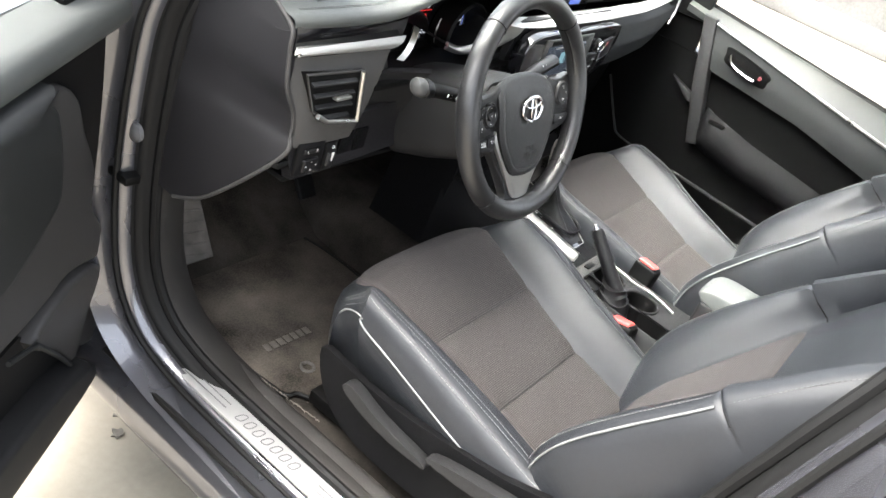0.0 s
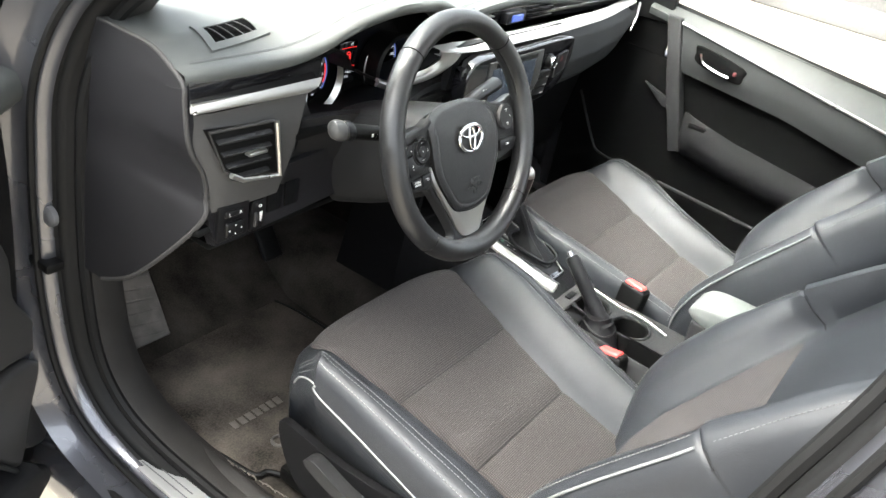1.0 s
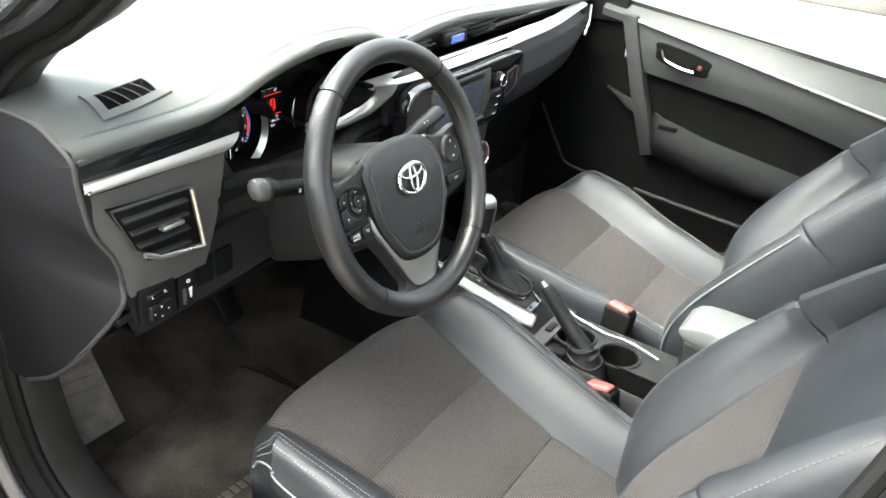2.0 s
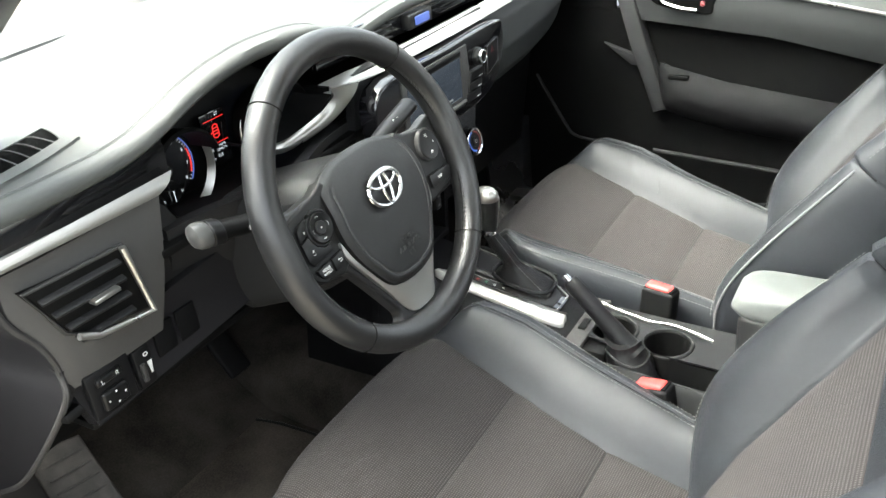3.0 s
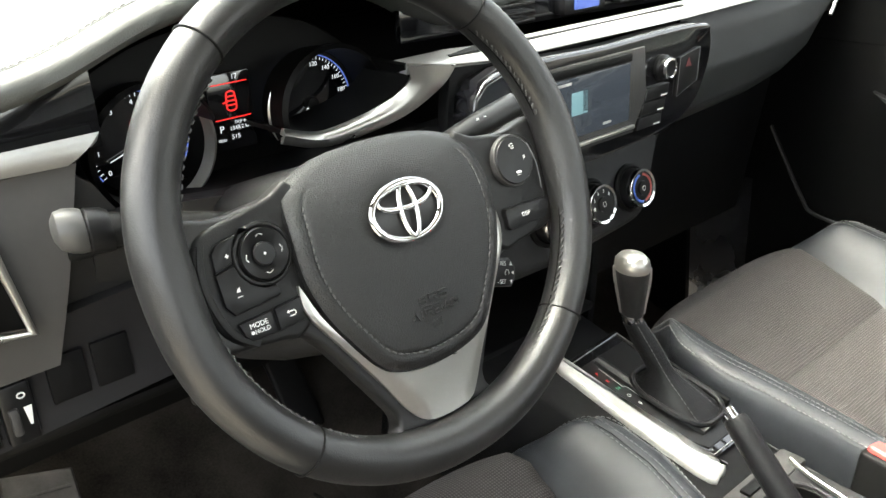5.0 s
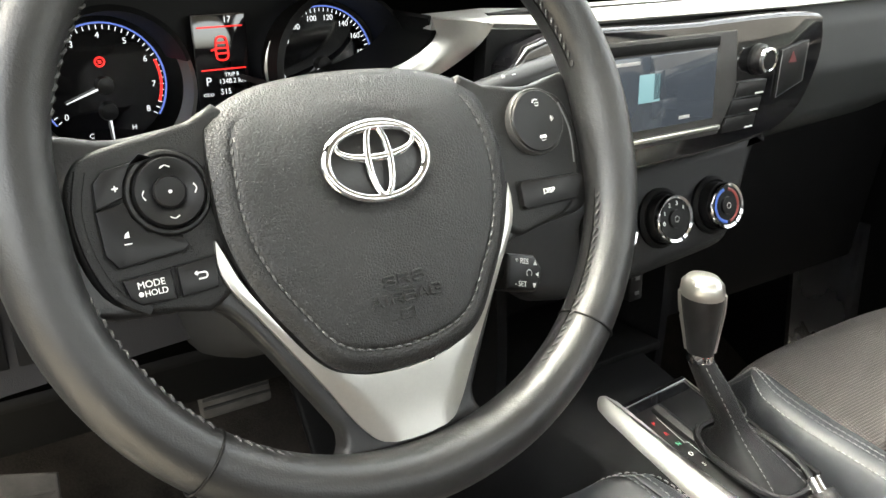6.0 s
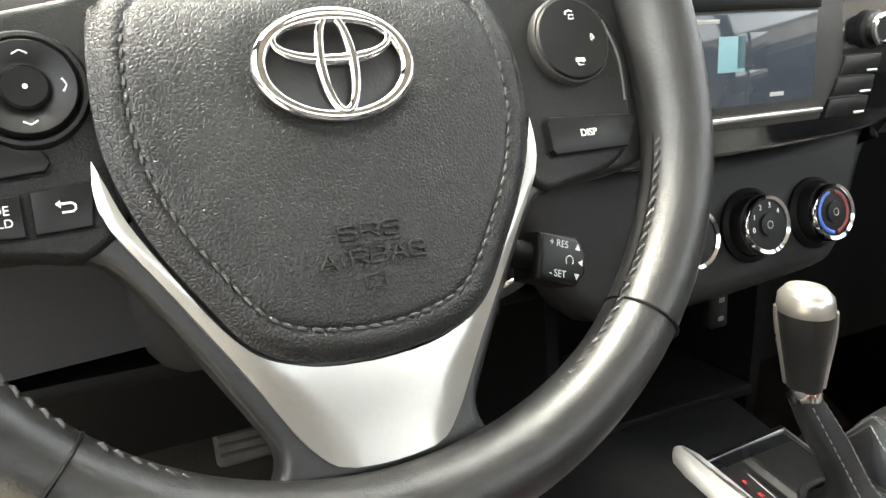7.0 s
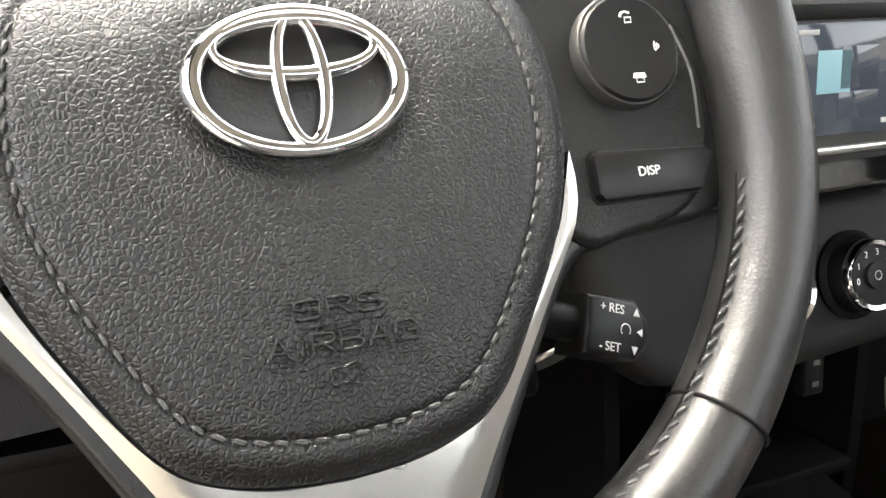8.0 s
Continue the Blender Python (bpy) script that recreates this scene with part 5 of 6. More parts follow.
    part("cup_surround", hole, DASH, c, "dark surface round the cup holders")
    part("channel_wall", sheet(lambda u, v: (-0.034, -0.108 - 0.49 * u, 0.478 + (console_z(-0.108 - 0.49 * u) + 0.002 - 0.478) * v), 10, 4, 0.004), BLACK, c, "dark wall beside the lever")
    part("small_tray", block((0.034, 0.050, 0.02), (-0.045, -0.125, 0.535), 0.004), BLACK, c, "small black tray")
    part("card_slot", block((0.030, 0.012, 0.004), (-0.010, -0.098, 0.5565), 0.001), BLACK, c)


def gear_lever():
    g = thing("gear_lever", "gear lever with satin silver cap and leather boot", "gear lever", (0.03, 0.03, 0.60))
    base, top = Vector((0.0030, 0.0700, 0.688)), Vector((-0.0060, 0.0665, 0.7685))
    ax = (top - base).normalized()
    m = basis(base, Vector((1, 0, 0)), ax.cross(Vector((1, 0, 0))).normalized(), ax)
    part("knob", lathe([(0, 0.004), (0.0112, 0.004), (0.0132, 0.022), (0.0162, 0.046), (0.0176, 0.060), (0.0172, 0.070), (0, 0.071)], 28, 1, 1.12), RIM_LEATHER, g, "black leather grip", m)
    part("cap", lathe([(0, 0.062), (0.0172, 0.061), (0.0181, 0.066), (0.0172, 0.0745), (0.0125, 0.0805), (0.006, 0.0825), (0, 0.083)], 28, 1, 1.12), SATIN, g, "satin silver cap", m)
    for sx in (1, -1):
        part("silver_side", tube(spline([(sx * 0.0168, 0, 0.065), (sx * 0.0166, 0.0, 0.048), (sx * 0.0132, 0, 0.022), (sx * 0.0114, 0, 0.006)], 5), [0.0042 - 0.0001 * i for i in range(16)], 8), SATIN, g, "silver side strip", m @ Matrix.Rotation(radians(-52), 4, "Z"))
    part("collar", lathe([(0, -0.005), (0.0118, -0.005), (0.0124, 0.000), (0.0118, 0.005), (0, 0.005)], 24), CHROME, g, "bright collar", m)
    rings = []
    foot = Vector((0.036, 0.028, 0.586))
    for k in range(15):
        t = k / 14
        flare = max(0.0, 1 - t / 0.38) ** 1.4
        hx, hy = 0.0190 * flare + 0.0110 + 0.004 * (1 - t), 0.036 * flare + 0.0118 + 0.005 * (1 - t)
        c = foot.lerp(base - ax * 0.003, t)
        fold = 1 + 0.05 * math.sin(11 * t)
        rings.append([c + Vector((hx * fold * math.copysign(abs(math.cos(a)) ** 0.7, math.cos(a)), hy * fold * math.copysign(abs(math.sin(a)) ** 0.7, math.sin(a)), 0.2 * hy * flare ** 0.5 * math.sin(a))) for a in (2 * math.pi * i / 24 for i in range(24))])
    boot = part("boot", loft(rings), BOOT, g, "black leather boot with grey seams", None, 60)
    for sx in (-1, 1):
        line = [rings[k][(18 + 2 * sx) % 24] for k in range(15)]
        part("stitching", stitches(spline([Vector(q) for q in line], 4), 0.004, 0.002, 0.0004, 0.0006, (0, -1, 0.6)), DARK_THREAD, boot, "grey stitches")
    part("boot_frame", tube([rings[0][i] + Vector((0, 0, 0.006)) for i in range(24)], 0.0035, 7, True), BOOT, boot, "dark boot rim")


def handbrake():
    h = thing("handbrake", "black leather handbrake lever with chrome button, lowered", "handbrake", (-0.06, -0.18, 0.54))
    tip, base = Vector((-0.046, -0.082, 0.664)), Vector((-0.050, -0.180, 0.566))
    d = (tip - base).normalized()
    line = [base - d * 0.02, base + d * 0.02, base + d * 0.05, base + d * 0.09, base + d * 0.128]
    part("grip", tube(spline(line, 5), [0.0185, 0.017, 0.016, 0.015, 0.0145, 0.014, 0.0138, 0.0135, 0.0132, 0.013, 0.0128, 0.0127, 0.0126, 0.0125, 0.0124, 0.0123, 0.0122, 0.0121, 0.0120, 0.0115, 0.0095], 18, squash=1.15), BOOT, h, "black leather grip")
    part("button", tube([base + d * 0.126, base + d * 0.139], [0.0056, 0.0052], 16), CHROME, h, "chrome release button")
    rings = []
    for k in range(8):
        t = k / 7
        c = Vector((-0.058, -0.206, 0.490)).lerp(base + d * 0.008, t)
        r = 0.017 * (1 - t) ** 1.2 + 0.0220 + 0.0022 * math.sin(13 * t)
        rings.append([c + Vector((r * 0.92 * math.cos(a), r * 1.25 * math.sin(a), 0.006 * math.sin(2 * a + 5 * t))) for a in (2 * math.pi * i / 24 for i in range(24))])
    part("boot", loft(rings), BOOT, h, "creased black leather boot", None, 60)
    part("boot_band", tube([rings[5][i] for i in range(24)], 0.0022, 6, True), BOOT, h)


def buckle(at, lean, back=-12, wide=0.024):
    b = thing("seat_belt_buckle", "black seat belt buckle with red press button beside the seat", "seat belt buckle", at, "seat belt buckles")
    m = Matrix.Translation(at) @ Euler((radians(back), radians(lean), radians(-8))).to_matrix().to_4x4()
    part("body", block((0.034, 0.056, 0.110), (0, 0, -0.0585), 0.006, 3), BLACK, b, "", m)
    part("button", block((wide, 0.044, 0.012), (0, 0.002, -0.003), 0.005, 3), RED, b, "red press button", m)
    part("slot", block((0.026, 0.006, 0.003), (0, -0.021, -0.002), 0.001), BLACK, b, "", m)


def armrest():
    # console armrest; its paleness is reflected sky put into the colour
    a = thing("armrest_box", "padded armrest box between the front seats, sky sheen in its pale grey", "storage box", (0.02, -0.40, 0.54))
    rings = []
    for t in np.linspace(0, 1, 17):
        y = -0.320 - 0.215 * t
        full = max(0.05, (1 - (2 * t - 1) ** 6)) ** 0.5
        rings.append([(0.036 + 0.046 * math.copysign(abs(math.cos(b)) ** 0.55, math.cos(b)) * (0.85 + 0.15 * full), y, 0.640 + 0.029 * full * math.copysign(abs(math.sin(b)) ** 0.6, math.sin(b))) for b in (2 * math.pi * i / 28 for i in range(28))])
    part("pad", loft(rings), ARMREST, a, "padded lid, sky sheen in its pale grey", None, 60)
    part("box", block((0.085, 0.20, 0.12), (0.034, -0.43, 0.566), 0.008, 3), DASH, a, "dark grey box below the lid")


console()
armrest()
gear_lever()
handbrake()
buckle((-0.100, -0.238, 0.545), 6)
buckle((0.118, -0.182, 0.572), 6, 2, 0.022)


# ---- front seats ----
def seat(cx, dy, side, label, puff=1.0, wide=0.262, fit=1.0, lean=0.0):
    """side: -1 where the door is to the left of the seat, 1 to the right."""
    s = thing("front_seat", label, "car seat", (cx, dy - 0.1, 0.28), "front seats")
    move = Matrix.Translation((cx, dy, 0))

    def mid_z(y):
        return step(y, (-0.42, 0.440), (-0.34, 0.452), (-0.20, 0.488), (-0.055, 0.533), (0.05, 0.563), (0.10, 0.571), (0.13, 0.566), (0.150, 0.552), (0.164, 0.528), (0.170, 0.495), (0.166, 0.45), (0.15, 0.40))
    raw = (0.150, 0.166, 0.170, 0.164, 0.155, 0.14, 0.12, 0.095, 0.06, 0.02, -0.03, -0.07, -0.12, -0.17, -0.22, -0.27, -0.32, -0.37, -0.42)
    levels = (0.40, 0.45, 0.495, 0.528, 0.546, 0.560, 0.568, 0.571, 0.565, 0.5545, 0.5405, 0.5285, 0.513, 0.4975, 0.4835, 0.4705, 0.457, 0.448, 0.440)

    def seam_x(y):
        """Half width of the cloth between the bolsters."""
        return fit * step(y, (-0.42, 0.146), (-0.33, 0.144), (-0.21, 0.142), (-0.15, 0.148), (-0.10, 0.154), (-0.05, 0.163), (0.0, 0.172), (0.05, 0.181), (0.10, 0.190), (0.17, 0.192))

    def edge_x(y, sx, k):
        """Half width of the cushion; the bolsters draw in towards the back and round off at the front."""
        if sx == side and side < 0:
            return wide - 0.024 * (1 - k) ** 2
        w = step(y, (-0.42, 0.212), (-0.30, 0.226), (-0.22, 0.240), (-0.16, 0.249), (-0.10, 0.263), (-0.03, 0.278), (0.02, 0.276), (0.06, 0.264), (0.10, 0.245), (0.14, 0.222), (0.17, 0.205))
        return w * wide / 0.262 - (0.016 * ease((-0.04 - y) / 0.12) if side > 0 and sx == side else 0.0)

    def tall(y, k):
        """Height of the bolsters over the cloth."""
        return k * step(y, (-0.40, 0.060), (-0.2, 0.062), (-0.055, 0.056), (0.06, 0.048), (0.12, 0.042)) * (0.92 + 0.08 * puff)

    def fullness(y, z):
        return ease((0.172 - y) / 0.10) if z > 0.5 or y < 0 else 0.0

    def on_bolster(y, z, sx, f, g):
        k = fullness(y, z)
        c, w = seam_x(y), edge_x(y, sx, k)
        x = c + (w - c) * f
        return sx * x, y - 0.080 * (x / 0.25) ** 4 * ease((y - 0.02) / 0.13), z + tall(y, k) * g

    def section(y, z):
        k = fullness(y, z)
        rows = {}
        for sx in (-1, 1):
            w = edge_x(y, sx, k)
            back = 0.080 * (w / 0.25) ** 4 * ease((y - 0.02) / 0.13)
            line = [(sx * (w - 0.058), y - back, 0.385), (sx * (w - 0.030), y - back, max(z - 0.10, 0.385)), (sx * (w - 0.010), y - back, max(z - 0.048, 0.386))]
            line += [on_bolster(y, z, sx, f, g) for f, g in ((1.0, -0.28), (0.995, 0.12), (0.985, 0.55), (0.945, 0.85), (0.86, 0.985), (0.70, 1.0), (0.56, 0.93), (0.40, 0.76), (0.24, 0.50), (0.10, 0.18), (0.0, -0.06), (-0.10, -0.2))]
            rows[sx] = [(x, yy, max(zz, 0.385)) for x, yy, zz in line]
        c = seam_x(y)
        return rows[1] + [(0.5 * c, y, z - 0.014), (0, y, z - 0.014), (-0.5 * c, y, z - 0.014)] + rows[-1][::-1]
    cushion = part("cushion", loft([section(y, z) for y, z in zip(raw, levels)]), LEATHER, s, "black leather cushion with cloth middle", move, 60)

    def cloth(y0, y1):
        def f(u, v):
            y = y0 + (y1 - y0) * v
            w = seam_x(y) + 0.001
            x = w * (2 * u - 1)
            e = min(1, min(u, 1 - u) * 2 * w / 0.026, 0.03 + min(v, 1 - v) * abs(y1 - y0) / 0.046)
            return x, y - 0.080 * (x / 0.25) ** 4 * ease((y - 0.02) / 0.13), mid_z(y) - 0.0055 + 0.0125 * math.sqrt(max(0, 1 - (1 - e) ** 2))
        return sheet(f, 34, 30, 0.006)
    for y0, y1 in ((-0.0555, 0.144), (-0.2045, -0.0545), (-0.345, -0.2055)):
        part("cloth_panel", cloth(y0, y1), CLOTH, cushion, "brown-grey ribbed cloth panel", move, 60)
    for sx in (-1, 1):
        hoops = [[on_bolster(y, z, sx, f, g) for f, g in ((0.705, 0.95), (0.71, 1.03), (0.74, 1.045), (0.87, 1.02), (0.955, 0.90), (1.005, 0.58), (1.018, 0.15), (1.022, -0.18), (1.005, -0.25), (0.97, -0.18), (0.95, 0.30), (0.88, 0.70))] for y, z in zip(raw[3:], levels[3:])]
        band = part("edge_band", loft(hoops), LEATHER, cushion, "stitched leather edge band", move, 50)
        line = spline([on_bolster(y, z, sx, 1.016, -0.02) for y, z in zip(raw[3:], levels[3:])], 4)
        part("piping", tube(line, 0.0021, 7), PIPING if sx == side else LEATHER, band, "grey piping" if sx == side else "", move)
        for f, g, mat in ((0.925, 0.965, THREAD), (0.77, 1.045, DARK_THREAD), (0.665, 1.0, DARK_THREAD)):
            line = spline([on_bolster(y, z, sx, f, g) for y, z in zip(raw[4:], levels[4:])], 4)
            part("stitching", stitches(line, 0.0042, 0.0022, 0.00055, 0.0006), mat, band, "stitched seam", move)

    if side > 0:
        # folds across the outer bolster
        for y, f0, f1, r in ((-0.085, 0.18, 0.66, 0.0026), (-0.104, 0.10, 0.62, 0.0030), (-0.128, 0.22, 0.66, 0.0024), (-0.02, 0.30, 0.62, 0.0020)):
            z = mid_z(y)
            line = [on_bolster(y + 0.010 * math.sin(2.2 * f), z, side, f, float(np.interp(f, [0.0, 0.10, 0.24, 0.40, 0.56, 0.70], [-0.06, 0.18, 0.50, 0.76, 0.93, 1.0]))) for f in np.linspace(f0, f1, 9)]
            part("fold", tube([Vector(q) - Vector((0, 0, r * 0.55)) for q in line], [r * (0.25 + 0.75 * math.sin(math.pi * k / 8)) for k in range(9)], 8), LEATHER, cushion, "soft fold in the leather", move)

    # backrest, leaning back
    o, along, out = Vector((0, -0.348, 0.490)), Vector((0, -0.545, 0.838)).normalized(), Vector((0, 0.838, 0.545)).normalized()
    bm_at = move @ Matrix.Translation((lean, 0, 0)) @ basis(o, Vector((1, 0, 0)), along, Vector((1, 0, 0)).cross(along))
    if (Vector((1, 0, 0)).cross(along)).dot(out) < 0:
        bm_at = move @ Matrix.Translation((lean, 0, 0)) @ basis(o, Vector((-1, 0, 0)), along, out)

    def half(sv):
        return step(sv, (-0.06, 0.215), (0.0, 0.238), (0.08, 0.256), (0.20, 0.262), (0.33, 0.258), (0.45, 0.245), (0.55, 0.225), (0.60, 0.195), (0.63, 0.15))

    def cloth_half(sv):
        return step(sv, (-0.06, 0.108), (0.05, 0.128), (0.20, 0.165), (0.34, 0.202), (0.63, 0.165))

    def bolster(sv):
        return step(sv, (-0.06, 0.012), (-0.02, 0.040), (0.04, 0.064), (0.12, 0.074), (0.22, 0.074), (0.30, 0.068), (0.36, 0.063), (0.45, 0.052), (0.52, 0.040), (0.60, 0.02), (0.63, 0.0))

    def dip(sv):
        return step(sv, (-0.06, -0.02), (0.0, -0.004), (0.08, 0.006), (0.2, 0.004), (0.3, 0.0), (0.5, -0.004), (0.58, -0.012), (0.61, -0.030), (0.63, -0.055))
    rings = []
    ss = (-0.06, -0.035, -0.01, 0.02, 0.05, 0.08, 0.11, 0.14, 0.17, 0.2, 0.23, 0.26, 0.29, 0.31, 0.33, 0.343, 0.350, 0.3545, 0.3575, 0.36, 0.3625, 0.3655, 0.370, 0.378, 0.39, 0.41, 0.43, 0.47, 0.51, 0.54, 0.57, 0.59, 0.61, 0.625, 0.632)
    for sv in ss:
        w, f, b, z = half(sv), cloth_half(sv), bolster(sv), dip(sv)
        nick = 0.0055 * math.exp(-((sv - 0.360) / 0.0034) ** 2) - (0.006 * math.exp(-(sv - 0.361) / 0.07) if sv > 0.361 else 0)
        pts = [(w - 0.03, -0.105), (w - 0.004, -0.075), (w, -0.02), (w - 0.002, 0.45 * b - nick), (w - 0.010, 0.80 * b - nick), (w - 0.024, b - nick), (w - 0.042, b * 0.97 - nick), (f + 0.3 * (w - 0.042 - f), 0.55 * b - 0.5 * nick),
               (f + 0.008, 0.10 * b), (f, 0.0), (0.6 * f, 0), (0.3 * f, 0), (0, 0)]
        full = pts + [(-x, h) for x, h in reversed(pts[:-1])]
        rings.append([(x, sv, z + h) for x, h in full])
    crease = [[q for q in rings[ss.index(0.36)] if sx * q[0] > cloth_half(0.36) - 0.001 and q[2] > -0.02] for sx in (-1, 1)]
    back = part("backrest", loft(rings), LEATHER, s, "black leather backrest with cloth middle", bm_at, 60)

    for line in crease:
        part("crease", tube([Vector(q) + Vector((0, 0.001, 0.001)) for q in line], 0.0016, 6), RUBBER, back, "dark joint between bolster and wing", bm_at)

    def back_cloth(u, v):
        sv = 0.0 + 0.338 * v
        f = cloth_half(sv) - 0.001
        x = f * (2 * u - 1)
        e = min(1, min(u, 1 - u) * 2 * f / 0.016, min(v, 1 - v) * 0.3 / 0.014)
        return x, sv, dip(sv) - 0.003 + 0.007 * math.sqrt(max(0, 1 - (1 - e) ** 2))
    part("cloth_panel", sheet(back_cloth, 24, 20, 0.006), CLOTH, back, "brown-grey ribbed cloth panel", bm_at, 60)
    for sx in (-1, 1):
        line = spline([(sx * (half(v) - 0.0095), v, dip(v) + 0.81 * bolster(v) + 0.0015) for v in (-0.02, 0.02, 0.06, 0.12, 0.2, 0.27, 0.32, 0.352)], 5)
        part("piping", tube(line, 0.0019, 7), PIPING, back, "grey piping", bm_at)
        part("stitching", stitches([q + Vector((-sx * 0.012, 0, 0.011)) for q in line], 0.0042, 0.0022, 0.00055, 0.0003), THREAD, back, "stitched seam", bm_at)
        line = spline([(sx * (half(v) - 0.0095), v, dip(v) + 0.81 * bolster(v) + 0.001) for v in (0.370, 0.41, 0.47, 0.54)], 5)
        part("stitching", stitches(line, 0.0042, 0.0022, 0.00055, 0.0003), DARK_THREAD, back, "stitched seam", bm_at)
    # side shield, levers and rails
    x = side * (wide + 0.004)
    shield = [(0.088, 0.472), (0.04, 0.474), (-0.02, 0.468), (-0.12, 0.472), (-0.30, 0.500), (-0.395, 0.52), (-0.41, 0.40), (-0.34, 0.350), (-0.08, 0.335), (0.02, 0.36), (0.070, 0.41)]
    sm = move @ basis(Vector((x, 0, 0)), Vector((0, 1, 0)), Vector((0, 0, 1)), Vector((1, 0, 0)))
    part("side_shield", plate([(q.x, q.y) for q in spline([(*q, 0) for q in shield], 3, True)], 0.016, 0.004, 0.008), TRIM_BLACK, s, "dark plastic side shield", sm)
    if side < 0:
        for out_line, label2 in (([(0.005, 0.452), (-0.008, 0.470), (-0.075, 0.450), (-0.170, 0.438), (-0.175, 0.428), (-0.075, 0.428)], "height lever"), ([(-0.185, 0.448), (-0.20, 0.462), (-0.28, 0.482), (-0.375, 0.500), (-0.385, 0.487), (-0.28, 0.455)], "recline lever")):
            part("lever", plate([(q.x, q.y) for q in spline([(*q, 0) for q in out_line], 3, True)], 0.026, 0.006, 0.0), DASH, s, "dark plastic " + label2, sm @ Matrix.Translation((0, 0, -0.008)))
    for xr in (-0.20, 0.20):
        part("rail", block((0.045, 0.56, 0.030), (xr, -0.16, 0.300), 0.005), BLACK, s, "steel seat rail", move)
        part("rail_foot", block((0.03, 0.40, 0.075), (xr, -0.15, 0.345), 0.005), BLACK, s, "", move)
        part("rail_end", block((0.022, 0.018, 0.010), (xr, 0.078, 0.290), 0.003), MARK, s, "bare steel rail end", move)
    part("cushion_pan", block((0.46, 0.46, 0.03), (0, -0.14, 0.392), 0.008), BLACK, s, "", move)
    return s


seat(-0.340, 0.0, -1, "black leather front seat with brown-grey cloth middle beside the open door", 1.0, 0.262, 1.0, -0.010)
seat(0.368, 0.052, 1, "black leather front seat with cloth middle before the far door", 1.15, 0.250, 0.95)

# ---- far door ----
def far_door():
    d = thing("far_door", "closed dark door trim with silver line and chrome handle", "car door", (0.74, -0.1, 0.3))

    def belt(y):
        return step(y, (-1.0, 0.872), (-0.46, 0.924), (-0.20, 0.955), (0.02, 0.975), (0.18, 0.989), (0.32, 1.0))

    def low_line(y):
        return step(y, (-1.0, 0.785), (-0.444, 0.877), (0.075, 0.967), (0.2, 0.985))
    part("upper_trim", sheet(lambda u, v: (0.735 - 0.03 * (1 - v) ** 1.5, 0.18 - 1.1 * u, low_line(0.18 - 1.1 * u) + (belt(0.18 - 1.1 * u) + 0.012 - low_line(0.18 - 1.1 * u)) * v), 24, 8, 0.02), DASH_TOP, d, "grey upper trim below the window", None, 60)
    part("silver_line", tube([(0.6975, y, low_line(y)) for y in np.linspace(0.085, -0.95, 24)], 0.0036, 8), SATIN, d, "silver trim line")
    def mid(y):
        return step(y, (-1.0, 0.66), (-0.40, 0.79), (-0.22, 0.826), (0.03, 0.850), (0.16, 0.86))
    part("panel", sheet(lambda u, v: (0.706 - 0.006 * math.sin(math.pi * v), 0.085 - 1.005 * u, mid(0.085 - 1.005 * u) + (low_line(0.085 - 1.005 * u) - mid(0.085 - 1.005 * u)) * v), 24, 10, 0.02), DOOR_GREY, d, "grey middle panel", None, 60)
    # cabin shade put into the black of the recess and lower panel
    part("recess", sheet(lambda u, v: (0.728, 0.34 - 1.26 * u, 0.64 + (mid(0.34 - 1.26 * u) + 0.01 - 0.64) * v), 12, 6, 0.012), SHADE_BLACK, d, "recess above the armrest, shade in its black")
    part("lower_panel", sheet(lambda u, v: (0.728, 0.34 - 1.26 * u, 0.36 + 0.28 * v), 8, 4, 0.02), SHADE_BLACK, d, "dark lower panel")
    part("pocket_edge", tube([(0.706, 0.02, 0.556), (0.704, -0.2, 0.543), (0.704, -0.9, 0.50)], 0.005, 8), DASH, d, "upper edge of the door pocket")
    part("front_edge", tube(spline([(0.706, 0.303, 0.715), (0.706, 0.235, 0.60), (0.706, 0.205, 0.570), (0.706, 0.12, 0.560)], 6), 0.0035, 8), DASH, d, "moulded front edge")
    part("corner_fin", plate([(-0.138, 0.798), (-0.050, 0.770), (-0.052, 0.750), (-0.075, 0.752)], 0.012, 0.003), DASH, d, "small dark corner piece", basis(Vector((0.706, 0, 0)), Vector((0, -1, 0)), Vector((0, 0, 1)), Vector((-1, 0, 0))))
    part("window_frame", tube([(0.715, 0.30, 1.015), (0.70, 0.06, 1.10), (0.665, -0.25, 1.22), (0.65, -0.62, 1.26)], 0.020, 8), RUBBER, d, "black window frame")
    part("belt_seal", tube([(0.742, 0.30, 1.02), (0.742, 0.18, belt(0.18) + 0.012), (0.742, -0.9, belt(-0.9) + 0.012)], 0.008, 6), RUBBER, d, "black window seal")
    part("corner_sail", plate([(-0.82, 0.92), (-0.125, 0.95), (-0.125, 1.015), (-0.20, 1.10), (-0.82, 1.03)], 0.02, 0.006), RUBBER, d, "black corner cover before the window", basis(Vector((0.722, 0, 0)), Vector((0, -1, 0)), Vector((0, 0, 1)), Vector((-1, 0, 0))))
    # front end blackened for the same shade
    part("front_cover", sheet(lambda u, v: (0.731, 0.80 - 0.68 * u, 0.60 + 0.37 * v), 8, 4, 0.012), SHADE_BLACK, d, "front end of the trim, shade in its black")
    # grab strip along the front edge
    strip = [(0.128, 0.978), (0.090, 0.976), (0.045, 0.830), (-0.012, 0.660), (0.020, 0.650), (0.075, 0.800)]
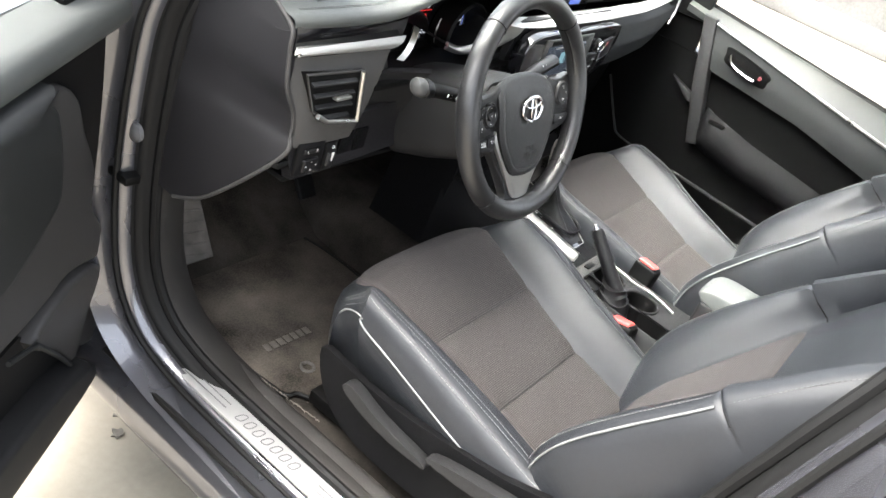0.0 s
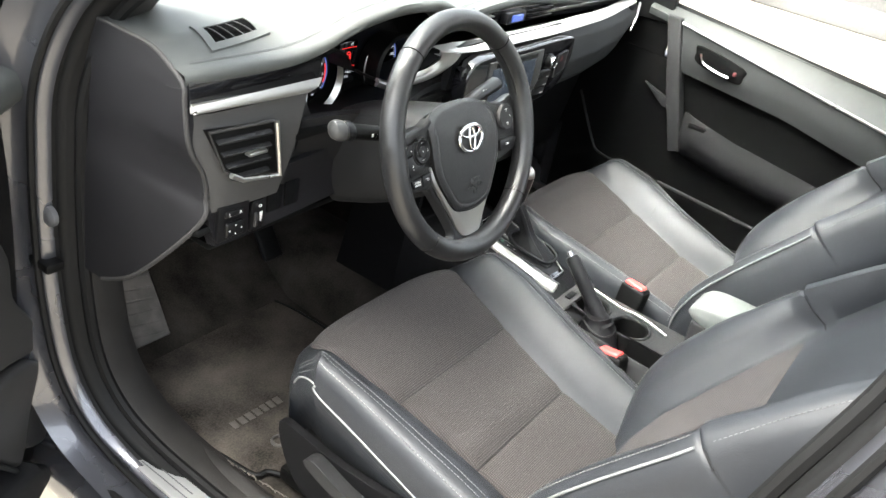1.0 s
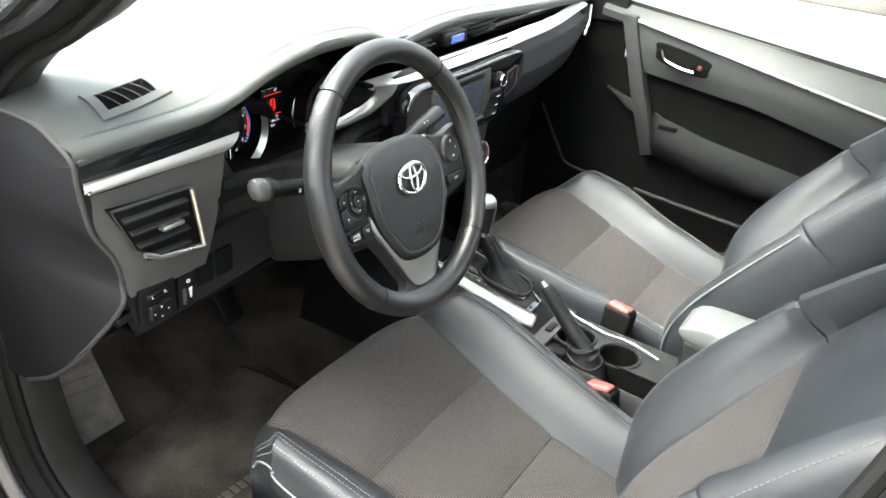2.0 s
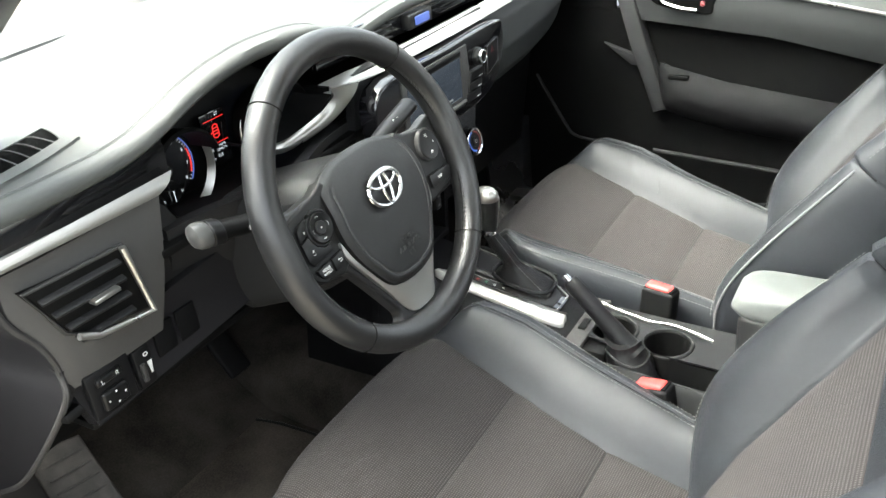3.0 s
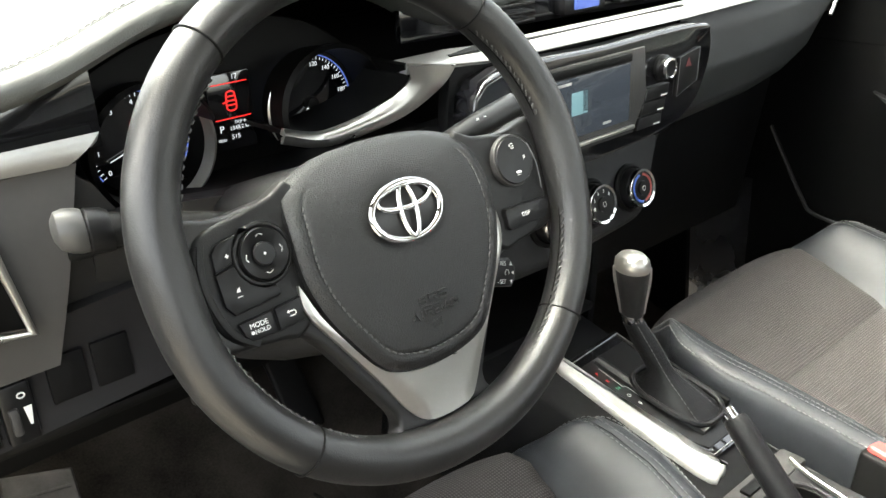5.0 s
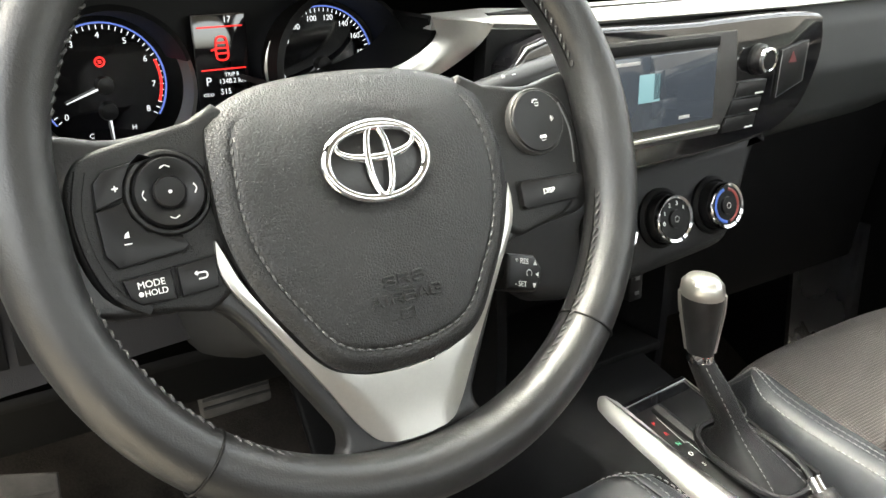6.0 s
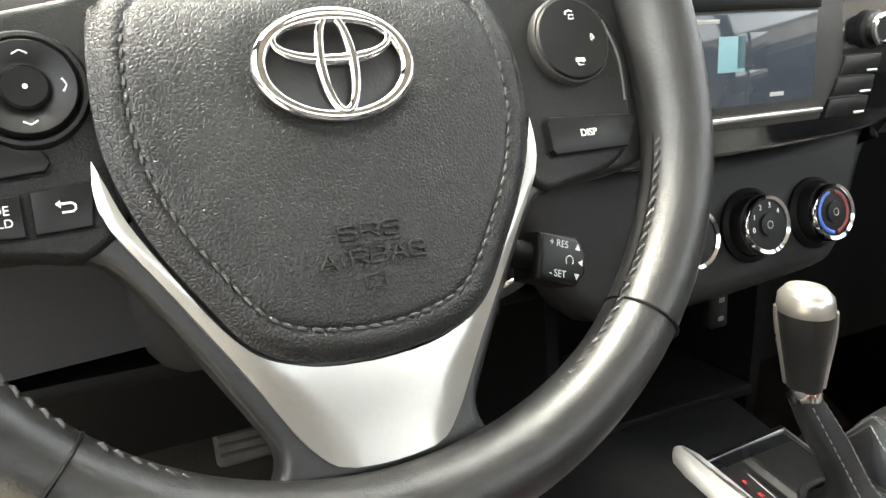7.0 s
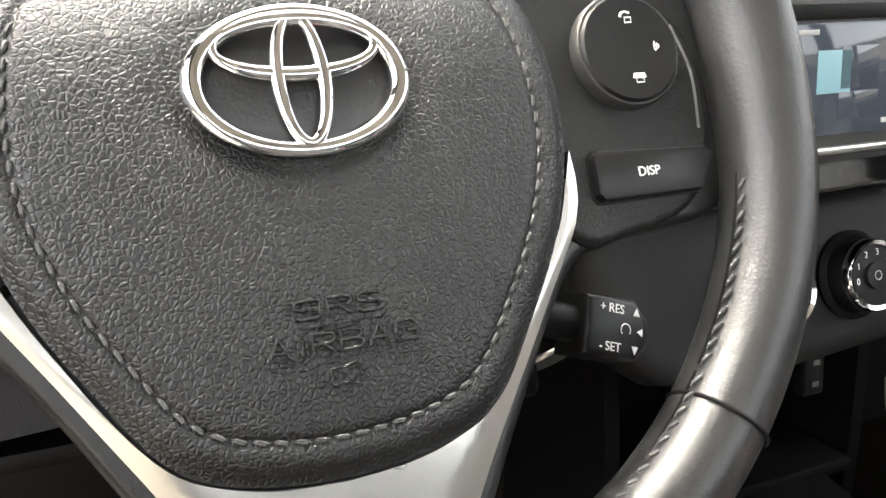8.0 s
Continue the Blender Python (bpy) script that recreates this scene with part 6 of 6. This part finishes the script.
    m = basis(Vector((0.694, 0, 0)), Vector((0, -1, 0)), Vector((0, 0, 1)), Vector((-1, 0, 0)))
    part("grab_strip", plate([(-y, z) for y, z in strip], 0.03, 0.006, 0.0), DASH, d, "grey front strip of the trim", m)
    # handle cup and lever
    hm = basis(Vector((0.702, -0.035, 0.900)), Vector((0, -0.985, -0.17)), Vector((0, -0.17, 0.985)), Vector((-1, 0, 0)))
    # flat plate; the cup's inner shade lies in its black
    cup = part("handle_cup", plate([(q.x, q.y) for q in spline([(-0.062, 0.020, 0), (0.055, 0.020, 0), (0.066, 0.0, 0), (0.055, -0.022, 0), (-0.05, -0.022, 0), (-0.066, 0.0, 0)], 4, True)], 0.02, 0.003, 0.004), SHADE_BLACK, d, "handle cup, hollow's shade in its black", hm)
    part("handle", tube(spline([(-0.052, 0.004, 0.006), (-0.035, -0.012, 0.010), (0.005, -0.016, 0.012), (0.036, -0.014, 0.010)], 6), 0.0050, 8, squash=1.4), CHROME, cup, "chrome pull handle", hm)
    part("lock_tab", block((0.009, 0.010, 0.006), (0.044, -0.001, 0.005), 0.002), DARK_RED, cup, "small red lock tab", hm)
    # armrest
    def arm(u, v):
        y = 0.004 - 0.95 * u
        top = step(y, (-0.95, 0.56), (-0.40, 0.692), (-0.13, 0.728), (0.01, 0.760))
        low = step(y, (-0.95, 0.50), (-0.40, 0.612), (-0.15, 0.634), (-0.03, 0.658), (0.01, 0.668))
        out = 0.052 * ease((u + 0.015) / 0.05) * math.sin(math.pi * (0.10 + 0.85 * v)) ** 0.5
        return 0.724 - out, y, top + (low - top) * v
    part("armrest", sheet(arm, 40, 14, 0.01), TRIM_BLACK, d, "dark padded armrest", None, 60)
    part("armrest_joint", tube([(0.682, -0.122, 0.727), (0.6715, -0.127, 0.706), (0.6715, -0.134, 0.672), (0.680, -0.138, 0.648)], 0.0022, 6), RUBBER, d, "joint in the armrest")
    # small shaded hollow, drawn as a solid black block
    part("window_switch", block((0.012, 0.045, 0.010), (0.676, -0.040, 0.741), 0.003), SHADE_BLACK, d, "window switch hollow drawn as a black block")
    part("scuff_plate", block((0.05, 1.2, 0.02), (0.735, -0.2, 0.375), 0.006), GREY, d, "grey sill strip")


# ---- open driver's door ----
SWING = radians(58)
DOOR = basis(Vector((-0.79, 0.50, 0)), Vector((math.sin(SWING), math.cos(SWING), 0)), Vector((0, 0, 1)), Vector((math.cos(SWING), -math.sin(SWING), 0)))


def near_door():
    d = thing("open_door", "open car door with dark trim and map pocket", "car door", (-0.85, 0.46, 0.25))
    m = DOOR
    skin_line = [(0.06, 0.90), (0.07, 0.50), (0.02, 0.24), (-0.10, 0.185), (-0.95, 0.175), (-1.02, 0.30), (-1.05, 0.60), (-1.03, 0.93)]
    part("outer_skin", plate([(q.x, q.y) for q in spline([(*q, 0) for q in skin_line], 3, True)], 0.05, 0.008, -0.055), PAINT, d, "dark grey painted door shell", m)
    trim = [(0.080, 0.935), (0.100, 0.80), (0.100, 0.42), (0.055, 0.235), (-0.12, 0.200), (-0.92, 0.190), (-0.99, 0.32), (-1.01, 0.90)]
    part("trim_panel", plate([(q.x, q.y) for q in spline([(*q, 0) for q in trim], 4, True)], 0.05, 0.012, 0.0, 3), TRIM_BLACK, d, "dark moulded trim panel", m)
    # belt takes the paler vinyl for the light on its upper face
    part("belt_trim", sheet(lambda u, v: (0.10 - 1.10 * u, step(v, (0, 0.900), (0.3, 0.918), (0.6, 0.945), (1, 0.958)), step(v, (0, 0.004), (0.3, 0.022), (0.6, 0.020), (1, -0.030))), 12, 12, 0.012), DASH_TOP, d, "trim below the window, light from above in its grey", m, 60)

    def raised(name, outline, top, bevel, mat, label):
        return part(name, plate([(q.x, q.y) for q in spline([(*q, 0) for q in outline], 3, True)], top + 0.004, bevel, top, 4), mat, d, label, m)
    raised("swept_panel", [(-0.152, 0.845), (-0.098, 0.755), (-0.052, 0.672), (-0.048, 0.600), (0.002, 0.530), (0.058, 0.466), (0.0, 0.458), (-0.12, 0.497), (-0.23, 0.487), (-0.60, 0.500), (-0.95, 0.52), (-0.96, 0.84), (-0.30, 0.868)], 0.020, 0.012, GREY, "swept middle panel")
    raised("pull_panel", [(-0.315, 0.900), (-0.275, 0.888), (-0.249, 0.848), (-0.233, 0.751), (-0.262, 0.700), (-0.45, 0.640), (-0.92, 0.640), (-0.93, 0.87)], 0.055, 0.018, DOOR_GREY, "lighter swept pull panel")
    raised("front_wedge", [(0.030, 0.455), (-0.010, 0.380), (-0.050, 0.296), (0.010, 0.245), (0.055, 0.262), (0.082, 0.360)], 0.016, 0.010, GREY, "lower moulding towards the hinge")
    raised("pocket_face", [(-0.008, 0.448), (-0.045, 0.370), (-0.078, 0.292), (-0.108, 0.302), (-0.165, 0.372), (-0.245, 0.452), (-0.12, 0.488)], 0.030, 0.010, GREY, "moulding beside the pocket")
    # pocket hollow as a flat plate, shade put into its dark colour
    pocket = part("map_pocket", plate([(-0.245, 0.462), (-0.095, 0.288), (-0.28, 0.322), (-0.93, 0.33), (-0.94, 0.48)], 0.006, 0.0, 0.008), RUBBER, d, "flat dark plate for the shaded mouth of the map pocket", m)
    part("pocket_edge", tube([(-0.108, 0.296, 0.032), (-0.165, 0.366, 0.034), (-0.245, 0.456, 0.034), (-0.32, 0.478, 0.030)], 0.0045, 8), DOOR_GREY, pocket, "pale pocket edge", m)
    raised("pocket_lip", [(-0.076, 0.284), (-0.040, 0.240), (-0.10, 0.212), (-0.50, 0.210), (-0.93, 0.215), (-0.94, 0.33), (-0.28, 0.324), (-0.100, 0.290)], 0.058, 0.014, DASH, "outer wall of the map pocket")
    part("sail_panel", plate([(0.0, 0.93), (-0.16, 0.93), (-0.16, 0.97), (-0.02, 1.07), (0.03, 1.05)], 0.03, 0.006, 0.0), BLACK, d, "black corner panel", m)
    part("tweeter", lathe([(0, 0), (0.030, 0), (0.030, 0.006), (0.026, 0.009), (0, 0.006)], 28), BUTTON, d, "round tweeter", m @ Matrix.Translation((-0.035, 0.985, 0.0)))
    part("window_frame", tube(spline([(0.0, 1.06, -0.03), (-0.15, 1.18, -0.035), (-0.40, 1.32, -0.05), (-0.70, 1.38, -0.06), (-1.0, 1.37, -0.06), (-1.05, 0.95, -0.02)], 5), 0.020, 8), RUBBER, d, "black window frame", m)
    pane = part("window_pane", sheet(lambda u, v: (-0.16 - 0.86 * u, 0.93 + (step(u, (0, 0.24), (0.3, 0.40), (1, 0.43))) * v, -0.03 - 0.03 * v), 8, 4, 0.004), GLASS, d, "clear window pane", m)
    pane.visible_shadow = False
    part("door_seal", tube(spline([(0.035, 0.92, -0.045), (0.045, 0.5, -0.045), (0.0, 0.235, -0.045), (-0.12, 0.18, -0.045), (-0.9, 0.168, -0.045)], 5), 0.008, 7), RUBBER, d, "black door seal", m)
    part("hinge_strap", block((0.10, 0.05, 0.012), (0.05, 0.55, -0.05), 0.003), PAINT, d, "painted hinge strap", m)


# ---- body shell ----
OPENING = [(0.22, 1.15), (0.31, 1.10), (0.375, 1.03), (0.415, 0.93), (0.432, 0.82), (0.438, 0.70), (0.434, 0.58), (0.418, 0.46), (0.375, 0.375), (0.30, 0.328), (0.18, 0.312), (-0.05, 0.310), (-0.28, 0.310), (-0.46, 0.325), (-0.515, 0.40), (-0.535, 0.60), (-0.548, 0.75), (-0.590, 0.92), (-0.630, 1.06), (-0.660, 1.22), (-0.62, 1.36), (-0.50, 1.40), (-0.25, 1.385), (-0.02, 1.305), (0.12, 1.23)]


def opening_x(z):
    return step(z, (0.30, -0.678), (0.36, -0.695), (0.50, -0.714), (0.95, -0.722), (1.15, -0.69), (1.30, -0.645), (1.42, -0.60))


def shell():
    b = thing("car_body", "dark grey metallic painted car body around the door opening", "car", (0, -0.3, 0.15))
    line = spline([(opening_x(z), y, z) for y, z in OPENING], 6, True)
    part("door_seal", tube(line, 0.0095, 8, True), RUBBER, b, "black rubber door seal")
    centre_pt = Vector((0, -0.08, 0.75))

    def grown(q, k):
        v = Vector((0, q.y - centre_pt.y, q.z - centre_pt.z))
        return q + v.normalized() * k
    # painted jamb stepping outwards from the seal
    # first rings rubber black: seal folds plus paint that lies in shade
    rings = []
    for k, dx in ((0.000, 0.006), (0.008, -0.004), (0.010, -0.016), (0.014, -0.026), (0.021, -0.028), (0.023, -0.038)):
        rings.append([grown(q, k) + Vector((dx, 0, 0)) for q in line])
    part("shade_flange", loft(rings, caps=False), RUBBER, b, "inner jamb in rubber black, for seal folds and shaded paint", None, 60)
    rings = []
    for k, dx in ((0.018, -0.036), (0.020, -0.052), (0.028, -0.058), (0.045, -0.060), (0.058, -0.075), (0.075, -0.100)):
        rings.append([grown(q, k) + Vector((dx, 0, 0)) for q in line])
    part("jamb", loft(rings, caps=False), PAINT, b, "painted door jamb", None, 60)
    # inner trim of the opening
    rings = []
    for k, dx in ((-0.003, 0.006), (-0.004, 0.014), (0.0, 0.030), (0.008, 0.060), (0.030, 0.085)):
        rings.append([grown(q, k) + Vector((dx, 0, 0)) for q in line])
    part("inner_trim", loft(rings, caps=False), TRIM_DIRTY, b, "dark inner trim of the opening", None, 60)
    part("second_seal", tube([grown(q, 0.030) + Vector((-0.060, 0, 0)) for q in line], 0.006, 7, True), RUBBER, b, "outer rubber seal")
    # rocker and scuff plate
    part("rocker", sheet(lambda u, v: (step(v, (0, -0.780), (0.25, -0.800), (0.6, -0.790), (0.8, -0.765), (1, -0.738)), 0.62 - 2.2 * u, step(v, (0, 0.15), (0.25, 0.19), (0.6, 0.225), (0.8, 0.255), (1, 0.290))), 12, 10, 0.01), PAINT, b, "painted rocker panel", None, 60)
    part("rocker_seal", tube([(-0.768, y, 0.262) for y in np.linspace(0.45, -1.2, 12)], 0.007, 7), RUBBER, b, "rocker rubber strip")
    part("sill_cover", sheet(lambda u, v: (-0.672 + 0.085 * v, 0.40 - 1.1 * u, 0.304 + 0.006 * math.sin(math.pi * v) - 0.035 * ease((v - 0.6) / 0.4)), 12, 12, 0.01), TRIM_DIRTY, b, "dusty plastic sill cover", None, 60)
    rnd = random.Random(7)
    for k in range(16):
        t = k / 15
        x, y = -0.603 + 0.012 * t, 0.205 - 0.135 * t
        dx, dy = rnd.uniform(-0.004, 0.003), rnd.uniform(-0.014, -0.004)
        part("torn_fibre", tube([(x, y, 0.2945), (x + dx * 0.4, y + dy * 0.6, 0.297), (x + dx, y + dy, 0.2955)], rnd.uniform(0.0008, 0.0018), 5), MAT_MARK, b, "pale torn carpet fibre")
    # striker and wiring plug on the front pillar
    part("check_arm", block((0.030, 0.05, 0.016), (-0.765, 0.462, 0.640), 0.003), BLACK, b, "black door check arm")
    part("plug", lathe([(0, 0), (0.016, 0), (0.016, 0.008), (0.010, 0.012), (0, 0.012)], 20), MARK, b, "grey plug on the pillar", basis(Vector((-0.757, 0.452, 0.724)), Vector((0, 1, 0)), Vector((0, 0, 1)), Vector((1, 0, 0))) @ Matrix.Rotation(math.pi, 4, "Y"))
    # fender before the door, rear door behind the pillar
    part("front_fender", sheet(lambda u, v: (-0.835 + 0.03 * v, 0.56 + 1.1 * u, 0.25 + 0.72 * v), 6, 8, 0.01), PAINT, b, "painted front wing")
    part("rear_door", sheet(lambda u, v: (-0.800 - 0.035 * math.sin(math.pi * v) + 0.16 * max(0.0, v - 0.55) ** 1.5, -0.615 - 1.3 * u - 0.10 * max(0, v - 0.5), 0.20 + 0.84 * v), 8, 12, 0.012), PAINT, b, "painted rear door", None, 60)
    # roof, far side, rear, bonnet
    def roof(u, v):
        x = 0.66 * (2 * v - 1)
        y = -0.21 - 1.52 * u
        return x, y + 0.05 * (1 - (x / 0.66) ** 2), 1.46 + 0.07 * (1 - (x / 0.66) ** 2) + 0.02 * math.sin(math.pi * u)
    part("roof", sheet(roof, 12, 12, -0.02), PAINT, b, "painted roof", None, 60)
    part("headliner", sheet(lambda u, v: tuple(Vector(roof(u, v)) - Vector((0, 0, 0.03))), 12, 12, 0.012), HEADLINER, b, "pale headliner", None, 60)
    for sx in (-1, 1):
        part("roof_rail", tube(spline([(sx * 0.755, 0.62, 0.985), (sx * 0.735, 0.40, 1.12), (sx * 0.69, 0.12, 1.30), (sx * 0.65, -0.20, 1.43), (sx * 0.63, -0.70, 1.46), (sx * 0.65, -1.3, 1.42), (sx * 0.72, -1.75, 1.02)], 5), 0.040, 10), PAINT, b, "painted roof rail and pillar")
    part("far_side", block((0.05, 2.6, 0.62), (0.79, -0.55, 0.56), 0.02), PAINT, b, "painted far side")
    part("far_pillar", tube([(0.72, -0.62, 0.95), (0.66, -0.66, 1.39)], 0.045, 8), BLACK, b, "black pillar cover")
    part("rear_wall", block((1.5, 0.06, 0.72), (0, -1.95, 0.64), 0.02), BLACK, b)
    part("rear_seat", block((1.34, 0.22, 0.62), (0, -1.42, 0.66), 0.06, 4), LEATHER, b, "black rear bench back")
    part("rear_seat_cushion", block((1.34, 0.55, 0.22), (0, -1.12, 0.42), 0.05, 4), LEATHER, b, "black rear bench cushion")
    part("firewall", block((1.46, 0.03, 0.72), (0, 0.80, 0.62), 0.01), CARPET, b, "dark carpeted bulkhead")
    part("bonnet", sheet(lambda u, v: (0.78 * (2 * v - 1), 0.90 + 1.0 * u, 0.985 - 0.10 * u - 0.06 * (2 * v - 1) ** 2), 6, 10, 0.01), PAINT, b, "painted bonnet")
    screen = part("windscreen", sheet(lambda u, v: (0.70 * (2 * v - 1) * (1 - 0.12 * u), 0.86 - 1.04 * u - 0.16 * (2 * v - 1) ** 2, 1.0 + 0.495 * u), 8, 10, 0.005), GLASS, b, "clear windscreen", None, 60)
    screen.visible_shadow = False
    # rear lower quarter that closes the driver's side behind the pillar
    part("pillar_cover", sheet(lambda u, v: (-0.695 + 0.03 * u, -0.568 - 0.16 * u - 0.090 * v, 0.32 + 0.95 * v), 6, 10, 0.02), BLACK, b, "black pillar cover", None, 60)


def floor():
    whole("floor", sheet(lambda u, v: (-0.72 + 1.44 * u, 0.80 - 2.7 * v, 0.245 + 0.16 * ease((0.12 - v) / 0.12) + 0.02 * math.sin(9 * u) * 0), 24, 30, 0.02), CARPET, "dark brown-grey car floor carpet", "floor", "structure", None, 60)
    whole("tunnel", sheet(lambda u, v: (0.14 * math.cos(math.pi * (1 - v)), 0.80 - 2.6 * u, 0.24 + 0.17 * math.sin(math.pi * v) ** 0.6), 8, 12, 0.01), CARPET, "carpeted floor tunnel", "floor", "structure", None, 60)
    for sx in (-1, 1):
        whole("kick_panel", sheet(lambda u, v: (sx * (0.705 - 0.03 * v), 0.79 - 0.34 * u, 0.26 + 0.42 * v), 4, 4, 0.012), TRIM_BLACK, "dark kick panel beside the footwell", "trim", "structure")
    out = [(-0.575, 0.560), (-0.200, 0.580), (-0.185, 0.20), (-0.30, 0.135), (-0.395, 0.140), (-0.45, 0.150), (-0.490, 0.112), (-0.530, 0.112), (-0.555, 0.150), (-0.585, 0.200)]
    mat_ob = thing("floor_mat", "dirty dark brown floor mat with pale woven mark", "floor mat", (-0.38, 0.3, 0.25))
    bm = plate([(q.x, q.y) for q in spline([(*q, 0) for q in out], 4, True)], 0.010, 0.003, 0.277)
    part("carpet", bm, MAT, mat_ob, "dirty carpet")
    part("binding", tube(spline([(*q, 0.274) for q in out], 6, True), 0.005, 7, True), RUBBER, mat_ob, "black bound edge")
    part("fixing", tube([(-0.491 + 0.013 * math.cos(a), 0.190 + 0.013 * math.sin(a), 0.279) for a in np.linspace(0, 2 * math.pi, 25)[:-1]], 0.0035, 8, True), DUSTY, mat_ob, "round black fixing eyelet")
    # a pale slanted mark woven into the mat: bars in place of the name
    x = -0.527
    for k, w in enumerate((0.013, 0.014, 0.014, 0.014, 0.012, 0.012, 0.014)):
        part("woven_bar", block((w, 0.020, 0.001), (x + w / 2, 0.277 - 0.0006 * k, 0.2785), 0.0003, m=Euler((0, 0, radians(-6))).to_matrix().to_4x4()), MAT_MARK, mat_ob, "pale woven bar")
        x += w + 0.0045
    p = thing("scuff_plate", "brushed steel scuff plate with grey mark on the door sill", "scuff plate", (-0.71, -0.05, 0.3))
    out = [(-0.731, 0.306), (-0.729, 0.316), (-0.722, 0.321), (-0.695, 0.324), (-0.689, 0.318), (-0.687, -0.50), (-0.733, -0.50)]
    body = part("plate", plate(out, 0.006, 0.001, 0.3065), STEEL, p, "brushed steel", None)
    for x in (-0.716, -0.704):
        part("groove", block((0.0022, 0.115, 0.001), (x, 0.235, 0.3068), 0.0004), MARK, body, "dark groove")
        part("groove", block((0.0022, 0.115, 0.001), (x, -0.105, 0.3068), 0.0004), MARK, body, "dark groove")
    for k in range(7):
        part("mark_bar", tube([(q.x, q.y, 0.3070) for q in spline([(-0.718, 0.150 - 0.0225 * k, 0), (-0.702, 0.146 - 0.0225 * k, 0), (-0.700, 0.136 - 0.0225 * k, 0), (-0.716, 0.138 - 0.0225 * k, 0)], 4, True)], 0.0013, 5, True, squash=0.4), MARK, body, "grey rounded bar")


# ---- ground ----
def ground():
    whole("ground", sheet(lambda u, v: (-400 + 800 * u, 400 - 800 * v, 0.0), 8, 8, -0.2), CONCRETE, "pale worn concrete yard", "ground", "structure", None, 0)
    spots = thing("oil_stain", "dark oil stains on the concrete", "stain", (-0.66, 0.45, 0), kind="stuff")
    rnd = random.Random(4)
    for x, y, r in ((-0.627, 0.530, 0.010), (-0.668, 0.466, 0.018), (-0.634, 0.446, 0.014), (-0.715, 0.445, 0.014), (-0.685, 0.490, 0.010), (-0.655, 0.43, 0.008)):
        out = [(x + r * (0.6 + 0.7 * rnd.random()) * math.cos(a), y + r * (0.6 + 0.7 * rnd.random()) * math.sin(a)) for a in (2 * math.pi * k / 14 for k in range(14))]
        part("spot", plate([(q.x, q.y) for q in spline([(*q, 0) for q in out], 3, True)], 0.003, 0, 0.004), STAIN, spots)


def yard_wall():
    east = whole("wall_east", block((0.3, 30.0, 2.0), (7.3, 0, 1.15), 0.02), YARD_WALL, "plain grey wall beyond the car", "wall", "structure")
    part("plinth", block((0.36, 30.0, 0.22), (7.27, 0, 0.11), 0.02), YARD_WALL, east, "low grey plinth")
    part("coping", block((0.40, 30.0, 0.10), (7.3, 0, 2.20), 0.02), YARD_WALL, east, "grey coping")
    # added out of view to dim low light from the west
    whole("west_shade_wall", block((0.3, 30.0, 2.0), (-6.5, 0, 1.0), 0.02), YARD_WALL, "unseen grey wall added to cut low light from the west", "wall", "structure")


far_door()
near_door()
shell()
floor()
ground()
yard_wall()
